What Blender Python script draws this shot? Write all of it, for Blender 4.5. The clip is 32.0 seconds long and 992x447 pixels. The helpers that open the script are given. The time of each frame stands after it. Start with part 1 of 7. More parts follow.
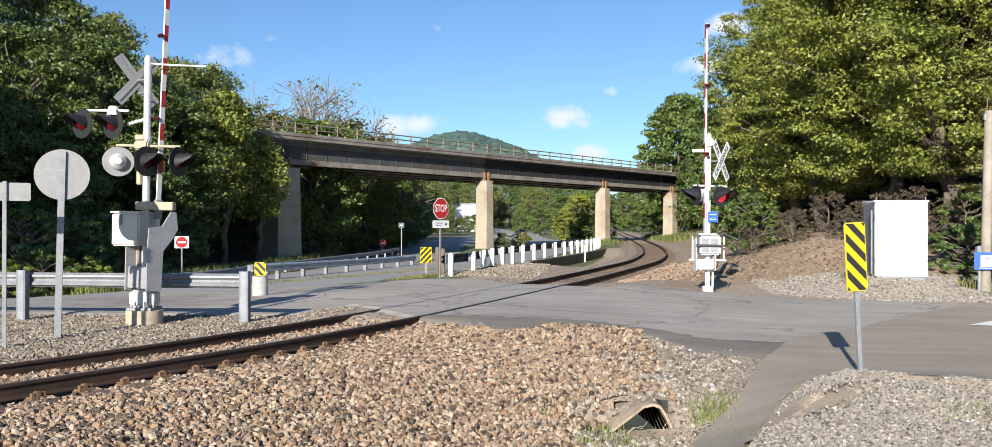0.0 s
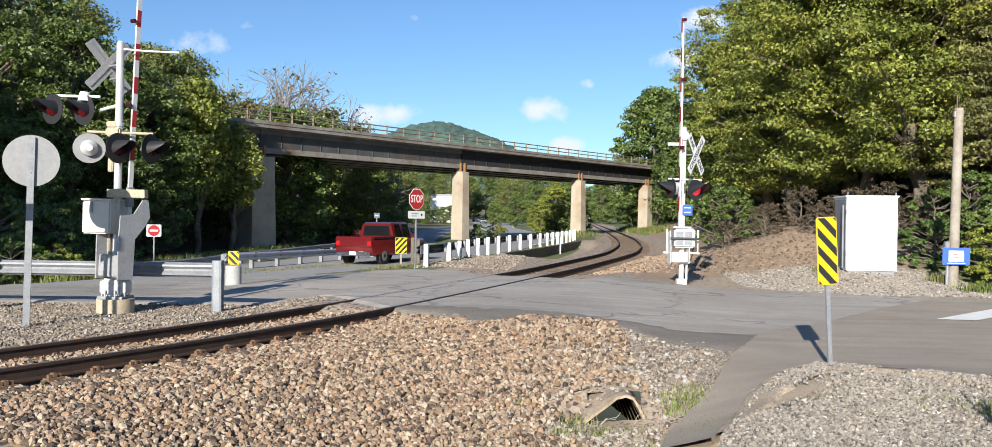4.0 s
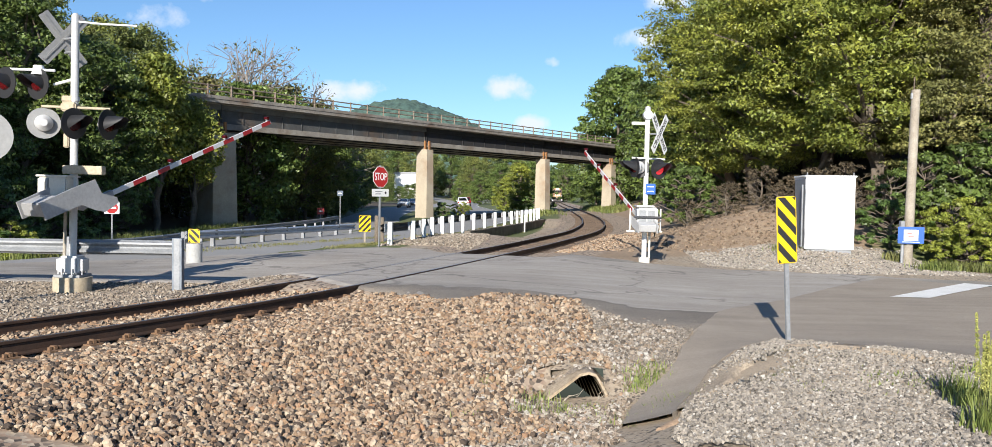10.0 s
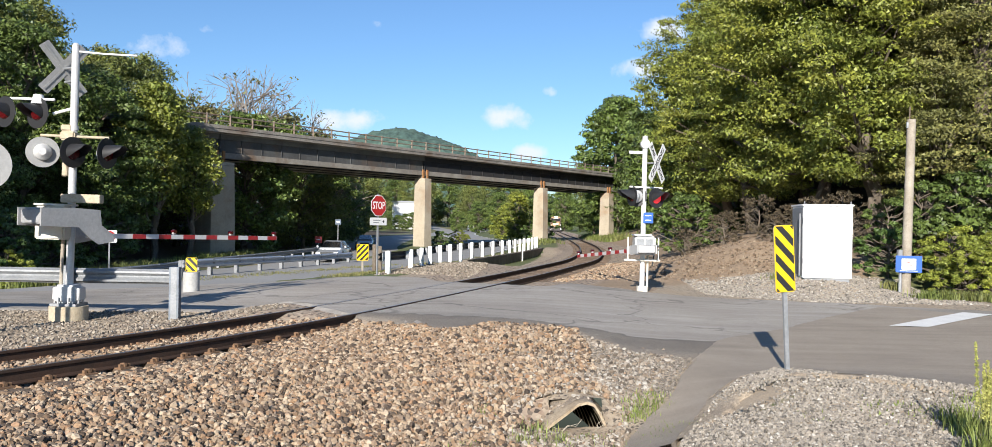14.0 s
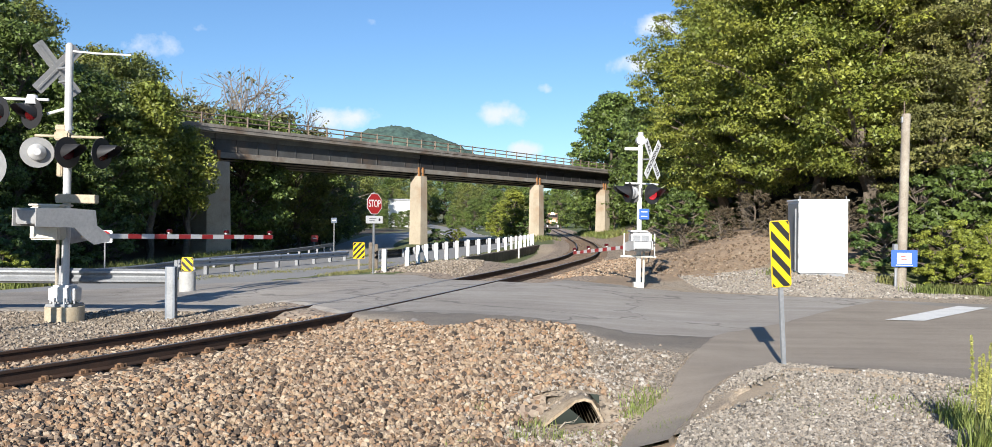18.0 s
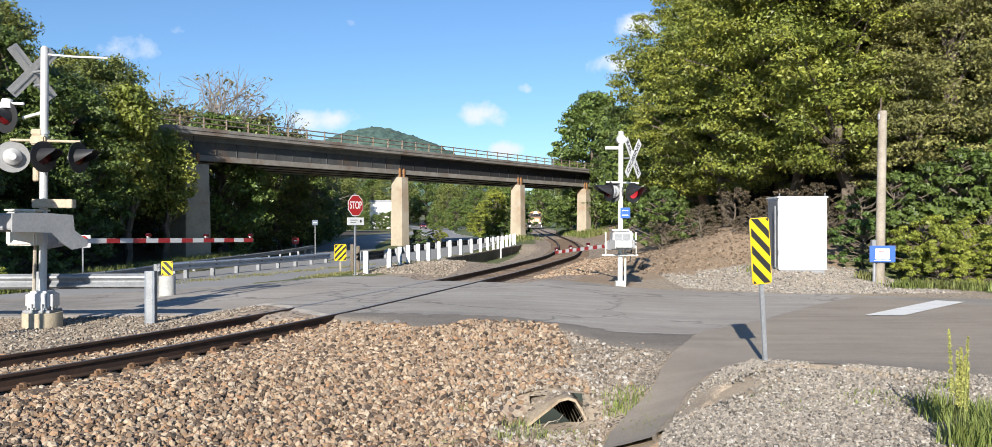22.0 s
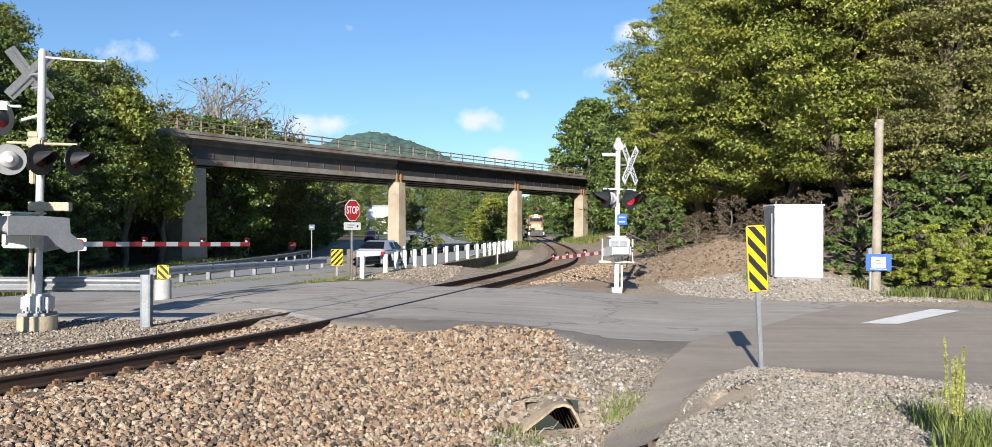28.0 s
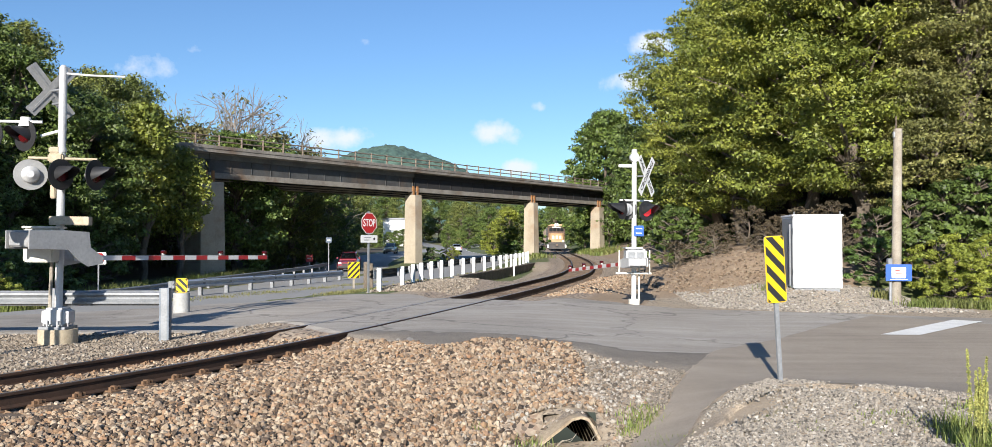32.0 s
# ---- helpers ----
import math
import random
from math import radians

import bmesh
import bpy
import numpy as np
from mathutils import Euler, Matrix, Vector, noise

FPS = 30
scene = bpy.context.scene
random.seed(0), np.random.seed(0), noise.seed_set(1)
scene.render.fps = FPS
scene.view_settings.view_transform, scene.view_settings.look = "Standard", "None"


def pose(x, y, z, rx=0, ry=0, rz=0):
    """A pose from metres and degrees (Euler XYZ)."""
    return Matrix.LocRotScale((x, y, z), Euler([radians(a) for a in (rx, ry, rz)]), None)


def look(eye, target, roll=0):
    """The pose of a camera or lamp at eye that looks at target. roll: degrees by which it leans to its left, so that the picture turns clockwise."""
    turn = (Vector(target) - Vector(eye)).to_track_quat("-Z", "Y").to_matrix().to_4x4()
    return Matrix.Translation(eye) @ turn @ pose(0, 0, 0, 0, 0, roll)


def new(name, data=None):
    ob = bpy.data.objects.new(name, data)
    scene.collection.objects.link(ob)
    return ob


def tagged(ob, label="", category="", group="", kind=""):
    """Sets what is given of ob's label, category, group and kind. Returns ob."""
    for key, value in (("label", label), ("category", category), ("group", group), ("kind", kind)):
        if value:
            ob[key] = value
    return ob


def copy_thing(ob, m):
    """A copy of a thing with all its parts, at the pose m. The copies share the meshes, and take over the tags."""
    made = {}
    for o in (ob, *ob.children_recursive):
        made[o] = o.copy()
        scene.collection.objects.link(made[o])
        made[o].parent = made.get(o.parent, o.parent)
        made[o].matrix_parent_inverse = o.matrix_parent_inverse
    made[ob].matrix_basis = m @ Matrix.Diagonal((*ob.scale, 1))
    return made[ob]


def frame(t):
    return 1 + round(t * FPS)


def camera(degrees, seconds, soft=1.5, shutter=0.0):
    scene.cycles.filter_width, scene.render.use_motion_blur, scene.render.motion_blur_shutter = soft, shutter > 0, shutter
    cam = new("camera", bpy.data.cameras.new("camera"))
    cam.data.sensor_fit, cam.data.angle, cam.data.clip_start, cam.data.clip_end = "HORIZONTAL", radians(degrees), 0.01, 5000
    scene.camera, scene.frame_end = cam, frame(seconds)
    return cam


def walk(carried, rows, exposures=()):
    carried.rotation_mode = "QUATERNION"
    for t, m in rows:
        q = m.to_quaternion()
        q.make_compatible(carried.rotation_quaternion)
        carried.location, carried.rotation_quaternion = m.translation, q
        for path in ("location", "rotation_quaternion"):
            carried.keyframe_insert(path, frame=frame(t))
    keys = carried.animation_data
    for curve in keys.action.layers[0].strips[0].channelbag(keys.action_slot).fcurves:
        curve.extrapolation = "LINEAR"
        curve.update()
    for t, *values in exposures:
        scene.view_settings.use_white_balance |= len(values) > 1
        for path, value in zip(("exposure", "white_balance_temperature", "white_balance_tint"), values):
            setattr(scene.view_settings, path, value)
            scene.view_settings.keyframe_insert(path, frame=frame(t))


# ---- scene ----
import itertools

cam = camera(60.0, 32.0, soft=0.6)
EYE = (0.0, 0.0, 1.72)
# seconds and the camera's turn in degrees: a phone held by hand from one spot
PATH = [
    (0, 90.15, -0.09, 4.51), (0.5, 90.07, -0.18, 4.52), (1, 90.07, -0.48, 4.46), (1.5, 90.07, -0.90, 4.22), (2, 90.04, -0.87, 3.96),
    (2.5, 90.01, -0.72, 3.65), (3, 89.84, -0.39, 3.23), (3.5, 89.69, -0.49, 3.05), (5.5, 89.35, -0.80, 2.27), (6, 89.25, -0.76, 2.01),
    (6.5, 89.01, -0.82, 1.99), (7, 88.95, -0.94, 1.90), (7.5, 88.79, -1.08, 1.79), (8, 88.50, -1.09, 1.73), (8.5, 88.40, -1.12, 1.69),
    (9, 88.39, -1.06, 1.40), (9.5, 88.31, -1.05, 1.03), (10, 88.16, -0.84, 0.52), (10.5, 88.16, -0.83, 0.35), (11, 88.62, -0.16, 0.31),
    (11.5, 89.07, 0.08, 0.28), (12, 90.07, 0.17, 0.24), (12.5, 90.11, -1.48, 0.40), (13, 90.11, -1.18, 0.40), (13.5, 90.11, -1.17, 0.39),
    (14, 90.08, -0.86, 0.38), (14.5, 90.06, -0.49, 0.38), (16.5, 89.97, -0.63, 0.21), (17, 89.94, -0.71, 0.18), (17.5, 89.92, -0.65, 0.15),
    (18, 89.90, -0.45, 0.12), (18.5, 89.88, -0.34, 0.10), (19, 89.87, -0.30, 0.00), (19.5, 89.86, -0.23, -0.21), (20, 89.85, -0.18, -0.38),
    (20.5, 89.82, -0.08, -0.60), (21, 89.80, 0.06, -0.87), (21.5, 89.86, 0.15, -1.08), (22, 89.92, 0.18, -1.10), (22.5, 89.88, 0.23, -1.10),
    (23, 89.86, 0.23, -1.13), (23.5, 89.86, 0.31, -1.15), (24, 89.82, 0.30, -1.22), (24.5, 90.11, 0.35, -1.25), (25, 90.38, 0.25, -1.25),
    (25.5, 90.40, 0.14, -1.26), (27.5, 90.31, -0.20, -1.31), (28, 90.31, -0.20, -1.31), (28.5, 90.30, -0.18, -1.31), (29, 90.31, -0.16, -1.25),
    (29.5, 90.54, -0.08, -1.15), (30, 90.65, -0.10, -0.88), (30.5, 90.93, 0.00, -0.65), (31, 91.11, 0.02, -0.56), (31.5, 91.11, 0.06, -0.40),
    (32, 91.11, 0.08, -0.22),
]
walk(cam, [(t, pose(*EYE, rx, ry, rz)) for t, rx, ry, rz in PATH])

# ---- light ----
SUN_FROM = Vector((-0.218, -0.905, 0.375)).normalized()
world = bpy.data.worlds.new("world")
scene.world = world
world.use_nodes = True
wn, wl = world.node_tree.nodes, world.node_tree.links
wn.clear()
w_out = wn.new("ShaderNodeOutputWorld")
w_bg = wn.new("ShaderNodeBackground")
w_sky = wn.new("ShaderNodeTexSky")
w_sky.sky_type = "NISHITA"
w_sky.sun_disc = False
w_sky.sun_elevation = math.asin(SUN_FROM.z)
w_sky.sun_rotation = math.atan2(SUN_FROM.x, SUN_FROM.y)
w_sky.altitude = 300
w_sky.air_density, w_sky.dust_density, w_sky.ozone_density = 1.0, 0.2, 2.2
w_bg.inputs["Strength"].default_value = 0.07
# small fair-weather clouds: soft noise puffs at a few bearings above the hills
w_tc = wn.new("ShaderNodeTexCoord")


def w_math(op, a, b=None):
    n = wn.new("ShaderNodeMath")
    n.operation = op
    for sock, v in zip(n.inputs, (a, b)):
        if v is None:
            continue
        if hasattr(v, "node"):
            wl.new(v, sock)
        else:
            sock.default_value = v
    return n.outputs[0]


w_sep = wn.new("ShaderNodeSeparateXYZ")
wl.new(w_tc.outputs["Generated"], w_sep.inputs[0])
w_az = w_math("ARCTAN2", w_sep.outputs[0], w_sep.outputs[1])
w_el = w_math("ARCSINE", w_sep.outputs[2])
w_noise = wn.new("ShaderNodeTexNoise")
w_noise.inputs["Scale"].default_value, w_noise.inputs["Detail"].default_value, w_noise.inputs["Roughness"].default_value = 26.0, 7.0, 0.62
wl.new(w_tc.outputs["Generated"], w_noise.inputs["Vector"])
cloud = None
# bearing, height, half width, half height (degrees) and weight
for az, el, da, de, k in ((-10.6, 6.7, 2.6, 0.9, 1.0), (0.25, 7.1, 2.3, 0.85, 0.86), (1.9, 4.85, 1.5, 0.6, 0.95), (9.5, 10.3, 2.0, 0.85, 1.0), (10.4, 12.8, 1.6, 0.85, 1.0), (3.1, 8.85, 0.7, 0.55, 0.72), (-21.8, 10.9, 3.4, 1.5, 0.47), (-19.6, 11.9, 1.6, 0.5, 0.5), (-8.5, 12.95, 0.7, 0.5, 0.5), (30.0, 8.0, 9.0, 1.5, 0.7), (-48.0, 9.0, 9.0, 1.6, 0.7), (70.0, 12.0, 10.0, 2.0, 0.8)):
    u = w_math("POWER", w_math("DIVIDE", w_math("SUBTRACT", w_az, radians(az)), radians(da)), 2.0)
    v = w_math("POWER", w_math("DIVIDE", w_math("SUBTRACT", w_el, radians(el)), radians(de)), 2.0)
    g = w_math("MULTIPLY", w_math("EXPONENT", w_math("MULTIPLY", w_math("ADD", u, v), -1.0)), k)
    cloud = g if cloud is None else w_math("MAXIMUM", cloud, g)
w_puff = wn.new("ShaderNodeMapRange")
w_puff.inputs["From Min"].default_value, w_puff.inputs["From Max"].default_value = 0.78, 1.12
w_puff.inputs["To Max"].default_value = 0.95
wl.new(w_math("ADD", w_math("MULTIPLY", cloud, 0.72), w_noise.outputs["Fac"]), w_puff.inputs["Value"])
w_tint = wn.new("ShaderNodeMix")
w_tint.data_type, w_tint.blend_type = "RGBA", "MULTIPLY"
w_tint.inputs["Factor"].default_value = 1.0
w_tint.inputs[7].default_value = (0.75, 0.97, 1.22, 1)
wl.new(w_sky.outputs[0], w_tint.inputs[6])
w_mix = wn.new("ShaderNodeMix")
w_mix.data_type = "RGBA"
wl.new(w_puff.outputs[0], w_mix.inputs["Factor"])
wl.new(w_tint.outputs[2], w_mix.inputs[6])
w_mix.inputs[7].default_value = (7.6, 8.2, 9.2, 1)
wl.new(w_mix.outputs[2], w_bg.inputs[0])
wl.new(w_bg.outputs[0], w_out.inputs[0])
sun_data = bpy.data.lights.new("sun", "SUN")
sun_data.energy, sun_data.angle, sun_data.color = 4.8, radians(0.55), (1.0, 0.94, 0.85)
sun = new("sun", sun_data)
sun.matrix_world = look(SUN_FROM * 50, (0, 0, 0))
scene.view_settings.exposure = 0.75

# ---- materials ----
def srgb(r, g, b):
    return tuple(((c / 255) / 12.92 if c <= 10 else ((c / 255 + 0.055) / 1.055) ** 2.4) for c in (r, g, b)) + (1.0,)


def material(name, col, rough=0.7, metal=0.0, col2=None, scale=3.0, fine=40.0, grain=0.25, bump=0.0, bump_scale=60.0,
             col3=None, stain=0.0, island=0.0, per_object=0.0, translucent=0.0, emit=0.0):
    """A procedural surface: a base colour that drifts to col2 in large patches, fine grain, stains and relief."""
    m = bpy.data.materials.new(name)
    m.use_nodes = True
    nt = m.node_tree
    b = nt.nodes["Principled BSDF"]
    b.inputs["Roughness"].default_value, b.inputs["Metallic"].default_value = rough, metal
    tc = nt.nodes.new("ShaderNodeNewGeometry")

    def noise_tex(sc, detail=4.0, rough_=0.6):
        n = nt.nodes.new("ShaderNodeTexNoise")
        n.inputs["Scale"].default_value, n.inputs["Detail"].default_value, n.inputs["Roughness"].default_value = sc, detail, rough_
        nt.links.new(tc.outputs["Position"], n.inputs["Vector"])
        return n.outputs["Fac"]

    def ramp(fac, lo, hi):
        r = nt.nodes.new("ShaderNodeMapRange")
        r.inputs["From Min"].default_value, r.inputs["From Max"].default_value = lo, hi
        nt.links.new(fac, r.inputs["Value"])
        return r.outputs["Result"]

    def mix(fac, a, c, mode="MIX"):
        x = nt.nodes.new("ShaderNodeMix")
        x.data_type, x.blend_type = "RGBA", mode
        for sock, v in ((x.inputs["Factor"], fac), (x.inputs[6], a), (x.inputs[7], c)):
            if hasattr(v, "node"):
                nt.links.new(v, sock)
            else:
                sock.default_value = v
        return x.outputs[2]

    c = (*col[:3], 1)
    if col2:
        c = mix(ramp(noise_tex(scale), 0.35, 0.65), c, (*col2[:3], 1))
    if col3:
        c = mix(ramp(noise_tex(scale * 0.37, 6.0), 0.52, 0.66), c, (*col3[:3], 1))
    if grain:
        g = ramp(noise_tex(fine, 3.0), 0.3, 0.7)
        v = nt.nodes.new("ShaderNodeMapRange")
        v.inputs["To Min"].default_value, v.inputs["To Max"].default_value = 1 - grain, 1 + grain
        nt.links.new(g, v.inputs["Value"])
        comb = nt.nodes.new("ShaderNodeCombineColor")
        for i in range(3):
            nt.links.new(v.outputs["Result"], comb.inputs[i])
        c = mix(1.0, c, comb.outputs[0], "MULTIPLY")
    for amount, source in ((island, "island"), (per_object, "object")):
        if amount:
            if source == "island":
                rnd = tc.outputs["Random Per Island"]
            else:
                rnd = nt.nodes.new("ShaderNodeObjectInfo").outputs["Random"]
            v = nt.nodes.new("ShaderNodeMapRange")
            v.inputs["To Min"].default_value, v.inputs["To Max"].default_value = 1 - amount, 1 + amount
            nt.links.new(rnd, v.inputs["Value"])
            comb = nt.nodes.new("ShaderNodeCombineColor")
            for i in range(3):
                nt.links.new(v.outputs["Result"], comb.inputs[i])
            c = mix(1.0, c, comb.outputs[0], "MULTIPLY")
    if stain:
        c = mix(ramp(noise_tex(scale * 2.3, 5.0, 0.7), 0.55, 0.8), c, mix(1.0, c, (1 - stain, 1 - stain, 1 - stain, 1), "MULTIPLY"))
    if hasattr(c, "node"):
        nt.links.new(c, b.inputs["Base Color"])
    else:
        b.inputs["Base Color"].default_value = c
    if bump:
        bp = nt.nodes.new("ShaderNodeBump")
        bp.inputs["Strength"].default_value, bp.inputs["Distance"].default_value = min(1.0, bump), 0.02
        nt.links.new(noise_tex(bump_scale, 5.0), bp.inputs["Height"])
        nt.links.new(bp.outputs[0], b.inputs["Normal"])
    if translucent:
        tr = nt.nodes.new("ShaderNodeBsdfTranslucent")
        mx = nt.nodes.new("ShaderNodeMixShader")
        mx.inputs[0].default_value = translucent
        if hasattr(c, "node"):
            nt.links.new(c, tr.inputs[0])
        nt.links.new(b.outputs[0], mx.inputs[1])
        nt.links.new(tr.outputs[0], mx.inputs[2])
        nt.links.new(mx.outputs[0], nt.nodes["Material Output"].inputs[0])
    if emit:
        b.inputs["Emission Color"].default_value, b.inputs["Emission Strength"].default_value = (*col[:3], 1), emit
    return m


def asphalt_material():
    """Worn warm-grey asphalt: large pale and dark fields, fine grit, and a web of cracks."""
    m = material("asphalt", (0.325, 0.290, 0.25), 0.9, col2=(0.385, 0.35, 0.308), scale=0.3, fine=55, grain=0.24, col3=(0.23, 0.21, 0.185), stain=0.25, bump=0.35, bump_scale=90)
    nt = m.node_tree
    b = nt.nodes["Principled BSDF"]
    geo = nt.nodes.new("ShaderNodeNewGeometry")
    warp = nt.nodes.new("ShaderNodeTexNoise")
    warp.inputs["Scale"].default_value, warp.inputs["Detail"].default_value = 1.1, 6.0
    nt.links.new(geo.outputs["Position"], warp.inputs["Vector"])
    add = nt.nodes.new("ShaderNodeVectorMath")
    add.operation = "MULTIPLY_ADD"
    add.inputs[1].default_value = (2.2, 2.2, 0)
    nt.links.new(warp.outputs["Color"], add.inputs[0])
    nt.links.new(geo.outputs["Position"], add.inputs[2])
    vor = nt.nodes.new("ShaderNodeTexVoronoi")
    vor.feature = "DISTANCE_TO_EDGE"
    vor.inputs["Scale"].default_value = 0.2
    nt.links.new(add.outputs[0], vor.inputs["Vector"])
    r = nt.nodes.new("ShaderNodeMapRange")
    r.inputs["From Min"].default_value, r.inputs["From Max"].default_value = 0.004, 0.012
    r.inputs["To Min"].default_value, r.inputs["To Max"].default_value = 0.62, 1.0
    nt.links.new(vor.outputs["Distance"], r.inputs["Value"])
    comb = nt.nodes.new("ShaderNodeCombineColor")
    for i in range(3):
        nt.links.new(r.outputs["Result"], comb.inputs[i])
    mx = nt.nodes.new("ShaderNodeMix")
    mx.data_type, mx.blend_type = "RGBA", "MULTIPLY"
    mx.inputs["Factor"].default_value = 1.0
    nt.links.new(b.inputs["Base Color"].links[0].from_socket, mx.inputs[6])
    nt.links.new(comb.outputs[0], mx.inputs[7])
    nt.links.new(streaks(nt, geo, mx.outputs[2], 0.16, 25.0), b.inputs["Base Color"])
    return m


def streaks(nt, geo, colour, amount, turn):
    """Long worn streaks along the way of the traffic, laid over a colour."""
    mp = nt.nodes.new("ShaderNodeMapping")
    mp.inputs["Rotation"].default_value = (0, 0, radians(turn))
    mp.inputs["Scale"].default_value = (0.22, 2.6, 1.0)
    nt.links.new(geo.outputs["Position"], mp.inputs["Vector"])
    nz = nt.nodes.new("ShaderNodeTexNoise")
    nz.inputs["Scale"].default_value, nz.inputs["Detail"].default_value, nz.inputs["Roughness"].default_value = 1.0, 7.0, 0.62
    nt.links.new(mp.outputs[0], nz.inputs["Vector"])
    rg = nt.nodes.new("ShaderNodeMapRange")
    rg.inputs["From Min"].default_value, rg.inputs["From Max"].default_value = 0.3, 0.7
    rg.inputs["To Min"].default_value, rg.inputs["To Max"].default_value = 1 - amount, 1 + amount
    nt.links.new(nz.outputs["Fac"], rg.inputs["Value"])
    vm = nt.nodes.new("ShaderNodeVectorMath")
    vm.operation = "SCALE"
    nt.links.new(colour, vm.inputs[0])
    nt.links.new(rg.outputs["Result"], vm.inputs["Scale"])
    return vm.outputs[0]


def new_asphalt_material():
    """Smooth brownish asphalt of the newer lane and its apron."""
    m = material("newer_asphalt", (0.335, 0.283, 0.225), 0.9, col2=(0.285, 0.24, 0.192), scale=0.7, fine=60, grain=0.2, stain=0.12, bump=0.25, bump_scale=110)
    nt = m.node_tree
    b = nt.nodes["Principled BSDF"]
    geo = nt.nodes.new("ShaderNodeNewGeometry")
    nt.links.new(streaks(nt, geo, b.inputs["Base Color"].links[0].from_socket, 0.12, -40.0), b.inputs["Base Color"])
    return m


M = {}
M["asphalt_new"] = new_asphalt_material()
M["asphalt"] = asphalt_material()
M["asphalt_dark"] = material("asphalt_dark", (0.19, 0.163, 0.135), 0.92, col2=(0.225, 0.195, 0.16), scale=1.3, fine=45, grain=0.38, col3=(0.24, 0.205, 0.165), stain=0.3, bump=0.5)
M["line_paint"] = material("road_line_paint", (0.84, 0.83, 0.80), 0.7, col2=(0.74, 0.73, 0.70), scale=3, fine=40, grain=0.12, stain=0.15)
M["verge"] = material("sandy_verge", (0.40, 0.325, 0.24), 0.95, col2=(0.33, 0.265, 0.195), scale=2.5, fine=45, grain=0.4, stain=0.2, bump=0.6, bump_scale=60)
M["highway"] = material("highway_asphalt", (0.27, 0.265, 0.255), 0.85, col2=(0.31, 0.30, 0.285), scale=0.2, fine=30, grain=0.15)
M["rail"] = material("rusty_rail_steel", (0.075, 0.042, 0.028), 0.75, 0.3, col2=(0.05, 0.032, 0.024), scale=4, fine=60, grain=0.3)
M["rail_top"] = material("worn_rail_head", (0.28, 0.24, 0.20), 0.35, 0.8, grain=0.2)
M["tie"] = material("weathered_tie_wood", (0.15, 0.10, 0.066), 0.95, col2=(0.10, 0.075, 0.055), scale=5, fine=30, grain=0.35, per_object=0.25, bump=0.4)
M["rust_plate"] = material("rusty_tie_plate", (0.24, 0.14, 0.078), 0.9, 0.1, col2=(0.16, 0.095, 0.055), scale=6, fine=50, grain=0.3)
M["concrete"] = material("pier_concrete", (0.36, 0.31, 0.24), 0.9, col2=(0.44, 0.38, 0.29), scale=0.5, fine=12, grain=0.12, col3=(0.30, 0.20, 0.12), stain=0.25, bump=0.15, bump_scale=15)
M["deck"] = material("deck_concrete", (0.27, 0.25, 0.22), 0.9, col2=(0.19, 0.17, 0.15), scale=0.7, fine=8, grain=0.2, col3=(0.15, 0.105, 0.075), stain=0.35)
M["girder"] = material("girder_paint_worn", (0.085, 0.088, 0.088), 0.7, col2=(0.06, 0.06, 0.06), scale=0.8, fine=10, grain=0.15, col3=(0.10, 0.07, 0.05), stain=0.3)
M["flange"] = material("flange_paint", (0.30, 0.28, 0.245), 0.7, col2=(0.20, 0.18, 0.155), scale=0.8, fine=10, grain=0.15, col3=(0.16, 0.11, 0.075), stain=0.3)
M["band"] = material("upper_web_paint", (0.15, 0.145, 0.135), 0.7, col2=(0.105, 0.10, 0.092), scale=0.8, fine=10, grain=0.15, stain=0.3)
M["girder_dark"] = material("girder_dark_web", (0.022, 0.023, 0.026), 0.75, col2=(0.03, 0.028, 0.028), scale=0.8, fine=10, grain=0.15, stain=0.3)
M["steel_dark"] = material("dark_steel", (0.07, 0.072, 0.078), 0.7, 0.3, col2=(0.05, 0.05, 0.055), scale=3, grain=0.15)
M["rust_streak"] = material("rust_streak", (0.36, 0.17, 0.06), 0.85, col2=(0.25, 0.12, 0.05), scale=4, fine=20, grain=0.2)
M["steel_rust"] = material("rusted_railing", (0.17, 0.12, 0.09), 0.8, 0.2, col2=(0.24, 0.2, 0.16), scale=1.2, fine=20, grain=0.2)
M["galv"] = material("galvanised_steel", (0.29, 0.30, 0.315), 0.55, 0.25, col2=(0.23, 0.24, 0.25), scale=4, fine=25, grain=0.14, stain=0.2)
M["alu"] = material("aluminium_sign_back", (0.30, 0.30, 0.295), 0.55, 0.3, col2=(0.26, 0.26, 0.26), scale=3, fine=15, grain=0.08)
M["silver"] = material("silver_paint", (0.52, 0.52, 0.52), 0.45, 0.2, grain=0.1, stain=0.15, scale=3)
M["white"] = material("white_paint", (0.72, 0.72, 0.71), 0.55, grain=0.05, stain=0.12, scale=2)
M["black"] = material("black_paint", (0.02, 0.02, 0.022), 0.5, grain=0.1)
M["grey"] = material("grey_enamel", (0.26, 0.27, 0.285), 0.55, 0.2, grain=0.08, stain=0.15, scale=3)
M["red"] = material("red_sheeting", (0.40, 0.022, 0.022), 0.45, grain=0.06)
M["yellow"] = material("yellow_sheeting", (0.85, 0.55, 0.01), 0.45, grain=0.05)
M["blue"] = material("blue_sheeting", (0.018, 0.10, 0.42), 0.45, grain=0.05)
M["foundation"] = material("foundation_concrete", (0.48, 0.41, 0.30), 0.9, col2=(0.40, 0.33, 0.23), scale=3, fine=25, grain=0.15, bump=0.3)
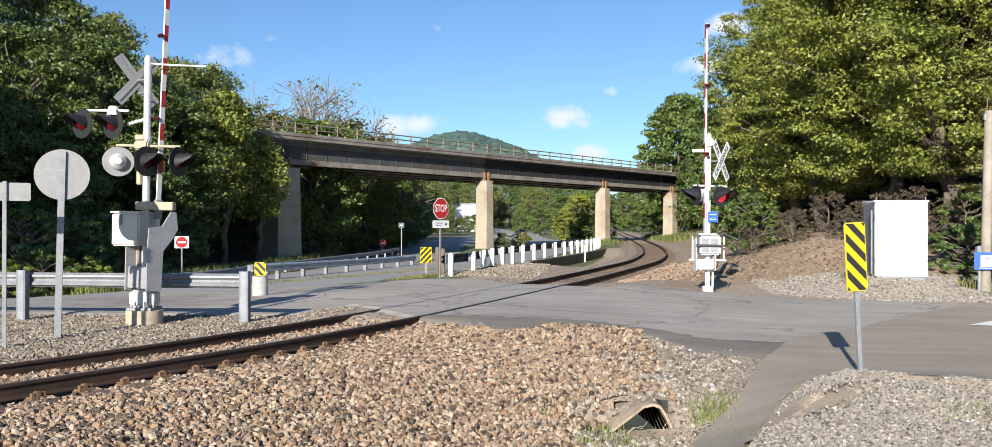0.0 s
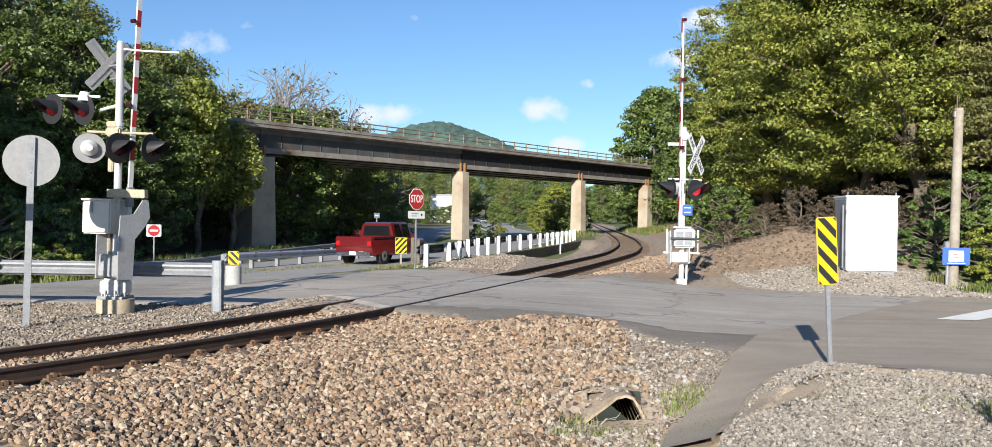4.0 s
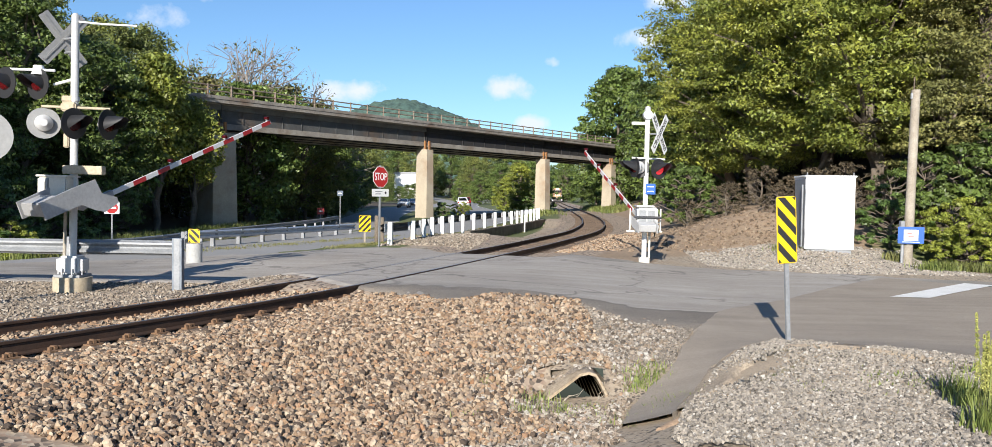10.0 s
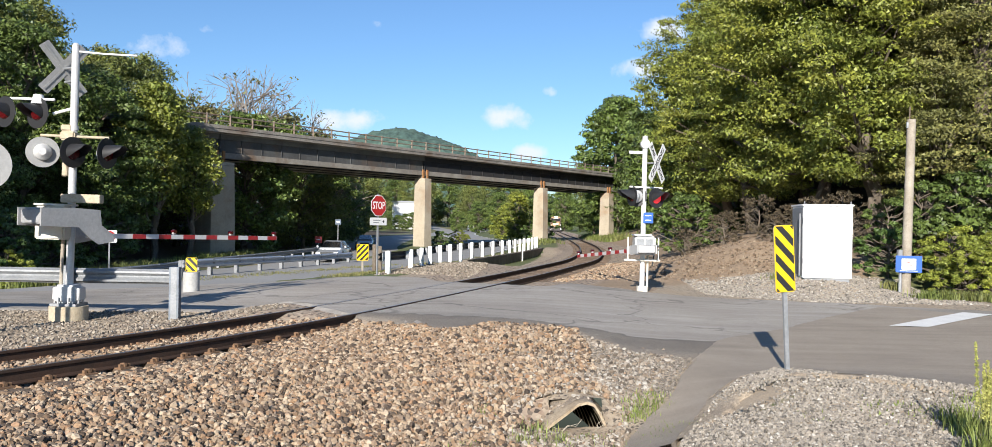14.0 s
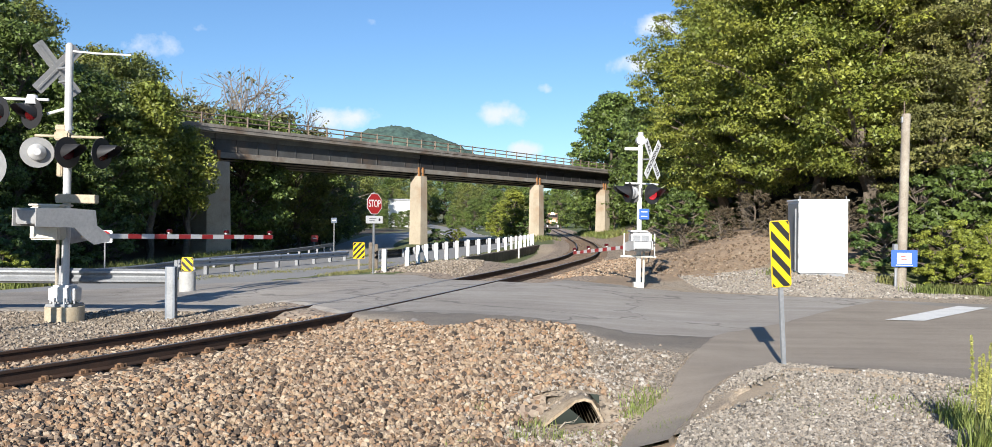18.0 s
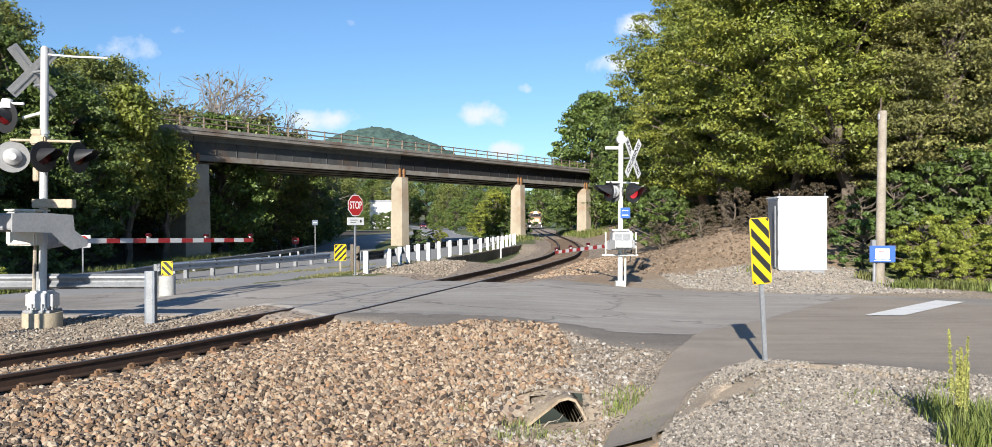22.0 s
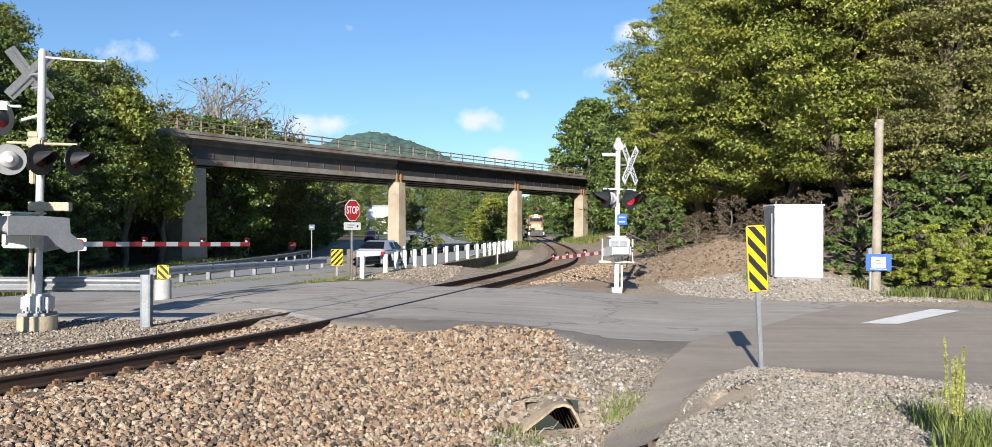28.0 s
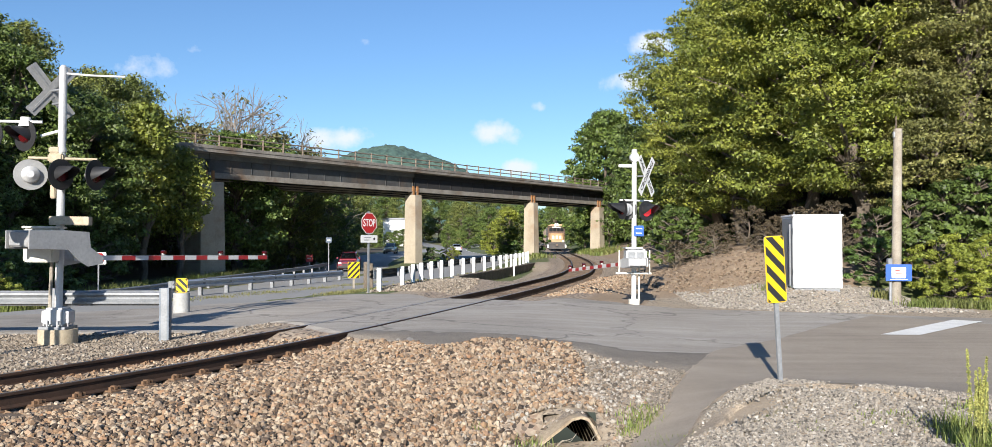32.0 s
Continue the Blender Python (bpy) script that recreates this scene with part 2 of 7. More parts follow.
M["pole_wood"] = material("weathered_pole", (0.38, 0.34, 0.28), 0.9, col2=(0.28, 0.24, 0.19), scale=2, fine=30, grain=0.2, bump=0.4)
M["bark"] = material("bark", (0.12, 0.095, 0.07), 0.95, col2=(0.17, 0.14, 0.11), scale=3, fine=18, grain=0.3, bump=0.5)
M["leaf_yellow"] = material("leaf_maple_green", (0.25, 0.262, 0.042), 0.5, col2=(0.145, 0.185, 0.034), scale=0.45, fine=2.2, grain=0.35, island=0.42, translucent=0.16)
M["leaf_mid"] = material("leaf_mid_green", (0.105, 0.16, 0.035), 0.5, col2=(0.065, 0.115, 0.028), scale=0.35, fine=2.2, grain=0.3, island=0.5, translucent=0.18)
M["leaf_dark"] = material("leaf_dark_green", (0.08, 0.122, 0.028), 0.5, col2=(0.115, 0.155, 0.034), scale=0.35, fine=2.2, grain=0.3, island=0.5, translucent=0.14)
M["leaf_pine"] = material("leaf_olive_conifer", (0.215, 0.205, 0.058), 0.6, col2=(0.14, 0.145, 0.045), scale=0.5, fine=2.5, grain=0.3, island=0.5, translucent=0.14)
M["leaf_dry"] = material("leaf_dry_olive", (0.22, 0.20, 0.075), 0.6, col2=(0.14, 0.145, 0.05), scale=0.4, fine=3, grain=0.2, island=0.4, translucent=0.25)
M["grass"] = material("grass_blades", (0.14, 0.19, 0.04), 0.6, col2=(0.2, 0.2, 0.07), scale=0.6, fine=5, grain=0.2, island=0.4, translucent=0.25)
# bluish haze is mixed into this green
M["far_hill"] = material("far_hill_haze", (0.055, 0.10, 0.085), 0.95, col2=(0.075, 0.125, 0.095), scale=0.02, fine=0.10, grain=0.5)


# ---- building tools ----
def part(name, bm, mat, parent=None, label="", smooth=True):
    """Links a bmesh as one mesh object under a thing or a part."""
    me = bpy.data.meshes.new(name)
    bm.to_mesh(me)
    bm.free()
    if smooth:
        me.polygons.foreach_set("use_smooth", [True] * len(me.polygons))
        me.set_sharp_from_angle(angle=radians(42))
    for m in (mat if isinstance(mat, (list, tuple)) else [mat]):
        me.materials.append(m)
    ob = new(name, me)
    ob.parent = parent
    if label:
        ob["label"] = label
    return ob


def thing(name, label, category, group="", m=None):
    ob = new(name)
    ob.empty_display_size = 0.2
    if m is not None:
        ob.matrix_basis = m
    return tagged(ob, label, category, group)


def shared(name, mesh, parent, m, label=""):
    """One more object on a mesh that alike pieces share."""
    ob = new(name, mesh)
    ob.parent = parent
    ob.matrix_basis = m
    if label:
        ob["label"] = label
    return ob


def box(x0, x1, y0, y1, z0, z1, bevel=0.0, bm=None, m=None):
    own = bm or bmesh.new()
    made = bmesh.ops.create_cube(own, size=1.0)["verts"]
    for v in made:
        v.co = Vector(((x0 + x1) / 2 + v.co.x * (x1 - x0), (y0 + y1) / 2 + v.co.y * (y1 - y0), (z0 + z1) / 2 + v.co.z * (z1 - z0)))
    if bevel:
        edges = list({e for v in made for e in v.link_edges})
        res = bmesh.ops.bevel(own, geom=edges, offset=bevel, segments=2, affect="EDGES")
        made = list({v for f in res["faces"] for v in f.verts} | {v for v in made if v.is_valid})
    if m is not None:
        bmesh.ops.transform(own, matrix=m, verts=[v for v in made if v.is_valid])
    return own


def rod(p0, p1, r0, r1=None, seg=12, bm=None, caps=True):
    own = bm or bmesh.new()
    p0, p1 = Vector(p0), Vector(p1)
    r1 = r0 if r1 is None else r1
    q = (p1 - p0).to_track_quat("Z", "Y").to_matrix().to_4x4()
    bmesh.ops.create_cone(own, cap_ends=caps, segments=seg, radius1=r0, radius2=r1, depth=(p1 - p0).length,
                          matrix=Matrix.Translation((p0 + p1) / 2) @ q)
    return own


def prism(points, y0, y1, bm=None, m=None):
    """A plate with the outline of points (x, z), from y0 to y1."""
    own = bm or bmesh.new()
    a = [own.verts.new((x, y0, z)) for x, z in points]
    b = [own.verts.new((x, y1, z)) for x, z in points]
    n = len(points)
    own.faces.new(a)
    own.faces.new(b[::-1])
    for i in range(n):
        own.faces.new((a[i], b[i], b[(i + 1) % n], a[(i + 1) % n]))
    bmesh.ops.recalc_face_normals(own, faces=own.faces)
    if m is not None:
        bmesh.ops.transform(own, matrix=m, verts=a + b)
    return own


def mesh_from(name, verts, faces, mats, smooth=False, mat_index=None):
    me = bpy.data.meshes.new(name)
    me.from_pydata([tuple(v) for v in verts], [], [tuple(f) for f in faces])
    for m in mats:
        me.materials.append(m)
    if smooth:
        me.polygons.foreach_set("use_smooth", [True] * len(me.polygons))
    if mat_index is not None:
        me.polygons.foreach_set("material_index", mat_index)
    me.update()
    return me


def smooth01(a, b, x):
    k = np.clip((np.asarray(x, float) - a) / (b - a), 0, 1)
    return k * k * (3 - 2 * k)


# ---- plan: the track's centre line and the lie of the land ----
TRACK_Y = np.array([-40, -12, 0, 6, 10.4, 12, 14, 16.4, 19, 22.2, 27, 30.5, 36.5, 43, 54, 68, 96, 168, 350, 600])
TRACK_X = np.array([-52, -23, -12.6, -8.6, -6.05, -5.25, -4.4, -3.5, -2.66, -1.68, -0.3, 0.7, 2.25, 3.85, 5.6, 7.0, 8.7, 12.0, 21.2, 36.0])


def hermite(xs, ys, x):
    """A smooth curve through the knots."""
    x = np.asarray(x, float)
    d = np.gradient(ys, xs)
    i = np.clip(np.searchsorted(xs, x) - 1, 0, len(xs) - 2)
    h = xs[i + 1] - xs[i]
    t = (x - xs[i]) / h
    return (ys[i] * (1 + 2 * t) * (1 - t) ** 2 + d[i] * h * t * (1 - t) ** 2 + ys[i + 1] * t * t * (3 - 2 * t) + d[i + 1] * h * t * t * (t - 1))


def track_x(y):
    return hermite(TRACK_Y, TRACK_X, y)


def track_at(y):
    """Centre and unit tangent of the track at y."""
    x0, x1 = float(track_x(y - 0.2)), float(track_x(y + 0.2))
    t = Vector((x1 - x0, 0.4, 0)).normalized()
    return Vector((float(track_x(y)), y, 0)), t


def beside(y, s, z=0.0):
    """The point s metres to the right of the track's centre line."""
    c, t = track_at(y)
    return Vector((c.x + t.y * s, c.y - t.x * s, z))


def offset_of(x, y):
    """About how far (x, y) lies to the right of the track."""
    slope = (track_x(np.asarray(y) + 0.3) - track_x(np.asarray(y) - 0.3)) / 0.6
    return (np.asarray(x) - track_x(y)) / np.sqrt(1 + slope ** 2)


def ground_z(x, y):
    x, y = np.asarray(x, float), np.asarray(y, float)
    yc = np.clip(y, -39, 599)
    s = offset_of(x, yc)
    far = smooth01(19.0, 25.0, y)
    left = -0.06 - (1 - far) * 0.25 * smooth01(1.7, 3.2, -s) - far * 0.44 * smooth01(3.5, 10.0, -s)
    # the oncoming carriageway lies lower
    rail_x = np.interp(y, [20, 25, 32, 36, 41, 47, 60, 80, 120], [-17.5, -14.5, -11.9, -10.9, -9.6, -8.2, -7.5, -7.5, -9.0])
    left = left - 0.6 * smooth01(0.8, 3.4, rail_x - x) * smooth01(21, 28, y) * (1 - smooth01(95, 140, y))
    right = -0.06 - 0.26 * smooth01(1.8, 8.0, s)
    z = np.where(s < 0, left, right)
    road = smooth01(14.7, 15.4, y + 0.35 * x) * (1 - smooth01(25.2, 26.4, y + 0.45 * x))
    # ditch along the near side of the track, in front of the crossing
    near = 1 - smooth01(12.3, 14.3, y + 0.30 * x)
    at_pipe = np.exp(-np.clip((x - 0.85) / 0.62, -3, 3) ** 4)
    deep = 0.53 - 0.35 * (at_pipe * smooth01(10.50, 10.80, y + 0.1 * (x - 0.95)) + (1 - at_pipe) * smooth01(9.4, 12.4, y))
    ditch = -0.22 - deep * smooth01(1.9, 5.9, s) + (deep - 0.07) * smooth01(6.7, 8.5, s)
    z = np.where(s > 0, z * (1 - near) + ditch * near, z)
    z = z - 0.03 * near * np.exp(-((s - 1.1) / 0.35) ** 2)
    # bed of the rails away from the crossing
    bed = (1 - smooth01(1.6, 2.6, np.abs(s))) * (1 - road)
    z = z - 0.14 * bed * (1 - near * (s > 0))
    # hollow between the track bed and the retaining wall
    wall_x = np.interp(y, [36, 41.5, 48, 57, 66], [-3.0, -1.75, -0.3, 1.5, 3.1])
    z = z - 0.5 * smooth01(1.9, 2.9, -s) * smooth01(-0.05, 0.12, x - wall_x) * smooth01(37.5, 40.5, y) * (1 - smooth01(62, 67, y))
    # gravel mound round the hazard marker
    z = z + 0.13 * np.exp(-((x - 4.3) / 1.7) ** 2 - ((y - 10.5) / 1.0) ** 2)
    # rubble heap below the white-posted guardrail
    z = z + 0.10 * smooth01(-4.6, -3.6, x) * (1 - smooth01(-1.9, -1.2, s)) * smooth01(29.6, 31.0, y) * (1 - smooth01(37.5, 41.0, y)) * smooth01(2.2, 3.4, -s)
    # wooded bank right of the track behind the box, hillside left of the highway
    z = z + 0.46 * np.exp(-((x - 10.2) / 2.4) ** 2 - ((y - 28.3) / 1.9) ** 2)
    bank = smooth01(27.5, 35.0, y) * (smooth01(2.6, 9.0, s) * 1.7 + smooth01(8.0, 28.0, s) * 1.2 + smooth01(49.0, 72.0, y) * smooth01(10.0, 17.0, s) * 8.0) + smooth01(13.5, 40.0, x) * smooth01(24.0, 34.0, y) * 4.0
    hill = smooth01(4.0, 46.0, -(x + 18.5 + 0.10 * np.clip(30 - y, 0, 60) * 1.6)) * smooth01(14.0, 40.0, y) * 15.0
    z = z + bank * (1 - smooth01(120, 260, y)) + hill * (1 - smooth01(120, 220, y))
    # far country rises gently
    z = z + smooth01(200, 700, np.hypot(x, y)) * smooth01(5.0, 60.0, np.abs(s)) * 12
    return z


def gz(x, y):
    return float(ground_z(x, y))

# ---- ground ----
def spaced(lo, hi, step, far, growth=1.22):
    mid = list(np.arange(lo, hi + 1e-6, step))
    up, down, d = [], [], step
    while (up[-1] if up else hi) < far:
        d *= growth
        up.append((up[-1] if up else hi) + d)
    d = step
    while (down[-1] if down else lo) > -far:
        d *= growth
        down.append((down[-1] if down else lo) - d)
    return np.array(down[::-1] + mid + up)


def ground_material():
    """Soil that turns to gravel, ballast, dry earth or turf by the zones stored on the sheet."""
    m = bpy.data.materials.new("ground")
    m.use_nodes = True
    nt = m.node_tree
    b = nt.nodes["Principled BSDF"]
    b.inputs["Roughness"].default_value = 0.95
    geo = nt.nodes.new("ShaderNodeNewGeometry")

    def noise_tex(sc, detail=5.0):
        n = nt.nodes.new("ShaderNodeTexNoise")
        n.inputs["Scale"].default_value, n.inputs["Detail"].default_value, n.inputs["Roughness"].default_value = sc, detail, 0.65
        nt.links.new(geo.outputs["Position"], n.inputs["Vector"])
        return n.outputs["Fac"]

    def blend(fac, a, c):
        x = nt.nodes.new("ShaderNodeMix")
        x.data_type = "RGBA"
        for sock, v in ((x.inputs["Factor"], fac), (x.inputs[6], a), (x.inputs[7], c)):
            if hasattr(v, "node"):
                nt.links.new(v, sock)
            else:
                sock.default_value = v
        return x.outputs[2]

    def rng(v, lo, hi):
        r = nt.nodes.new("ShaderNodeMapRange")
        r.inputs["From Min"].default_value, r.inputs["From Max"].default_value = lo, hi
        nt.links.new(v, r.inputs["Value"])
        return r.outputs["Result"]

    def zone(name):
        a = nt.nodes.new("ShaderNodeAttribute")
        a.attribute_name = name
        add = nt.nodes.new("ShaderNodeMath")
        add.operation = "ADD"
        nt.links.new(a.outputs["Fac"], add.inputs[0])
        sub = nt.nodes.new("ShaderNodeMath")
        sub.operation, sub.inputs[1].default_value = "MULTIPLY_ADD", 0.9
        nt.links.new(noise_tex(1.6, 8.0), sub.inputs[0])
        sub.inputs[2].default_value = -0.45
        nt.links.new(sub.outputs[0], add.inputs[1])
        return rng(add.outputs[0], 0.4, 0.6)

    def stones(size, dark, mid, light):
        v = nt.nodes.new("ShaderNodeTexVoronoi")
        v.inputs["Scale"].default_value = size
        nt.links.new(geo.outputs["Position"], v.inputs["Vector"])
        sep = nt.nodes.new("ShaderNodeSeparateColor")
        nt.links.new(v.outputs["Color"], sep.inputs[0])
        c = blend(sep.outputs[0], mid, light)
        c = blend(rng(sep.outputs[1], 0.72, 0.9), c, dark)
        return c, v.outputs["Distance"]

    turf = blend(rng(noise_tex(0.8), 0.35, 0.65), (0.10, 0.14, 0.035, 1), (0.20, 0.19, 0.075, 1))
    turf = blend(rng(noise_tex(14.0), 0.3, 0.75), turf, (0.06, 0.085, 0.025, 1))
    earth = blend(rng(noise_tex(0.5), 0.3, 0.7), (0.28, 0.198, 0.128, 1), (0.345, 0.258, 0.175, 1))
    earth = blend(rng(noise_tex(7.0), 0.45, 0.75), earth, (0.20, 0.14, 0.09, 1))
    grav, gd = stones(28.0, (0.09, 0.075, 0.06, 1), (0.34, 0.27, 0.195, 1), (0.44, 0.365, 0.275, 1))
    grav = blend(rng(noise_tex(0.9), 0.45, 0.7), grav, (0.37, 0.285, 0.195, 1))
    ball, bd = stones(17.0, (0.07, 0.055, 0.045, 1), (0.27, 0.19, 0.135, 1), (0.44, 0.36, 0.27, 1))
    c = blend(zone("earth"), turf, earth)
    litter = blend(rng(noise_tex(2.5), 0.3, 0.7), (0.055, 0.04, 0.025, 1), (0.11, 0.08, 0.05, 1))
    c = blend(zone("wood"), c, litter)
    c = blend(zone("gravel"), c, grav)
    c = blend(zone("ballast"), c, ball)
    dry = blend(rng(noise_tex(3.0), 0.3, 0.7), (0.44, 0.35, 0.25, 1), (0.37, 0.295, 0.21, 1))
    c = blend(zone("sand"), c, blend(rng(noise_tex(40.0), 0.45, 0.75), dry, (0.26, 0.21, 0.155, 1)))
    nt.links.new(c, b.inputs["Base Color"])
    bp = nt.nodes.new("ShaderNodeBump")
    bp.inputs["Strength"].default_value, bp.inputs["Distance"].default_value = 0.3, 0.02
    nt.links.new(bd, bp.inputs["Height"])
    nt.links.new(bp.outputs[0], b.inputs["Normal"])
    return m


M["ground"] = ground_material()


def build_ground():
    xs, ys = spaced(-15, 16, 0.22, 2600), spaced(5, 66, 0.25, 2600)
    gx, gy = np.meshgrid(xs, ys)
    z = ground_z(gx, gy)
    rs = np.random.RandomState(3)
    rough_bank = smooth01(2.6, 4.0, offset_of(gx, np.clip(gy, -39, 599))) * (gy > 29) * (gy < 46)
    z = z + (rs.rand(*z.shape) - 0.5) * (0.03 + 0.09 * rough_bank) * (np.hypot(gx, gy - 15) < 42)
    nx, ny = len(xs), len(ys)
    verts = np.stack([gx, gy, z], -1).reshape(-1, 3)
    idx = np.arange(nx * ny).reshape(ny, nx)
    faces = np.stack([idx[:-1, :-1], idx[:-1, 1:], idx[1:, 1:], idx[1:, :-1]], -1).reshape(-1, 4)
    # the mouth of the culvert is open
    mid = verts[faces].mean(1)
    faces = faces[~((np.abs(mid[:, 0] - 0.93) < 0.33) & (mid[:, 1] > 10.44) & (mid[:, 1] < 10.80))]
    me = mesh_from("ground", verts, faces, [M["ground"]], smooth=True)
    s = offset_of(gx, np.clip(gy, -39, 599))
    ballast = (1 - smooth01(3.6, 5.2, np.abs(s) + 0.6 * (s < 0) + 1.2 * (gy > 26)))
    heap = (s > 0) * (1 - smooth01(5.6, 6.6, s)) * (gy < 15)
    ballast = np.maximum(ballast, heap)
    gravel = ((s > 5) & (gy < 34) & (s < 22)) * (1 - smooth01(26.5, 30.5, gy + 0.15 * np.clip(gx - 9, 0, 9))) * (1 - smooth01(13.2, 15.5, gx))
    gravel = np.maximum(gravel, (s > 4.6) * (gy < 16.5) * smooth01(0.0, 0.8, gx))
    ballast = ballast * (1 - smooth01(0.2, 1.0, gx) * (s > 3) * (gy < 16.5))
    gravel = np.maximum(gravel, (s < -2) * (gy < 22) * (1 - smooth01(19.0, 20.6, gy)))
    gravel = np.maximum(gravel, (s < -1.5) * (s > -3.6) * (gy < 70))
    earth = (s > 2.5) * (gy > 24) * (1 - smooth01(10, 14, s)) * (gy < 110)
    sand = np.exp(-(((gx - 2.75) * 0.60 - (gy - 9.9) * 0.80) / 0.42) ** 2) * smooth01(8.0, 8.8, gy) * (1 - smooth01(10.9, 11.5, gy)) * (gx > 1.4)
    gravel, ballast = gravel * (1 - sand), ballast * (1 - sand)
    earth = np.maximum(earth, (gx < -15) * (gy > 38) * 0.45)
    wood = np.maximum(smooth01(31.5, 34.5, gy + 0.1 * gx) * smooth01(9.0, 12.0, s) * (gy < 200), smooth01(20.5, 23.5, -gx) * smooth01(34, 40, gy) * (gy < 200))
    for name, val in (("sand", sand), ("wood", wood), ("ballast", ballast), ("gravel", gravel), ("earth", earth)):
        a = me.attributes.new(name, "FLOAT", "POINT")
        a.data.foreach_set("value", np.ascontiguousarray(val.reshape(-1), dtype=np.float32))
    tagged(new("ground", me), "gravel, dry earth and rough turf beside the railway", "ground", kind="structure")


def strip(left, right, n_across, lift, step=0.5, ragged=0.0, seed=0, edge=True):
    """A sheet between two edge lines, laid on the land."""
    def resample(p, n):
        p = np.array(p, float)
        d = np.concatenate([[0], np.cumsum(np.hypot(*np.diff(p, axis=0).T))])
        t = np.linspace(0, d[-1], n)
        return np.stack([hermite(d, p[:, 0], t), hermite(d, p[:, 1], t)], -1)
    length = max(np.hypot(*np.diff(np.array(e, float), axis=0).T).sum() for e in (left, right))
    n = max(2, int(length / step))
    a, b = resample(left, n), resample(right, n)
    if ragged:
        rs = np.random.RandomState(seed)
        for e, o in ((a, b), (b, a)):
            w = rs.rand(n) - 0.5
            w = (w + np.roll(w, 1) + 0.7 * np.roll(w, 3)) * ragged
            u = (e - o) / np.linalg.norm(e - o, axis=1)[:, None]
            e += u * w[:, None]
    k = np.linspace(0, 1, n_across + 1)[None, :, None]
    g = a[:, None, :] * (1 - k) + b[:, None, :] * k
    z = ground_z(g[..., 0], g[..., 1]) + lift
    if edge:
        z[:, 0] -= lift + 0.03
        z[:, -1] -= lift + 0.03
    verts = np.concatenate([g, z[..., None]], -1).reshape(-1, 3)
    idx = np.arange(n * (n_across + 1)).reshape(n, n_across + 1)
    faces = np.stack([idx[:-1, :-1], idx[1:, :-1], idx[1:, 1:], idx[:-1, 1:]], -1).reshape(-1, 4)
    return verts, faces[:, ::-1]


build_ground()
SIDE_FAR = [(60, -6), (34, 10), (22, 17.6), (13, 22.0), (11, 22.9), (9, 23.9), (7, 24.5), (5, 25.0), (2.5, 26.2), (-1, 27.8), (-5, 28.8), (-9, 29.8), (-17, 34)]
SIDE_NEAR = [(40, -22), (20, 0.5), (9, 9.0), (6.2, 10.4), (5.1, 10.85), (4.3, 11.85), (3.7, 12.1), (3.3, 12.9), (2.9, 13.7), (2.2, 13.7), (1.6, 15.1), (1.0, 15.9), (0.4, 15.7), (-0.2, 15.6), (-0.6, 14.6), (-1.1, 14.25), (-2.0, 15.6), (-2.7, 16.0), (-5.1, 18.8), (-7.5, 18.7), (-20, 18.0)]
v, f = strip(SIDE_FAR, SIDE_NEAR, 40, 0.035, 0.35, ragged=0.22, seed=4)
tagged(new("road", mesh_from("road", v, f, [M["asphalt"]])), "cracked grey asphalt side road over the railway crossing", "road", kind="structure")
AWAY_C = [(-70, 6), (-48, 12), (-30, 20.5), (-19, 26), (-13, 30.2), (-10, 35.2), (-6.6, 45), (-3.7, 60), (-2.0, 75), (-1.2, 88), (-1.6, 102), (-3.0, 115), (-4.5, 130), (-6.6, 150), (-9.4, 198), (-8.2, 260), (-3.5, 345)]
ONCOMING_C = [(-80, 12), (-50, 20), (-30, 28), (-20, 35), (-14.6, 45), (-12.2, 56), (-12.8, 75), (-15.8, 105), (-16.5, 140), (-13.5, 200), (-17, 260), (-35, 345)]


def offset_line(p, d):
    p = np.array(p, float)
    t = np.gradient(p, axis=0)
    t /= np.linalg.norm(t, axis=1)[:, None]
    return [(x + ty * d, y - tx * d) for (x, y), (tx, ty) in zip(p, t)]


for line, half, lift in ((AWAY_C, 3.6, 0.055), (ONCOMING_C, 3.6, 0.045)):
    v, f = strip(offset_line(line, -half), offset_line(line, half), 10, lift, 1.0)
    tagged(new("highway", mesh_from("highway", v, f, [M["highway"]], smooth=True)), "grey asphalt highway carriageway passing under the bridge", "road", kind="structure")
for d in (-3.25, 3.25):
    v, f = strip(offset_line(AWAY_C, d - 0.09)[7:], offset_line(AWAY_C, d + 0.09)[7:], 2, 0.07, 1.0, edge=False)
    tagged(new("edge_line", mesh_from("edge_line", v, f, [M["line_paint"]])), "thin white edge line painted on the highway", "road marking", kind="structure")
v, f = strip([(9.6, 22.8), (7.2, 19.8), (5.2, 17.1), (3.9, 15.6), (3.1, 13.66), (2.53, 12.03), (2.07, 10.8), (1.66, 10.1), (1.25, 8.9)], [(20.0, 9.0), (14.0, 7.0), (8.0, 9.75), (5.1, 10.95), (4.2, 11.95), (3.3, 11.55), (2.8, 10.85), (2.3, 9.95), (1.8, 8.7)], 34, 0.06, 0.15, ragged=0.05, seed=9)
tagged(new("asphalt_apron", mesh_from("asphalt_apron", v, f, [M["asphalt_new"]])), "smooth brownish asphalt lane with an apron sloping into the ditch", "road", kind="structure")
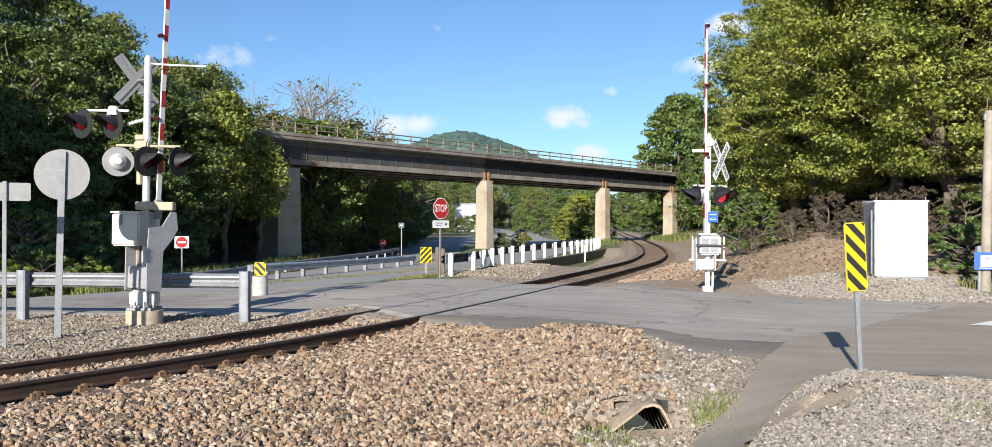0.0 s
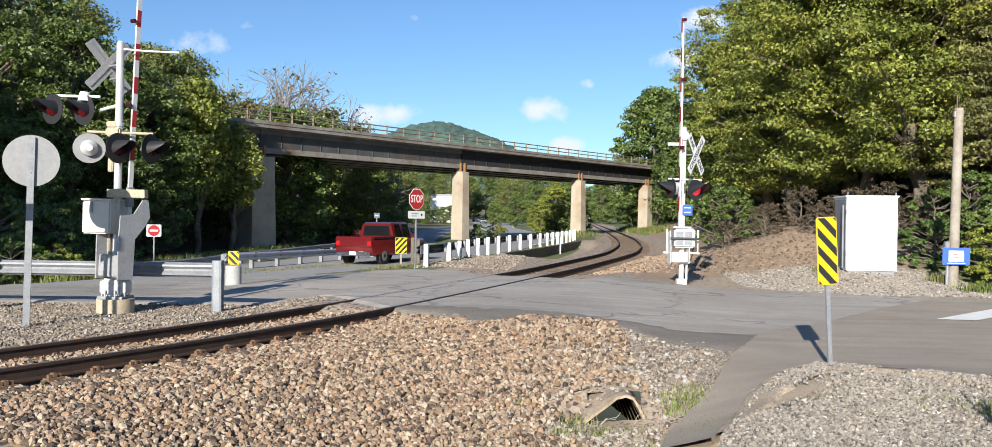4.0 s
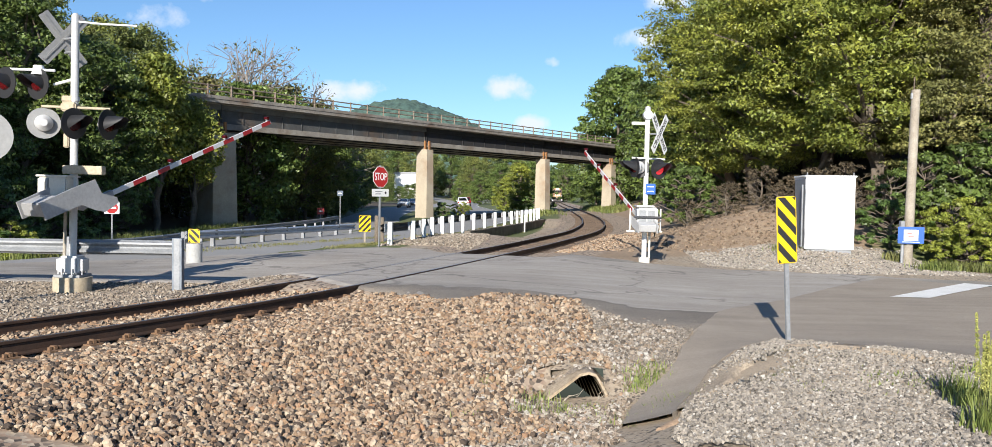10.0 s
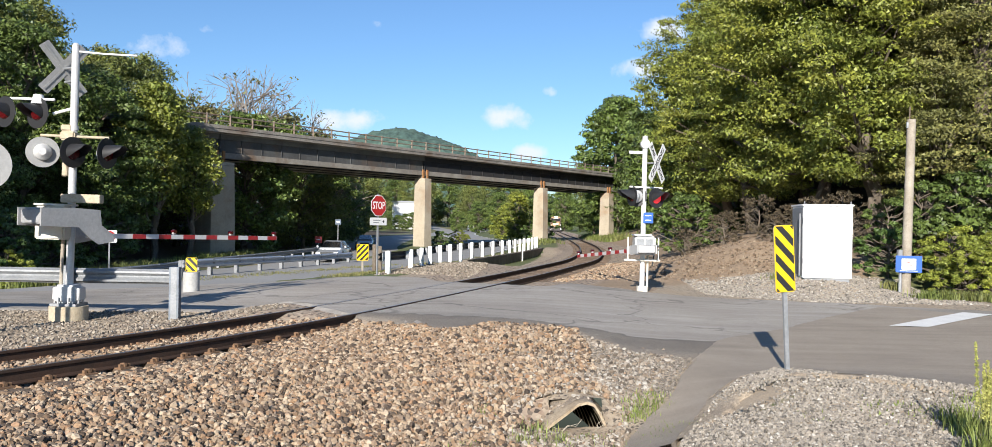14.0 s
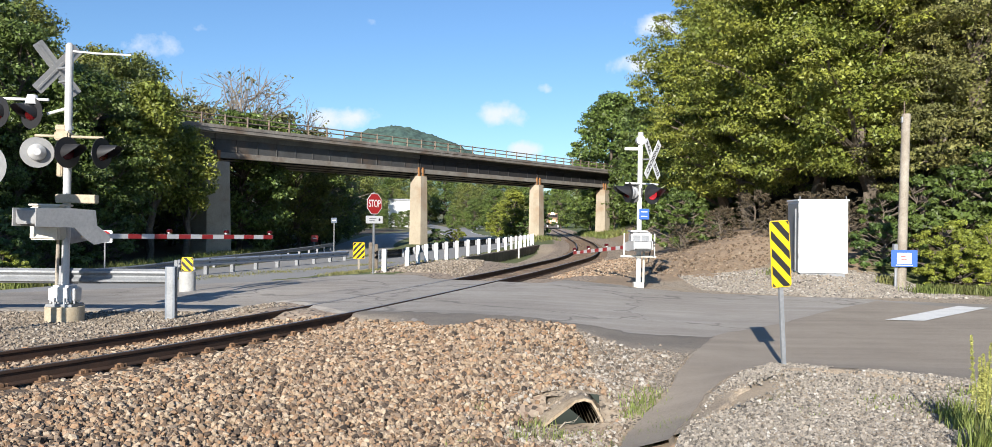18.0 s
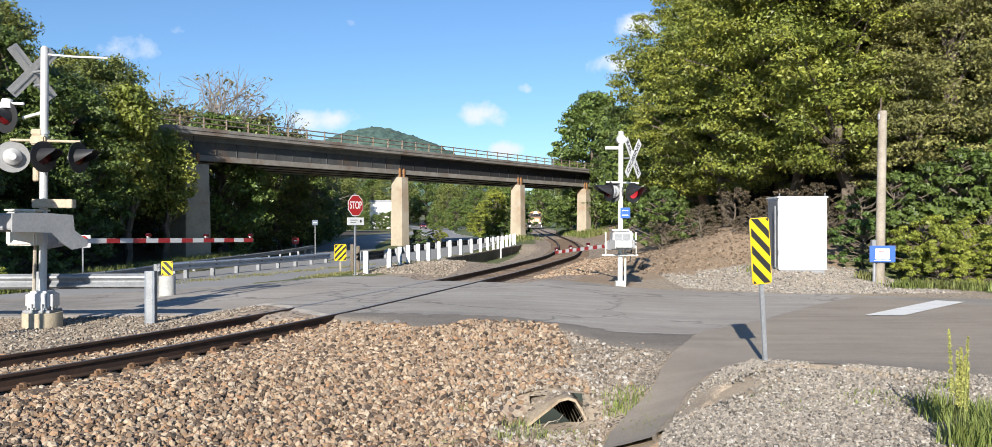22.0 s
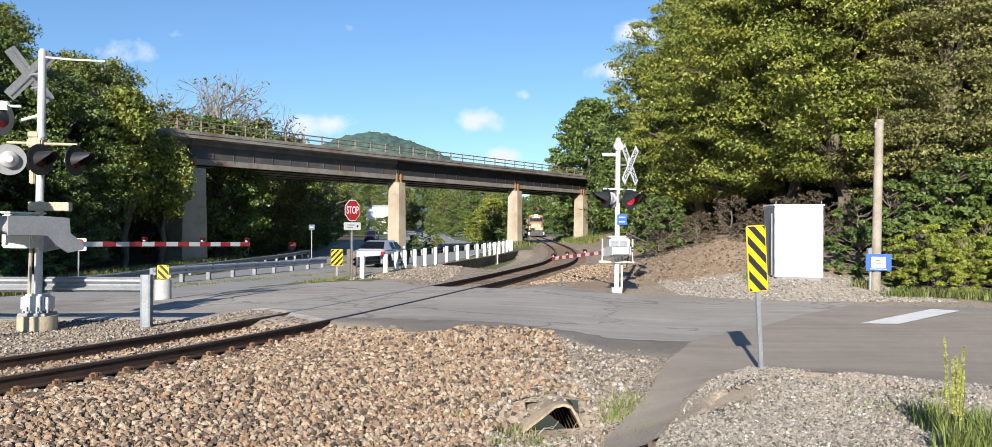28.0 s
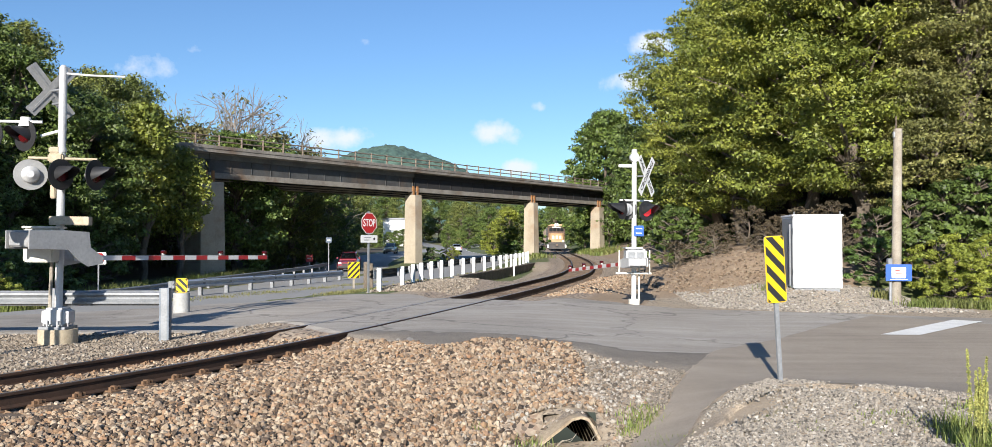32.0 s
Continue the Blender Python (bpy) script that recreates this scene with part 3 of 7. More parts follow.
v, f = strip([(9, 9.5), (6.6, 10.5), (5.2, 11.05), (4.75, 11.5), (4.25, 12.08), (3.75, 12.0), (3.2, 11.55), (2.7, 10.85), (2.2, 9.95), (1.75, 8.9)], [(8.6, 8.7), (6.3, 9.7), (5.0, 10.25), (4.5, 10.8), (4.15, 11.15), (3.9, 11.15), (3.6, 10.95), (3.15, 10.45), (2.6, 9.7), (2.1, 8.9)], 8, 0.055, 0.12, ragged=0.1, seed=15)
tagged(new("gravel_verge", mesh_from("gravel_verge", v, f, [M["verge"]], smooth=True)), "tan sandy gravel verge along the asphalt edge", "verge", kind="structure")
v, f = strip([(-2.75, 16.8), (-1.6, 16.7), (-0.6, 16.7), (0.2, 16.7), (1.0, 16.4), (1.7, 15.9), (2.5, 15.2), (4.6, 15.6)], [(-2.72, 16.0), (-2.0, 15.5), (-1.1, 14.15), (-0.5, 14.5), (0.2, 15.55), (1.1, 15.5), (1.9, 13.7), (3.6, 13.1)], 8, 0.041, 0.2, ragged=0.22, seed=12)
tagged(new("asphalt_shoulder", mesh_from("asphalt_shoulder", v, f, [M["asphalt_dark"]], smooth=True)), "broken dark asphalt shoulder along the road edge", "road", kind="structure")

# ---- railway track ----
def sweep_rail(side, lift):
    """A rail of standard section swept along the centre line, offset to one side."""
    prof = [(-0.07, -0.18), (0.07, -0.18), (0.07, -0.165), (0.012, -0.145), (0.012, -0.045), (0.037, -0.035), (0.037, -0.006), (0.028, 0.0), (-0.028, 0.0), (-0.037, -0.006), (-0.037, -0.035), (-0.012, -0.045), (-0.012, -0.145), (-0.07, -0.165)]
    ys = np.concatenate([np.arange(-30, 60, 0.6), np.arange(60, 400, 4.0)])
    verts, faces, mats = [], [], []
    n = len(prof)
    for y in ys:
        for u, z in prof:
            p = beside(y, side + u, lift + z)
            verts.append(p)
    for i in range(len(ys) - 1):
        for j in range(n):
            k = (j + 1) % n
            faces.append((i * n + j, i * n + k, (i + 1) * n + k, (i + 1) * n + j))
            mats.append(1 if j == 7 else 0)
    return mesh_from("rail", verts, faces, [M["rail"], M["rail_top"]], mat_index=mats)


track = thing("railway_track", "rusty steel railway track on wooden ties in stone ballast", "railway track")
for side, lift in ((0.7525, 0.0), (-0.7525, -0.022)):
    r = new("rail", sweep_rail(side, lift))
    r.parent = track
    r["label"] = "rust-brown steel rail with a worn head"


# ties with plates and spikes, outside the paved crossing
tie_me = None
tie_ys = [y for y in np.arange(-8, 16.2, 0.46)] + [y for y in np.arange(29.5, 96, 0.53)]
for i, y in enumerate(tie_ys):
    c, d = track_at(y)
    m = Matrix.Translation((c.x, c.y, -0.2)) @ Matrix.Rotation(math.atan2(d.y, d.x) + radians(1.3 * math.sin(i * 7.1)), 4, "Z")
    if tie_me is None:
        bm = bmesh.new()
        prev = bmesh.ops.create_cube(bm, size=1.0)["verts"]
        for vv in prev:
            vv.co = Vector((vv.co.x * 0.22, vv.co.y * 2.6, vv.co.z * 0.17 - 0.07))
        tie = part("tie", bm, M["tie"], track, "weathered wooden tie")
        tie_me = tie.data
        tie.matrix_basis = m
        bm = bmesh.new()
        box(-0.10, 0.10, -0.19, 0.17, 0.016, 0.034, bm=bm)
        for sx in (-0.06, 0.06):
            for sy in (-0.13, 0.11):
                box(sx - 0.018, sx + 0.018, sy - 0.02, sy + 0.02, 0.03, 0.075, bm=bm)
        box(-0.03, 0.03, -0.16, -0.07, 0.03, 0.085, 0.01, bm=bm)
        plate_me = part("tie_plate", bm, M["rust_plate"], track).data
        bpy.data.objects.remove(bpy.data.objects["tie_plate"])
    else:
        shared("tie", tie_me, track, m)
    if y < 20:
        for sd in (0.7525, -0.7525):
            shared("tie_plate", plate_me, track, m @ Matrix.Translation((0, -sd, 0.0 if sd > 0 else -0.02)) @ (Matrix.Rotation(0 if sd > 0 else math.pi, 4, "Z")))

# ---- road bridge over highway and track ----
BR_U = Vector((0.575, 0.818, 0)).normalized()
BR_V = Vector((BR_U.y, -BR_U.x, 0))
BR_O = Vector((-7.4, 83.0, 0))
BR_GRADE = 0.0
BR_Z = 6.38          # underside of the girders
BR_W = 8.5


def br(u, v, z):
    p = BR_O + BR_U * u - BR_V * v
    return Vector((p.x, p.y, z + BR_GRADE * u))


bridge = thing("road_bridge", "weathered concrete and steel girder road bridge on tall piers", "bridge", m=Matrix.Translation(BR_O))
BR_INV = Matrix.Translation(-BR_O)


def br_box(u0, u1, v0, v1, z0, z1, bm=None):
    own = bm or bmesh.new()
    vs = [own.verts.new(BR_INV @ br(u, v, z)) for z in (z0, z1) for u, v in ((u0, v0), (u1, v0), (u1, v1), (u0, v1))]
    for q in ((0, 1, 2, 3), (4, 7, 6, 5), (0, 4, 5, 1), (1, 5, 6, 2), (2, 6, 7, 3), (3, 7, 4, 0)):
        own.faces.new([vs[i] for i in q])
    bmesh.ops.recalc_face_normals(own, faces=own.faces)
    return own


BR_A, BR_B = -62.0, 43.0
part("deck_slab", br_box(BR_A, BR_B, -0.55, BR_W + 0.55, BR_Z + 1.85, BR_Z + 2.12), M["deck"], bridge, "stained concrete deck slab")
part("kerb", br_box(BR_A, BR_B, -0.6, -0.15, BR_Z + 2.12, BR_Z + 2.36), M["deck"], bridge)
part("kerb", br_box(BR_A, BR_B, BR_W + 0.15, BR_W + 0.6, BR_Z + 2.12, BR_Z + 2.36), M["deck"], bridge)
SPANS = [(-62, -23.6), (-23.5, -0.06), (0.06, 21.12), (21.24, 43.0)]
for span, (u0, u1) in enumerate(SPANS):
    # spans past the second pier take the darker web material
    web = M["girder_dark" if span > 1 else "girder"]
    for v in (0.35, 2.95, 5.55, 8.15):
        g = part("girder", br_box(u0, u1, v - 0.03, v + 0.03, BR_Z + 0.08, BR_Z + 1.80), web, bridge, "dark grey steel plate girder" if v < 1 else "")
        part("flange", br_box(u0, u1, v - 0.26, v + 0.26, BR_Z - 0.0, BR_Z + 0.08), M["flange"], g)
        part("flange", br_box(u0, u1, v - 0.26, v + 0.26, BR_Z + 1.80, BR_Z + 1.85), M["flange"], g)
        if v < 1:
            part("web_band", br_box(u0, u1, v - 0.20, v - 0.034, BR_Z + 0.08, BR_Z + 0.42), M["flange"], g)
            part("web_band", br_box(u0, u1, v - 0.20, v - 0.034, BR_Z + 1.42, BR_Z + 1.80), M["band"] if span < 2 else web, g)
            n = max(1, int((u1 - u0) / 1.9))
            for i in range(n + 1):
                u = u0 + 0.1 + (u1 - u0 - 0.2) * i / n
                part("stiffener", br_box(u - 0.02, u + 0.02, v - 0.09, v - 0.034, BR_Z + 0.42, BR_Z + 1.42), web, g)
# railing
rail_obs = thing("bridge_railing", "rusty low steel railing along the bridge kerb", "railing")
for v in (-0.38, BR_W + 0.38):
    for h in (0.35, 0.72):
        own = bmesh.new()
        a, b = br(BR_A, v, BR_Z + 2.36 + h), br(BR_B, v, BR_Z + 2.36 + h)
        part("rail", rod(a, b, 0.05, seg=6, bm=own), M["steel_rust"], rail_obs)
post_bm = box(-0.06, 0.06, -0.06, 0.06, 0, 0.82)
first = part("post", post_bm, M["steel_rust"], rail_obs)
first.matrix_basis = Matrix.Translation(br(BR_A, -0.38, BR_Z + 2.36))
for i in range(1, 51):
    for v in (-0.38, BR_W + 0.38):
        shared("post", first.data, rail_obs, Matrix.Translation(br(BR_A + i * 2.05, v, BR_Z + 2.36)))
# piers: tapered columns with bearings
def pier(u, v0, v1, w, base_z, name="pier"):
    bm = bmesh.new()
    taper = 0.12
    vs = []
    for z, k in ((base_z, 1 + taper), (BR_Z - 0.55, 1.0)):
        vm, hv = (v0 + v1) / 2, (v1 - v0) / 2
        vs += [bm.verts.new(BR_INV @ br(u + a * w / 2 * k, vm + b * hv * k, z)) for a, b in ((-1, -1), (1, -1), (1, 1), (-1, 1))]
    for q in ((0, 1, 2, 3), (4, 7, 6, 5), (0, 4, 5, 1), (1, 5, 6, 2), (2, 6, 7, 3), (3, 7, 4, 0)):
        bm.faces.new([vs[i] for i in q])
    bmesh.ops.recalc_face_normals(bm, faces=bm.faces)
    bmesh.ops.bevel(bm, geom=list(bm.edges), offset=0.025, segments=1, affect="EDGES")
    p = part(name, bm, M["concrete"], bridge, "stained tan concrete pier")
    part("pier_cap", br_box(u - w / 2 + 0.01, u + w / 2 - 0.01, v0 + 0.01, v1 - 0.01, BR_Z - 0.55, BR_Z - 0.3), M["concrete"], p)
    for b in (-0.3, 0.3):
        part("bearing", br_box(u + b - 0.11, u + b + 0.11, (v0 + v1) / 2 - 0.25, (v0 + v1) / 2 + 0.25, BR_Z - 0.3, BR_Z - 0.005), M["steel_rust"], p)
        part("bearing_stiffener", br_box(u + b - 0.10, u + b + 0.10, 0.02, 0.145, BR_Z - 0.3, BR_Z + 0.55), M["rust_streak"], p, "rust-orange bearing stiffener")


for u, w in ((-23.55, 2.0), (0.0, 0.98), (21.2, 1.02), (37.5, 1.3)):
    c = br(u, 0.4, 0)
    pier(u, -0.3, 1.6 if u < -10 else 1.0, w, gz(c.x, c.y) - 0.4)

# ---- trees ----
def leaf_cloud(rs, centres, radii, per, size, flat=0.55, single=False, up=0.4):
    """Leaves as small folded blades round clump centres: arrays of vertices and faces."""
    centres, radii = np.asarray(centres), np.asarray(radii)
    n = len(centres) * per
    c = np.repeat(centres, per, 0)
    r = np.repeat(radii, per)
    d = rs.normal(size=(n, 3))
    d /= np.linalg.norm(d, axis=1)[:, None]
    rad = r * rs.rand(n) ** 0.45
    p = c + d * rad[:, None] * np.array([1, 1, flat])
    nrm = d * 0.8 + rs.normal(size=(n, 3)) * 0.55 + np.array([0, 0, up])
    nrm /= np.linalg.norm(nrm, axis=1)[:, None]
    a = np.cross(nrm, rs.normal(size=(n, 3)))
    a /= np.linalg.norm(a, axis=1)[:, None]
    b = np.cross(nrm, a)
    s = size * (0.6 + 0.8 * rs.rand(n))[:, None]
    if single:
        v = np.stack([p - a * s, p + a * s * 0.55 - b * s * 0.62, p + a * s * 0.7 + b * s * 0.62], 1).reshape(-1, 3)
        return v, np.arange(n * 3).reshape(-1, 3)
    lift = nrm * s * 0.18
    v = np.stack([p - a * s, p - b * s * 0.52 + lift, p + a * s, p + b * s * 0.52 + lift], 1).reshape(-1, 3)
    i = np.arange(n) * 4
    f = np.concatenate([np.stack([i, i + 1, i + 2], -1), np.stack([i, i + 2, i + 3], -1)])
    return v, f


def fast_mesh(name, v, f, mat):
    me = bpy.data.meshes.new(name)
    me.vertices.add(len(v))
    me.vertices.foreach_set("co", np.ascontiguousarray(v, dtype=np.float32).reshape(-1))
    k = f.shape[1]
    me.loops.add(len(f) * k)
    me.loops.foreach_set("vertex_index", np.ascontiguousarray(f, dtype=np.int32).reshape(-1))
    me.polygons.add(len(f))
    me.polygons.foreach_set("loop_start", np.arange(len(f), dtype=np.int32) * k)
    me.materials.append(mat)
    me.update(calc_edges=True)
    me.shade_flat()
    return me


def limb(bm, p0, p1, r0, r1, rs, bend=0.12, seg=6, steps=4):
    """A tapered, slightly crooked branch."""
    p0, p1 = Vector(p0), Vector(p1)
    pts = [p0.lerp(p1, i / steps) + Vector(rs.normal(size=3)) * (p1 - p0).length * bend * 0.25 * (0 < i < steps) for i in range(steps + 1)]
    rings = []
    for i, p in enumerate(pts):
        d = (pts[min(i + 1, steps)] - pts[max(i - 1, 0)]).normalized()
        q = d.to_track_quat("Z", "Y")
        r = r0 + (r1 - r0) * i / steps
        rings.append([bm.verts.new(p + q @ Vector((r * math.cos(a), r * math.sin(a), 0))) for a in (2 * math.pi * j / seg for j in range(seg))])
    for a, b in zip(rings, rings[1:]):
        for j in range(seg):
            bm.faces.new((a[j], a[(j + 1) % seg], b[(j + 1) % seg], b[j]))
    return pts


def make_tree(name, label, height, spread, leaf_mat, seed, clumps=150, per=85, size=0.2, low=0.22, kind="round", limbs=34, flat=None, clump=1.0):
    rs = np.random.RandomState(seed)
    tree = thing(name, label, "tree", "trees")
    bm = bmesh.new()
    r0 = 0.022 * height + 0.04
    top = 0.9 * height
    pts = limb(bm, (0, 0, -0.4), (rs.normal() * 0.3, rs.normal() * 0.3, top), r0, r0 * 0.15, rs, 0.06, 8, 8)
    centres, radii = [], []
    for i in range(clumps):
        h = low + (1 - low) * rs.rand() ** 0.85
        if kind == "cone":
            env = spread * (1.02 - h) ** 0.75 * (0.75 + 0.35 * rs.rand())
        else:
            env = spread * math.sin(math.pi * min(1, (h - low) / (1 - low) * 0.80 + 0.17)) ** 0.62
        ang = rs.rand() * 2 * math.pi
        lobes = 1 + 0.22 * math.sin(3 * ang + seed) + 0.15 * math.sin(5 * ang + 2 * seed + 6 * h)
        rr = env * lobes * (0.35 + 0.65 * rs.rand() ** 0.5)
        centres.append((rr * math.cos(ang), rr * math.sin(ang), h * height))
        radii.append((0.055 + 0.06 * rs.rand()) * height * clump * (0.7 if kind == "cone" else 1.0))
    for i in range(0, clumps, max(1, clumps // limbs)):
        c = Vector(centres[i])
        start = pts[min(7, max(2, int(c.z / top * 8) - 1))]
        if kind == "brush":
            own = bmesh.new()
            limb(own, start, c, r0 * 0.3, 0.012, rs, 0.25, 5, 3)
            part("branch", own, M["bark"], tree)
            continue
        limb(bm, start, c, r0 * 0.32, 0.02, rs, 0.2, 5, 3)
    part("trunk", bm, M["bark"], tree)
    v, f = leaf_cloud(rs, centres, radii, per, size, flat or (0.3 if kind == "cone" else 0.55), True, 0.6)
    crown = new("crown", fast_mesh("crown", v, f, leaf_mat))
    crown.parent = tree
    return tree


def stand(proto, x, y, rz, s=1.0, dz=0.0):
    m = Matrix.Translation((x, y, gz(x, y) + dz)) @ Matrix.Rotation(radians(rz), 4, "Z") @ Matrix.Diagonal((s, s, s, 1))
    return copy_thing(proto, m)


M["leaf_lime"] = material("leaf_lime_green", (0.30, 0.325, 0.05), 0.5, col2=(0.21, 0.25, 0.045), scale=0.8, fine=3, grain=0.25, island=0.45, translucent=0.3)
M["leaf_brown"] = material("dry_brown_leaf", (0.13, 0.095, 0.055), 0.8, col2=(0.075, 0.06, 0.035), scale=1.0, grain=0.2, fine=4, island=0.4, translucent=0.15)
M["leaf_fresh"] = material("leaf_fresh_green", (0.15, 0.20, 0.042), 0.5, col2=(0.095, 0.145, 0.032), scale=0.3, fine=2.2, grain=0.3, island=0.5, translucent=0.16)
M["leaf_olive"] = material("leaf_olive_green", (0.185, 0.20, 0.048), 0.55, col2=(0.125, 0.155, 0.04), scale=0.3, fine=2.2, grain=0.3, island=0.45, translucent=0.16)
T = {}
T["maple"] = make_tree("maple_tree", "tall broadleaf tree with yellow-green sunlit crown on the bank", 17, 5.0, M["leaf_yellow"], 11, 600, 165, 0.088, 0.13, flat=0.36, clump=0.62)
T["maple2"] = make_tree("broadleaf_tree", "tall leafy tree with sunlit yellow-green crown", 16, 4.8, M["leaf_yellow"], 12, 540, 150, 0.088, 0.14, flat=0.36, clump=0.62)
T["mid"] = make_tree("broadleaf_tree", "full mid-green broadleaf tree at the wood's edge", 13, 4.6, M["leaf_mid"], 13, 260, 115, 0.125, 0.08, flat=0.45, clump=0.85)
T["dark"] = make_tree("broadleaf_tree", "dense dark green broadleaf tree on the slope", 13, 4.8, M["leaf_dark"], 14, 260, 115, 0.125, 0.06, flat=0.45, clump=0.85)
T["pine"] = make_tree("conifer_tree", "olive-green conifer with drooping layered branches", 18, 4.2, M["leaf_pine"], 15, 520, 150, 0.078, 0.08, "cone", flat=0.2, clump=0.9)
T["dry"] = make_tree("thin_tree", "thin olive tree with half-bare twigs", 10, 3.2, M["leaf_dry"], 16, 80, 46, 0.15, 0.3, limbs=80)
T["bush"] = make_tree("bush", "low green roadside bush", 3.2, 2.2, M["leaf_mid"], 17, 60, 80, 0.13, 0.05)
T["bush_y"] = make_tree("bush", "low yellow-green bush beside the road", 3.0, 2.4, M["leaf_lime"], 18, 95, 190, 0.07, 0.0)

T["under"] = make_tree("bush", "dark green undergrowth bush at the wood's edge", 3.4, 2.0, M["leaf_dark"], 20, 60, 75, 0.11, 0.02)
T["brush"] = make_tree("dead_brush", "tangle of dry brown brushwood on the bank", 3.0, 1.8, M["leaf_brown"], 21, 72, 24, 0.08, 0.05, "brush", limbs=24)
T["mid_far"] = make_tree("broadleaf_tree", "distant full mid-green broadleaf tree", 13, 4.6, M["leaf_fresh"], 23, 160, 100, 0.19, 0.04)
T["hillside"] = make_tree("broadleaf_tree", "olive-green sunlit tree on the hill beside the bridge", 16, 5.0, M["leaf_olive"], 29, 190, 110, 0.16, 0.04)
T["dark_far"] = make_tree("broadleaf_tree", "distant dark green broadleaf tree", 13, 4.8, M["leaf_dark"], 24, 160, 100, 0.19, 0.04)
T["maple2_far"] = make_tree("broadleaf_tree", "distant sunlit fresh-green broadleaf tree", 16, 5.0, M["leaf_olive"], 25, 170, 100, 0.19, 0.04)
T["wayside"] = make_tree("broadleaf_tree", "full fresh-green tree behind the bridge end", 16, 5.4, M["leaf_fresh"], 26, 300, 110, 0.22, 0.04, clump=0.8, flat=0.5)
T["golden"] = make_tree("small_tree", "small yellow-green roadside tree beyond the bridge", 6.6, 2.2, M["leaf_lime"], 28, 130, 80, 0.13, 0.04)
T["vine"] = make_tree("vine_tree", "tree hung with sunlit yellow-green vines beside the bridge pier", 8.0, 1.5, M["leaf_yellow"], 27, 150, 90, 0.11, 0.40, clump=0.9, flat=0.9)


def bare_tree(height, seed):
    """A tree that has lost most leaves: limbs that fork again and again into fine twigs."""
    rs = np.random.RandomState(seed)
    tree = thing("bare_tree", "half-bare tree with fine pale grey branches on the hill", "tree", "trees")
    bm, tips = bmesh.new(), []

    def grow(p, d, length, r, level):
        q = p + d * length
        limb(bm, p, q, r, r * 0.62, rs, 0.12, 6 if level < 2 else 4, 3 if level < 2 else 2)
        if level == 5:
            tips.append(q)
            return
        for k in range((6, 4, 3, 3, 3)[level]):
            turn = Vector(rs.normal(size=3)) * (0.56 if level else 0.5)
            nd = (d + turn + Vector((0, 0, 0.06))).normalized()
            at = p.lerp(q, 0.55 + 0.45 * (k + 1) / 3 if level else min(1.0, 0.5 + 0.13 * k))
            grow(at, nd, length * (0.62 + 0.2 * rs.rand()) * (1.0 if level else 0.8), r * 0.56, level + 1)

    grow(Vector((0, 0, -0.4)), Vector((0.03, 0, 1)), height * 0.33, 0.019 * height, 0)
    part("trunk", bm, M["twig"], tree)
    v, f = leaf_cloud(rs, np.array([tuple(q) for q in tips[::11]]), np.full(len(tips[::11]), 0.5), 5, 0.12, 0.8, True, 0.4)
    crown = new("crown", fast_mesh("crown", v, f, M["leaf_dry"]))
    crown.parent = tree
    return tree


M["twig"] = material("pale_grey_twig", (0.27, 0.235, 0.20), 0.9, col2=(0.20, 0.17, 0.14), scale=2, fine=10, grain=0.2)
T["bare"] = bare_tree(12, 19)
# added out of view on the left, to throw shade on the wooded slope
T["shade"] = make_tree("broadleaf_tree", "unseen tall broadleaf tree added to shade the wooded slope", 23, 8.0, M["leaf_dark"], 33, 210, 80, 0.5, 0.04)

# wood right of the track: behind the cabinet and up the bank
RIGHT = [("maple", 15.2, 41, 0, 1.0), ("maple2", 16.4, 38, 80, 1.05), ("maple", 18.5, 42, 200, 1.1), ("pine", 19.2, 34.5, 20, 1.0), ("pine", 22.5, 37, 140, 1.1), ("pine", 25.0, 32.5, 250, 1.05),
         ("maple2", 14.6, 50, 30, 0.95), ("maple2", 14.5, 56, 130, 1.0), ("wayside", 18.7, 138, 240, 1.28), ("mid", 17.5, 76, 310, 1.0), ("maple", 19, 54, 40, 1.1), 
         ("pine", 22.0, 34.0, 20, 0.6), ("pine", 17.6, 35.0, 260, 0.62), ("dark", 27.5, 31.5, 10, 0.55), ("maple", 25, 43, 90, 1.1), *[("dark_far", 13.5 + 3.4 * k, 58 + 3 * (k % 2), 50 * k, 0.95) for k in range(8)], ("pine", 29, 37, 10, 1.1), ("mid", 18.5, 94, 10, 0.9), ("dark", 18.0, 101, 80, 0.9), ("mid", 15.6, 116, 200, 0.6), ("dark", 15.6, 144, 20, 0.6),
         ("pine", 27.5, 33.6, 60, 0.75), ("dark", 29.0, 31.6, 80, 0.55), ("dark", 26.4, 31.2, 180, 0.4), ("maple2", 22, 62, 20, 1.2), ("pine", 31, 46, 70, 1.2), ("dark", 20, 112, 170, 1.1), ("dark", 22, 150, 60, 1.0), ("mid", 20, 165, 160, 0.9)]
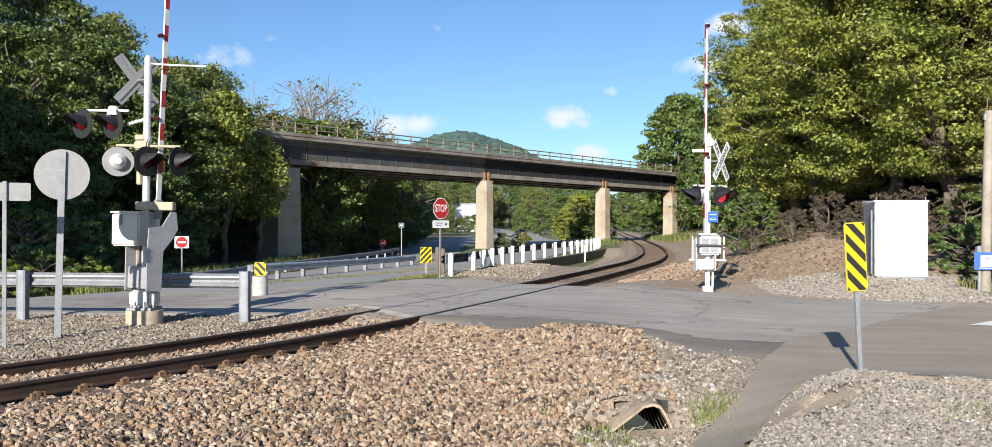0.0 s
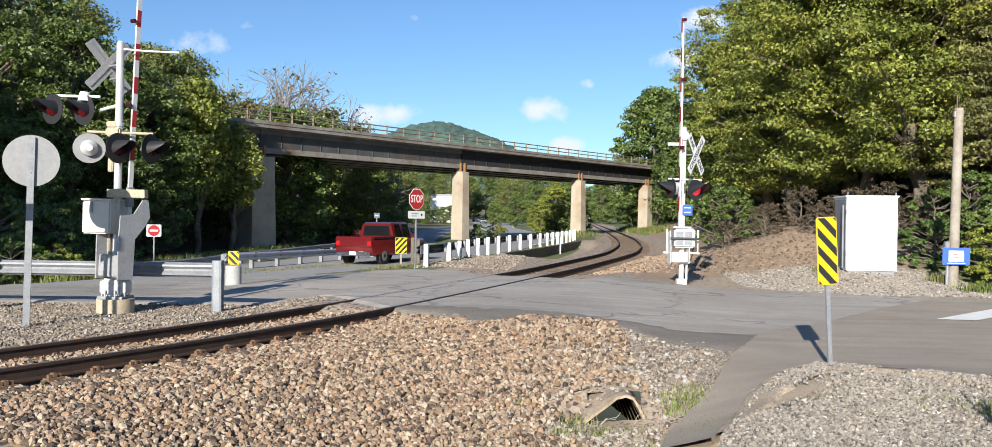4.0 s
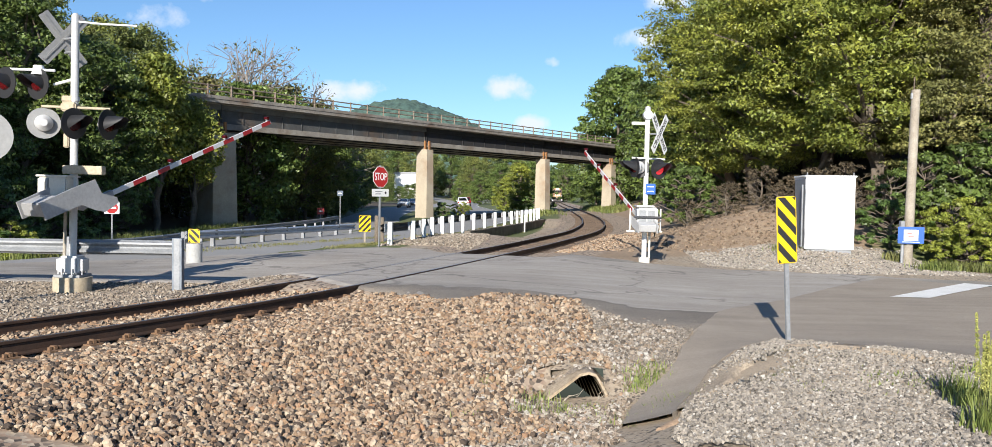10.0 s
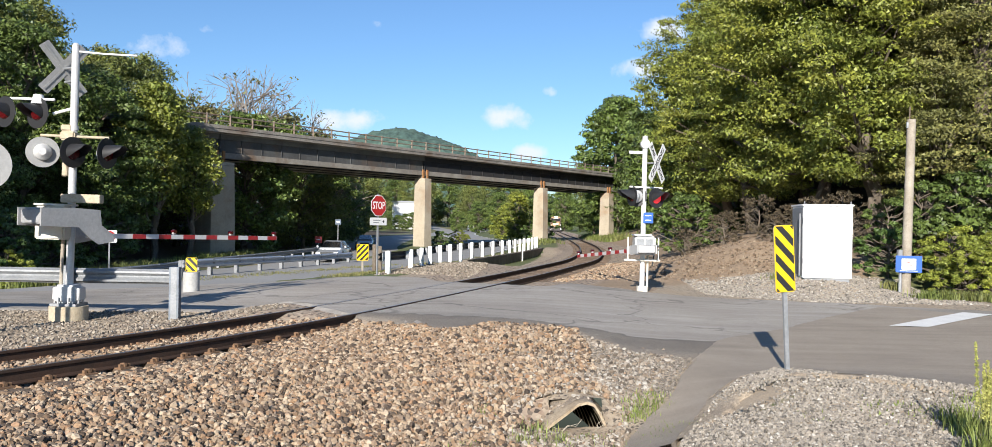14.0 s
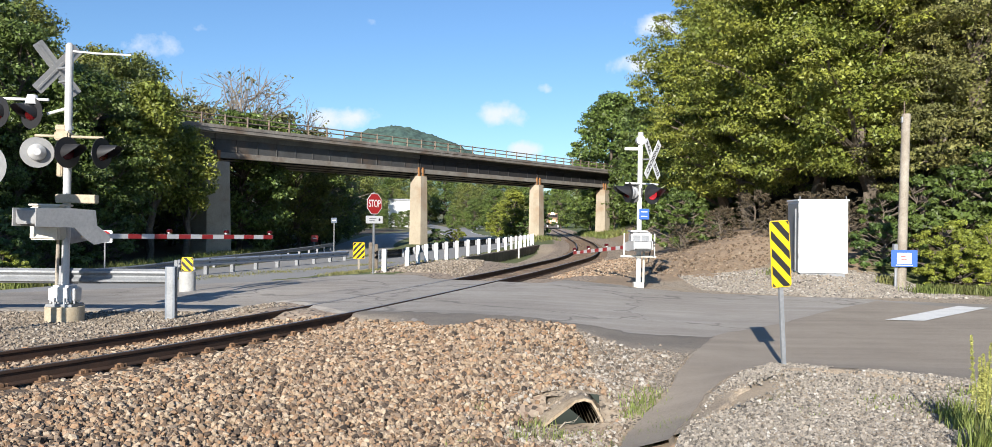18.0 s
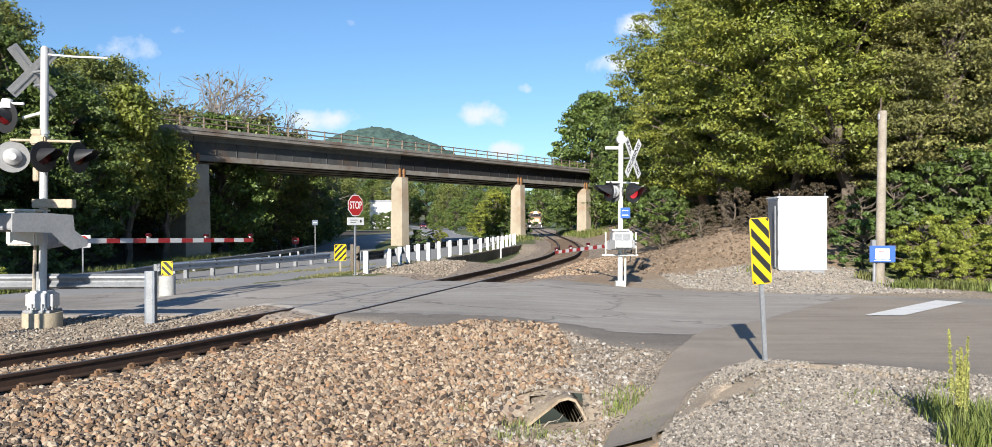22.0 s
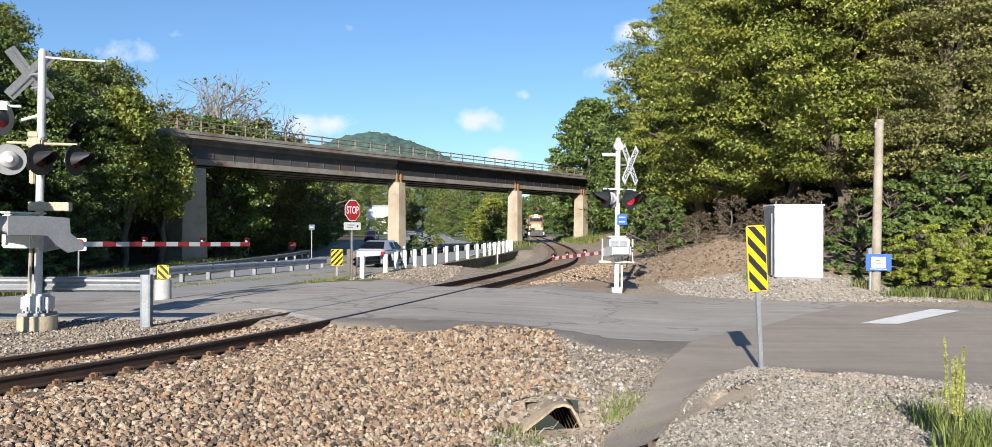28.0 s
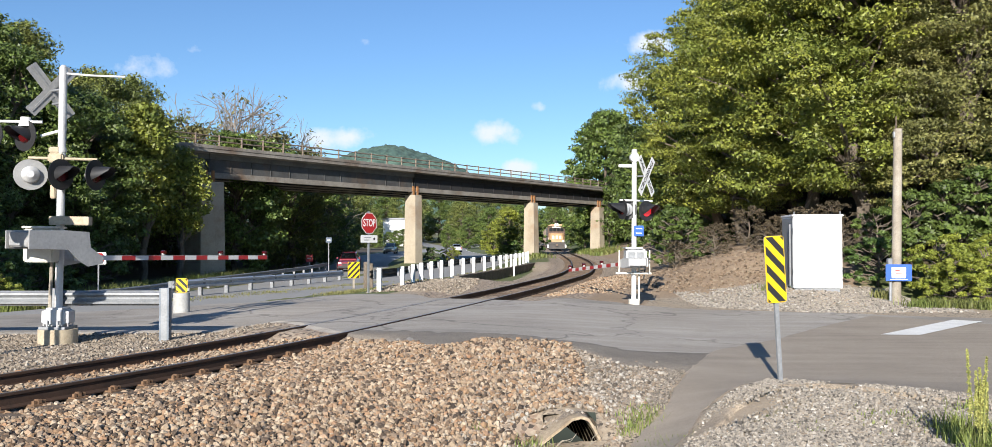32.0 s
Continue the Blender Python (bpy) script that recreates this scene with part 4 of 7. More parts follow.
LEFT = [("vine", -21.7, 59.5, 0, 1.12), ("vine", -23.0, 56.6, 80, 1.42), ("dark", -25.4, 52.6, 200, 0.88), ("dark", -27.6, 49.0, 90, 1.0), ("dark", -30.2, 46.0, 200, 0.95), ("dark", -34.5, 43.0, 10, 0.8), ("dark", -37.0, 40.0, 130, 1.0), *[("shade", -37.5 - 5.5 * k, 3.0 + 2.2 * (k % 3), 70 * k, 1.0) for k in range(5)], ("dark", -26, 42, 0, 0.52), ("dark", -30.6, 46, 60, 0.5), ("mid", -41, 52, 160, 0.9), ("dark", -38, 38, 220, 1.0), ("dark", -33, 59, 300, 0.9), ("mid", -34, 56, 80, 0.85),
        ("mid", -21.5, 72, 10, 0.9), ("maple2", -19.9, 86, 70, 0.68), ("mid", -20.5, 98, 190, 0.8), ("mid", -24, 90, 290, 1.0), ("mid", -21.5, 112, 140, 0.8), ("dark", -24, 126, 30, 0.9), ("mid", -42, 50, 0, 1.2), ("dark", -44, 42, 90, 1.1), ("dark", -30, 38, 40, 0.8),
        ("hillside", -27.5, 72, 15, 0.72), ("hillside", -33, 69, 115, 0.8), ("maple2", -24, 140, 55, 0.8), ("dark", -38, 60, 215, 1.2), ("hillside", -37, 80, 10, 0.9), ("hillside", -43, 78, 100, 0.95), ("hillside", -32.0, 84, 200, 0.74), ("dry", -30, 86, 20, 1.3), ("maple2", -50, 76, 60, 1.0), ("hillside", -35.4, 84, 70, 0.95)]
for lst in (RIGHT, LEFT):
    for k, x, y, rz, s in lst:
        stand(T[k + "_far" if y > 66 and k + "_far" in T else k], x, y, rz, s)
for k, x, y, rz, s in [("bare", -30.2, 95, 0, 1.95), ("dry", -25.9, 100, 90, 1.5), ("bare", -26.8, 103, 120, 1.9), ("dry", -22.4, 102, 30, 1.35), ("dry", -28.8, 97, 200, 1.15), ("bare", -27.5, 99, 60, 1.1), ("bush_y", -19.4, 33.4, 10, 0.5), ("bush", -20.6, 32.4, 50, 0.6), ("bush_y", -21.6, 31.2, 90, 0.55), ("bush", -20.2, 35.5, 140, 0.6), ("bush", -26.5, 36, 0, 0.8), ("bush", -23.5, 40, 90, 0.6), ("bush_y", 14.5, 26.6, 40, 0.5), ("bush_y", 15.5, 26.9, 140, 0.62), ("bush_y", 16.8, 26.5, 220, 0.6), ("bush_y", 18.2, 26.3, 20, 0.62), ("bush_y", 15.0, 28.0, 60, 0.7), ("bush_y", 17.2, 28.0, 90, 0.75), ("bush_y", 19.4, 27.4, 190, 0.8), ("bush", 13.3, 29.8, 0, 0.5),
                       ("golden", 2.3, 122, 10, 1.0), ("golden", 0.0, 129, 70, 0.7), ("bush", 4.6, 104, 70, 0.9), ("maple2", 4, 232, 0, 0.7), ("mid", -6, 215, 60, 0.6), ("maple2", -33, 195, 120, 0.65), ("mid", -30, 190, 180, 0.8), ("mid", 27, 252, 60, 0.9), ("dark", 30, 260, 60, 1.0), ("mid", -1, 255, 200, 0.9), ("maple2", -10, 275, 0, 0.9), ("mid", -12.5, 240, 60, 0.5), ("maple2", -38, 250, 60, 1.0),
                       ("mid", 8, 245, 20, 0.7), ("dark", 26, 200, 20, 0.9), ("maple2", -3, 290, 30, 1.1), ("mid", 10, 300, 90, 1.1), ("maple2", -30, 300, 30, 1.2), ("mid", 22, 300, 0, 1.1), ("mid", -45, 290, 0, 1.2), *[(("mid", "dark")[k % 2], -36 + 2.3 * k, 240 - 2 * (k % 3), 70 * k, 0.33 + 0.03 * (k % 3)) for k in range(7)], ("mid", -22.0, 236, 20, 0.5), *[(("mid", "maple2", "dark")[k % 3], -70 + 6.2 * k, 335 + 18 * math.sin(k * 2.3), 40 * k, 1.15 + 0.25 * math.sin(k * 1.7)) for k in range(19)], ("bush_y", -4.5, 92, 0, 0.5), ("bush", -6.2, 86, 80, 0.45)]:
    stand(T[k + "_far" if y > 66 and k + "_far" in T else k], x, y, rz, s)
rs = np.random.RandomState(77)
for i in range(7):
    x, y = 19.0 + 8.0 * rs.rand(), 32.5 + 4.0 * rs.rand()
    stand(T["under"], x, y, 360 * rs.rand(), 0.7 + 0.5 * rs.rand())
for x, y, s in ((9.9, 38.2, 0.5), (11.6, 34.6, 0.45), (12.4, 34.2, 0.55), (13.4, 32.8, 0.45), (10.6, 33.4, 0.4), (9.2, 35.6, 0.45), (8.2, 38.4, 0.4), (10.8, 36.2, 0.6), (13.9, 35.0, 0.6)):
    stand(T["brush"], x, y, 70 * x, s)
for x, y, s in ((15.4, 31.4, 0.8), (16.6, 31.0, 0.9), (17.8, 31.0, 1.0), (19.2, 30.6, 1.0), (20.6, 30.4, 1.0), (14.4, 31.8, 0.6), (22.0, 30.2, 1.0), (9.0, 41.5, 0.8), (9.4, 44.5, 0.9)):
    stand(T["under"], x, y, 50 * y, s)
for i in range(12):
    stand(T["under"], -21.5 - 2.5 * rs.rand(), 34 + 1.3 * i + 2 * rs.rand(), 360 * rs.rand(), 0.8 + 0.5 * rs.rand())
for k in T.values():
    for o in (*k.children_recursive, k):
        bpy.data.objects.remove(o)

# far wooded hill, with the haze of distance in its colour
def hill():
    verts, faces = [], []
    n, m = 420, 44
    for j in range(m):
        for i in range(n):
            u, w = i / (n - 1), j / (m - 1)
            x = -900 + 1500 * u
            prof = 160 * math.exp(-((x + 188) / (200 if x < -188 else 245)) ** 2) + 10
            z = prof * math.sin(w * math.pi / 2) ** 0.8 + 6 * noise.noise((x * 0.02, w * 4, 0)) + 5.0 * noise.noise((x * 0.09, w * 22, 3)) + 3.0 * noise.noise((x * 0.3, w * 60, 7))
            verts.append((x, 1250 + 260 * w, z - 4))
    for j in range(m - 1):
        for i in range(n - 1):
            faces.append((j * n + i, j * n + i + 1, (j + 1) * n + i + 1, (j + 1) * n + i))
    tagged(new("far_hill", mesh_from("far_hill", verts, faces, [M["far_hill"]], smooth=True)), "distant wooded hill, its blue-green tinted by painted haze", "hill", kind="structure")


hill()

# ---- writing ----
def lettering(body, size, mat, parent, m, name="lettering", width=None):
    """Raised letters of the built-in font, facing local -y, centred at m."""
    cu = bpy.data.curves.new(name, "FONT")
    cu.body, cu.size, cu.align_x, cu.align_y, cu.extrude = body, size, "CENTER", "CENTER", 0.002
    cu.offset = size * 0.012
    tmp = new("tmp", cu)
    me = bpy.data.meshes.new_from_object(tmp)
    bpy.data.objects.remove(tmp)
    bpy.data.curves.remove(cu)
    if width:
        xs = [v.co.x for v in me.vertices]
        k = width / (max(xs) - min(xs))
        for v in me.vertices:
            v.co.x *= k
    me.materials.clear()
    me.materials.append(mat)
    return shared(name, me, parent, m @ Matrix.Rotation(radians(90), 4, "X"))


def facing(x, y, z, n):
    """Pose at (x, y, z) whose local -y looks along the direction n."""
    return Matrix.Translation((x, y, z)) @ Matrix.Rotation(math.atan2(n[1], n[0]) + math.pi / 2, 4, "Z")


def octagon(r):
    return [(r * math.cos(a), r * math.sin(a)) for a in (math.pi / 8 + k * math.pi / 4 for k in range(8))]


def disc_points(r, n=28):
    return [(r * math.cos(2 * math.pi * k / n), r * math.sin(2 * math.pi * k / n)) for k in range(n)]


def rounded(w, h, r=0.03, n=4):
    pts = []
    for cx, cz, a0 in ((w / 2 - r, h / 2 - r, 0), (-w / 2 + r, h / 2 - r, 90), (-w / 2 + r, -h / 2 + r, 180), (w / 2 - r, -h / 2 + r, 270)):
        for k in range(n + 1):
            a = radians(a0 + 90 * k / n)
            pts.append((cx + r * math.cos(a), cz + r * math.sin(a)))
    return pts


def shift_pts(pts, dz):
    return [(x, z + dz) for x, z in pts]


def striped_panel(w, h, z0, slope, parent, bands=5):
    """A yellow hazard plate with black diagonal stripes clipped to its outline; slope +1: stripes fall to the right."""
    plate = part("panel", prism(shift_pts(rounded(w, h, 0.04), z0 + h / 2), -0.006, 0.006), M["yellow"], parent, "yellow plate with black diagonal stripes")
    pitch = h * 1.05 / bands
    own = bmesh.new()
    lw, lh = w / 2 - 0.012, h / 2 - 0.012

    def clip(poly, sign, lim):
        out = []
        for i in range(len(poly)):
            (x0, y0), (x1, y1) = poly[i - 1], poly[i]
            in0, in1 = sign * y0 <= lim, sign * y1 <= lim
            if in0 != in1:
                k = (sign * lim - y0) / (y1 - y0)
                out.append((x0 + k * (x1 - x0), sign * lim))
            if in1:
                out.append((x1, y1))
        return out

    for k in range(-4, bands + 4):
        c = (k - bands / 2 + 0.25) * pitch
        poly = [(-lw, c + slope * lw * 1.05), (lw, c - slope * lw * 1.05), (lw, c - slope * lw * 1.05 + pitch * 0.5), (-lw, c + slope * lw * 1.05 + pitch * 0.5)]
        poly = clip(clip(poly, 1, lh), -1, lh)
        if len(poly) < 3 or max(z for _, z in poly) - min(z for _, z in poly) < 0.01:
            continue
        prism(shift_pts(poly, z0 + h / 2), -0.0095, -0.0065, own)
    part("stripe", own, M["black"], plate)
    return plate


# ---- signs ----
def stop_sign():
    t = thing("stop_sign", "red octagonal stop sign on a steel post at the road junction", "sign", m=facing(-4.24, 29.5, gz(-4.24, 29.5), (0.80, -0.60)))
    b = -gz(-4.24, 29.5)
    part("post", box(-0.03, 0.03, 0.008, 0.05, -0.3, 2.72 + b), M["galv"], t)
    plate = part("plate", prism(shift_pts(octagon(0.385), 2.31 + b), -0.004, 0.004), M["white"], t, "white border of the red plate")
    part("face", prism(shift_pts(octagon(0.362), 2.31 + b), -0.0075, -0.0045), M["red"], plate)
    lettering("STOP", 0.36, M["white"], plate, Matrix.Translation((0, -0.010, 2.31 + b)), width=0.57)
    sub = part("sub_plate", prism(shift_pts(rounded(0.80, 0.26, 0.03), 1.77 + b), -0.004, 0.004), M["white"], t, "small white plate with unreadable dark writing")
    for k, (w, z) in enumerate(((0.34, 0.04), (0.26, -0.04))):
        part("writing_bar", box(-0.25, -0.25 + w, -0.0075, -0.0045, 1.77 + b + z - 0.015, 1.77 + b + z + 0.015), M["grey"], sub)
    part("dot", prism(shift_pts(disc_points(0.045, 12), 1.77 + b), -0.0078, -0.0045, m=Matrix.Translation((0.24, 0, 0))), M["black"], sub)


stop_sign()


def hazard_marker():
    g = gz(3.96, 11.8)
    t = thing("hazard_marker", "yellow and black striped hazard marker on a steel post in gravel", "sign", m=facing(3.96, 11.8, g, (0.28, -0.96)) @ pose(0, 0, 0, 0, -3.2, 0))
    part("post", box(-0.03, 0.03, 0.008, 0.045, -0.3, 2.0), M["galv"], t, "galvanised steel channel post")
    z0 = 0.86 - g - 0.0
    p = striped_panel(0.305, 0.914, z0, 1, t, 4)
    part("backing", prism(shift_pts(rounded(0.31, 0.92, 0.04), z0 + 0.457), 0.0065, 0.012), M["alu"], p)


hazard_marker()


def round_sign():
    g = gz(-9.08, 14.8)
    t = thing("round_sign", "back of a round aluminium warning sign on a square post", "sign", m=facing(-9.08, 14.8, g, (0.42, -0.9)) @ pose(0, 0, 0, 0, 1.3, 0))
    part("post", box(-0.055, 0.055, -0.05, 0.0, -0.3, 3.05 - g), M["galv"], t)
    part("plate", prism(shift_pts(disc_points(0.457, 40), 2.63 - g), 0.001, 0.006), M["alu"], t, "plain grey aluminium disc")
    for z in (2.42, 2.84):
        part("bolt", rod((0, -0.062, z - g), (0, -0.045, z - g), 0.012, seg=8), M["galv"], t)
    g2 = gz(-9.17, 13.5)
    t = thing("square_sign", "back of a small rectangular aluminium sign on a steel post", "sign", m=facing(-9.2, 13.5, g2, (0.42, -0.9)))
    part("post", box(-0.03, 0.03, -0.04, 0.0, -0.3, 2.44 - g2), M["galv"], t)
    part("plate", prism(shift_pts(rounded(0.76, 0.3, 0.03), 2.27 - g2), 0.001, 0.006), M["alu"], t)


round_sign()


def roadside_sign(x, y, zc, w, h, base, name, label, face, inner, n=(0.1, -1)):
    t = thing(name, label, "sign", m=facing(x, y, base, n))
    part("post", box(-0.03, 0.03, 0.006, 0.05, -0.3, zc - base + h / 2), M["galv"], t)
    p = part("plate", prism(shift_pts(rounded(w, h, 0.04), zc - base), -0.004, 0.004), M[face], t)
    if inner == "disc":
        part("disc", prism(shift_pts(disc_points(w * 0.4, 24), zc - base), -0.0075, -0.0045), M["red"], p)
        part("bar", box(-w * 0.28, w * 0.28, -0.011, -0.008, zc - base - 0.045, zc - base + 0.045), M["white"], p)
    elif inner == "bars":
        part("writing_bar", box(-w * 0.3, w * 0.3, -0.0075, -0.0045, zc - base - h * 0.1, zc - base + h * 0.1), M["white"], p)
    return t


M["post_steel2"] = material("blue_grey_sign", (0.08, 0.11, 0.16), 0.5, grain=0.1)
roadside_sign(-17.9, 39.1, 0.92, 0.64, 0.56, gz(-17.9, 39.1), "prohibition_sign", "white square sign with a red disc beside the guardrail", "white", "disc", (0.4, -0.9))
roadside_sign(-14.3, 75.0, 1.75, 0.5, 0.45, gz(-14.3, 75), "route_sign", "small blue-grey roadside sign on a thin post", "post_steel2", "bars")
roadside_sign(-16.2, 76.0, 0.15, 0.6, 0.6, gz(-16.2, 76), "red_marker", "small round red marker at the end of the guardrail", "red", "disc")


# ---- guardrails ----
def w_beam(a, b, name, mat, parent, face):
    """One rolled W-profile panel from a to b (upper edge), bulging to the side given by face."""
    a, b = Vector(a), Vector(b)
    d = (b - a).normalized()
    side = Vector((d.y, -d.x, 0)) * face
    prof = [(0.0, 0.0), (0.03, -0.03), (0.08, -0.045), (0.085, -0.085), (0.02, -0.14), (0.02, -0.17), (0.085, -0.225), (0.08, -0.265), (0.03, -0.28), (0.0, -0.31)]
    bm = bmesh.new()
    rows = []
    for layer in (0.0, -0.005):
        for p in (a - d * 0.12, b + d * 0.12):
            rows.append([bm.verts.new(p + side * (o + layer) + Vector((0, 0, z))) for o, z in prof])
    n = len(prof)
    for r0, r1 in ((0, 1), (3, 2)):
        for j in range(n - 1):
            bm.faces.new((rows[r0][j], rows[r0][j + 1], rows[r1][j + 1], rows[r1][j]))
    for j in (0, n - 1):
        bm.faces.new((rows[0][j], rows[1][j], rows[3][j], rows[2][j]))
    bmesh.ops.recalc_face_normals(bm, faces=bm.faces)
    return part(name, bm, M[mat], parent, smooth=True)


def along(points, step):
    p = np.array(points, float)
    d = np.concatenate([[0], np.cumsum(np.linalg.norm(np.diff(p, axis=0), axis=1))])
    n = max(1, round(d[-1] / step))
    t = np.linspace(0, d[-1], n + 1)
    return [Vector([hermite(d, p[:, k], x) for k in range(p.shape[1])]) for x in t]


def guardrail(label, points, face, post_mat, step=1.9, post_w=0.14, post_up=0.05, post_gap=0.05, post_drop=0.9, beam_mat="galv", post_side=None):
    """A W-beam along points (x, y, top of the beam) with its posts behind or before it."""
    t = thing("guardrail", label, "guardrail", "guardrails")
    pts = along(points, step)
    post_side = -face if post_side is None else post_side
    for a, b in zip(pts, pts[1:]):
        w_beam(a, b, "beam", beam_mat, t, face)
    me = None
    for i, p in enumerate(pts):
        q = pts[min(i + 1, len(pts) - 1)] - pts[max(i - 1, 0)]
        d = Vector((q.x, q.y, 0)).normalized()
        side = Vector((d.y, -d.x, 0))
        c = p + side * post_side * (0.09 + post_gap)
        m = Matrix.Translation(c) @ Matrix.Rotation(math.atan2(d.y, d.x), 4, "Z")
        if me is None:
            ob = part("post", box(-post_w / 2, post_w / 2, -0.08, 0.08, -post_drop, post_up, 0.012), M[post_mat], t)
            me = ob.data
            ob.matrix_basis = m
            bl = part("block", box(-0.07, 0.07, -0.09, 0.0, -0.29, 0.0), M["galv"], t)
            bme = bl.data
        else:
            shared("post", me, t, m)
            bl = shared("block", bme, t, m)
        bl.matrix_basis = Matrix.Translation(p + side * post_side * 0.045) @ Matrix.Rotation(math.atan2(d.y, d.x), 4, "Z")
    return t


# lighter copy of galv: the sky's gleam on this beam is put into its colour
M["galv_lit"] = material("lit_galvanised_beam", (0.52, 0.55, 0.60), 0.42, 0.55, col2=(0.44, 0.46, 0.5), scale=3, fine=20, grain=0.1, stain=0.2)
# between the carriageways, beside the side road
guardrail("long galvanised W-beam guardrail between the carriageways", [(-11.9, 32.2, 0.22), (-10.9, 36.0, 0.18), (-9.6, 41.0, 0.13), (-8.2, 46.8, 0.09)], 1, "galv", post_drop=0.75, post_up=-0.02, beam_mat="galv_lit")
# far side of the highway, below the trees
guardrail("distant galvanised guardrail below the wooded slope", [(-34.0, 25.5, -0.40), (-24.5, 30.0, -0.42), (-19.0, 34.0, -0.44), (-17.4, 38.0, -0.45), (-16.9, 48.0, -0.45), (-16.2, 60.0, -0.45), (-15.5, 72.0, -0.40), (-15.4, 80.0, -0.33)], 1, "galv", step=2.9, post_drop=0.8, post_up=-0.02)
# beside the track, seen from behind its white posts, with a darker beam
guardrail("guardrail with white-painted posts curving along the track", [(-4.2, 30.2, 0.68), (-3.75, 31.7, 0.68), (-3.3, 36.5, 0.70), (-2.5, 42.0, 0.70), (-1.5, 46.5, 0.72), (-0.1, 52.0, 0.72), (1.15, 59.0, 0.72), (2.25, 66.0, 0.74), (2.6, 69.0, 0.74)], -1, "white", step=2.25, post_w=0.14, post_gap=0.15, post_up=0.06, post_drop=1.0, beam_mat="steel_dark")


M["post_steel"] = material("blue_grey_steel", (0.19, 0.215, 0.25), 0.55, 0.3, col2=(0.14, 0.16, 0.19), scale=4, fine=25, grain=0.15)


def near_rail():
    t = thing("guardrail", "short galvanised guardrail beside the crossing signal", "guardrail", "guardrails")
    for x0, x1 in ((-14.2, -11.5), (-11.5, -8.86), (-8.86, -6.7)):
        w_beam((x0, 17.66, 0.70), (x1, 17.62, 0.70), "beam", "galv", t, 1)
    for x in (-14.1, -11.5, -8.86, -6.64):
        y = 17.42
        p = part("post", box(x - 0.10, x + 0.10, y - 0.02, y + 0.14, gz(x, y) - 0.3, 0.76, 0.006), M["post_steel"], t, "blue-grey steel I-section post")
        part("web", box(x - 0.06, x + 0.06, y - 0.024, y - 0.0205, gz(x, y) - 0.2, 0.755), M["galv"], p)


near_rail()


def barrel(x, y):
    g = gz(x, y) + 0.03
    t = thing("concrete_bollard", "grey concrete cylinder with a striped hazard plate on top", "bollard", m=facing(x, y, g, (0.2, -0.97)))
    bm = rod((0, 0, -0.1), (0, 0, 0.56), 0.225, seg=28)
    part("cylinder", bm, M["concrete_grey"], t)
    part("end_terminal", box(-0.06, 0.06, 0.26, 0.40, 0.2, 0.9), M["galv"], t)
    striped_panel(0.31, 0.40, 0.57, 1, t, 2)


M["concrete_grey"] = material("grey_concrete", (0.42, 0.42, 0.41), 0.9, col2=(0.36, 0.36, 0.35), scale=3, fine=20, grain=0.12, stain=0.2, bump=0.2)
barrel(-8.74, 24.2)
mk = thing("hazard_marker", "yellow striped hazard plate at the guardrail end", "sign", m=facing(-6.05, 37.46, -0.10, (0.35, -0.94)))
part("post", box(-0.04, 0.04, 0.008, 0.06, -0.5, 0.75), M["pole_wood"], mk)
striped_panel(0.52, 0.71, 0.17, -1, mk, 3)
for k, dx in enumerate((0.55, 0.85)):
    tagged(part("wooden_post", box(-6.05 + dx * 0.84, -5.9 + dx * 0.84, 37.2, 37.36, -0.7, 0.79 - 0.07 * k, 0.015), M["bark"]), "dark weathered wooden guardrail end post", "post", "end posts")

# ---- low retaining wall beside the track ----
def retaining_wall():
    t = thing("retaining_wall", "low dark concrete retaining wall beside the track bed", "wall")
    pts = along([(-1.75, 41.5), (-0.3, 48.0), (1.5, 57.0), (3.1, 66.0)], 2.4)
    for a, b in zip(pts, pts[1:]):
        d = (b - a).normalized()
        n = Vector((d.y, -d.x)) * 0.14
        bm = bmesh.new()
        vs = []
        for z in (-1.1, 0.0):
            for p, s in ((a, -1), (b - d * 0.02, -1), (b - d * 0.02, 1), (a, 1)):
                vs.append(bm.verts.new((p.x + n.x * s, p.y + n.y * s, z)))
        for q in ((0, 3, 2, 1), (4, 5, 6, 7), (0, 1, 5, 4), (1, 2, 6, 5), (2, 3, 7, 6), (3, 0, 4, 7)):
            bm.faces.new([vs[i] for i in q])
        bmesh.ops.bevel(bm, geom=list(bm.edges), offset=0.02, segments=1, affect="EDGES")
        part("panel", bm, M["wall_dark"], t)
    tagged(part("marker_post", box(1.32, 1.40, 55.0, 55.08, -0.6, 0.5), M["white"]), "thin white marker post at the wall", "post")


M["wall_dark"] = material("weathered_wall", (0.20, 0.17, 0.14), 0.95, col2=(0.13, 0.11, 0.09), scale=1.5, fine=14, grain=0.25, stain=0.4, bump=0.4)
retaining_wall()

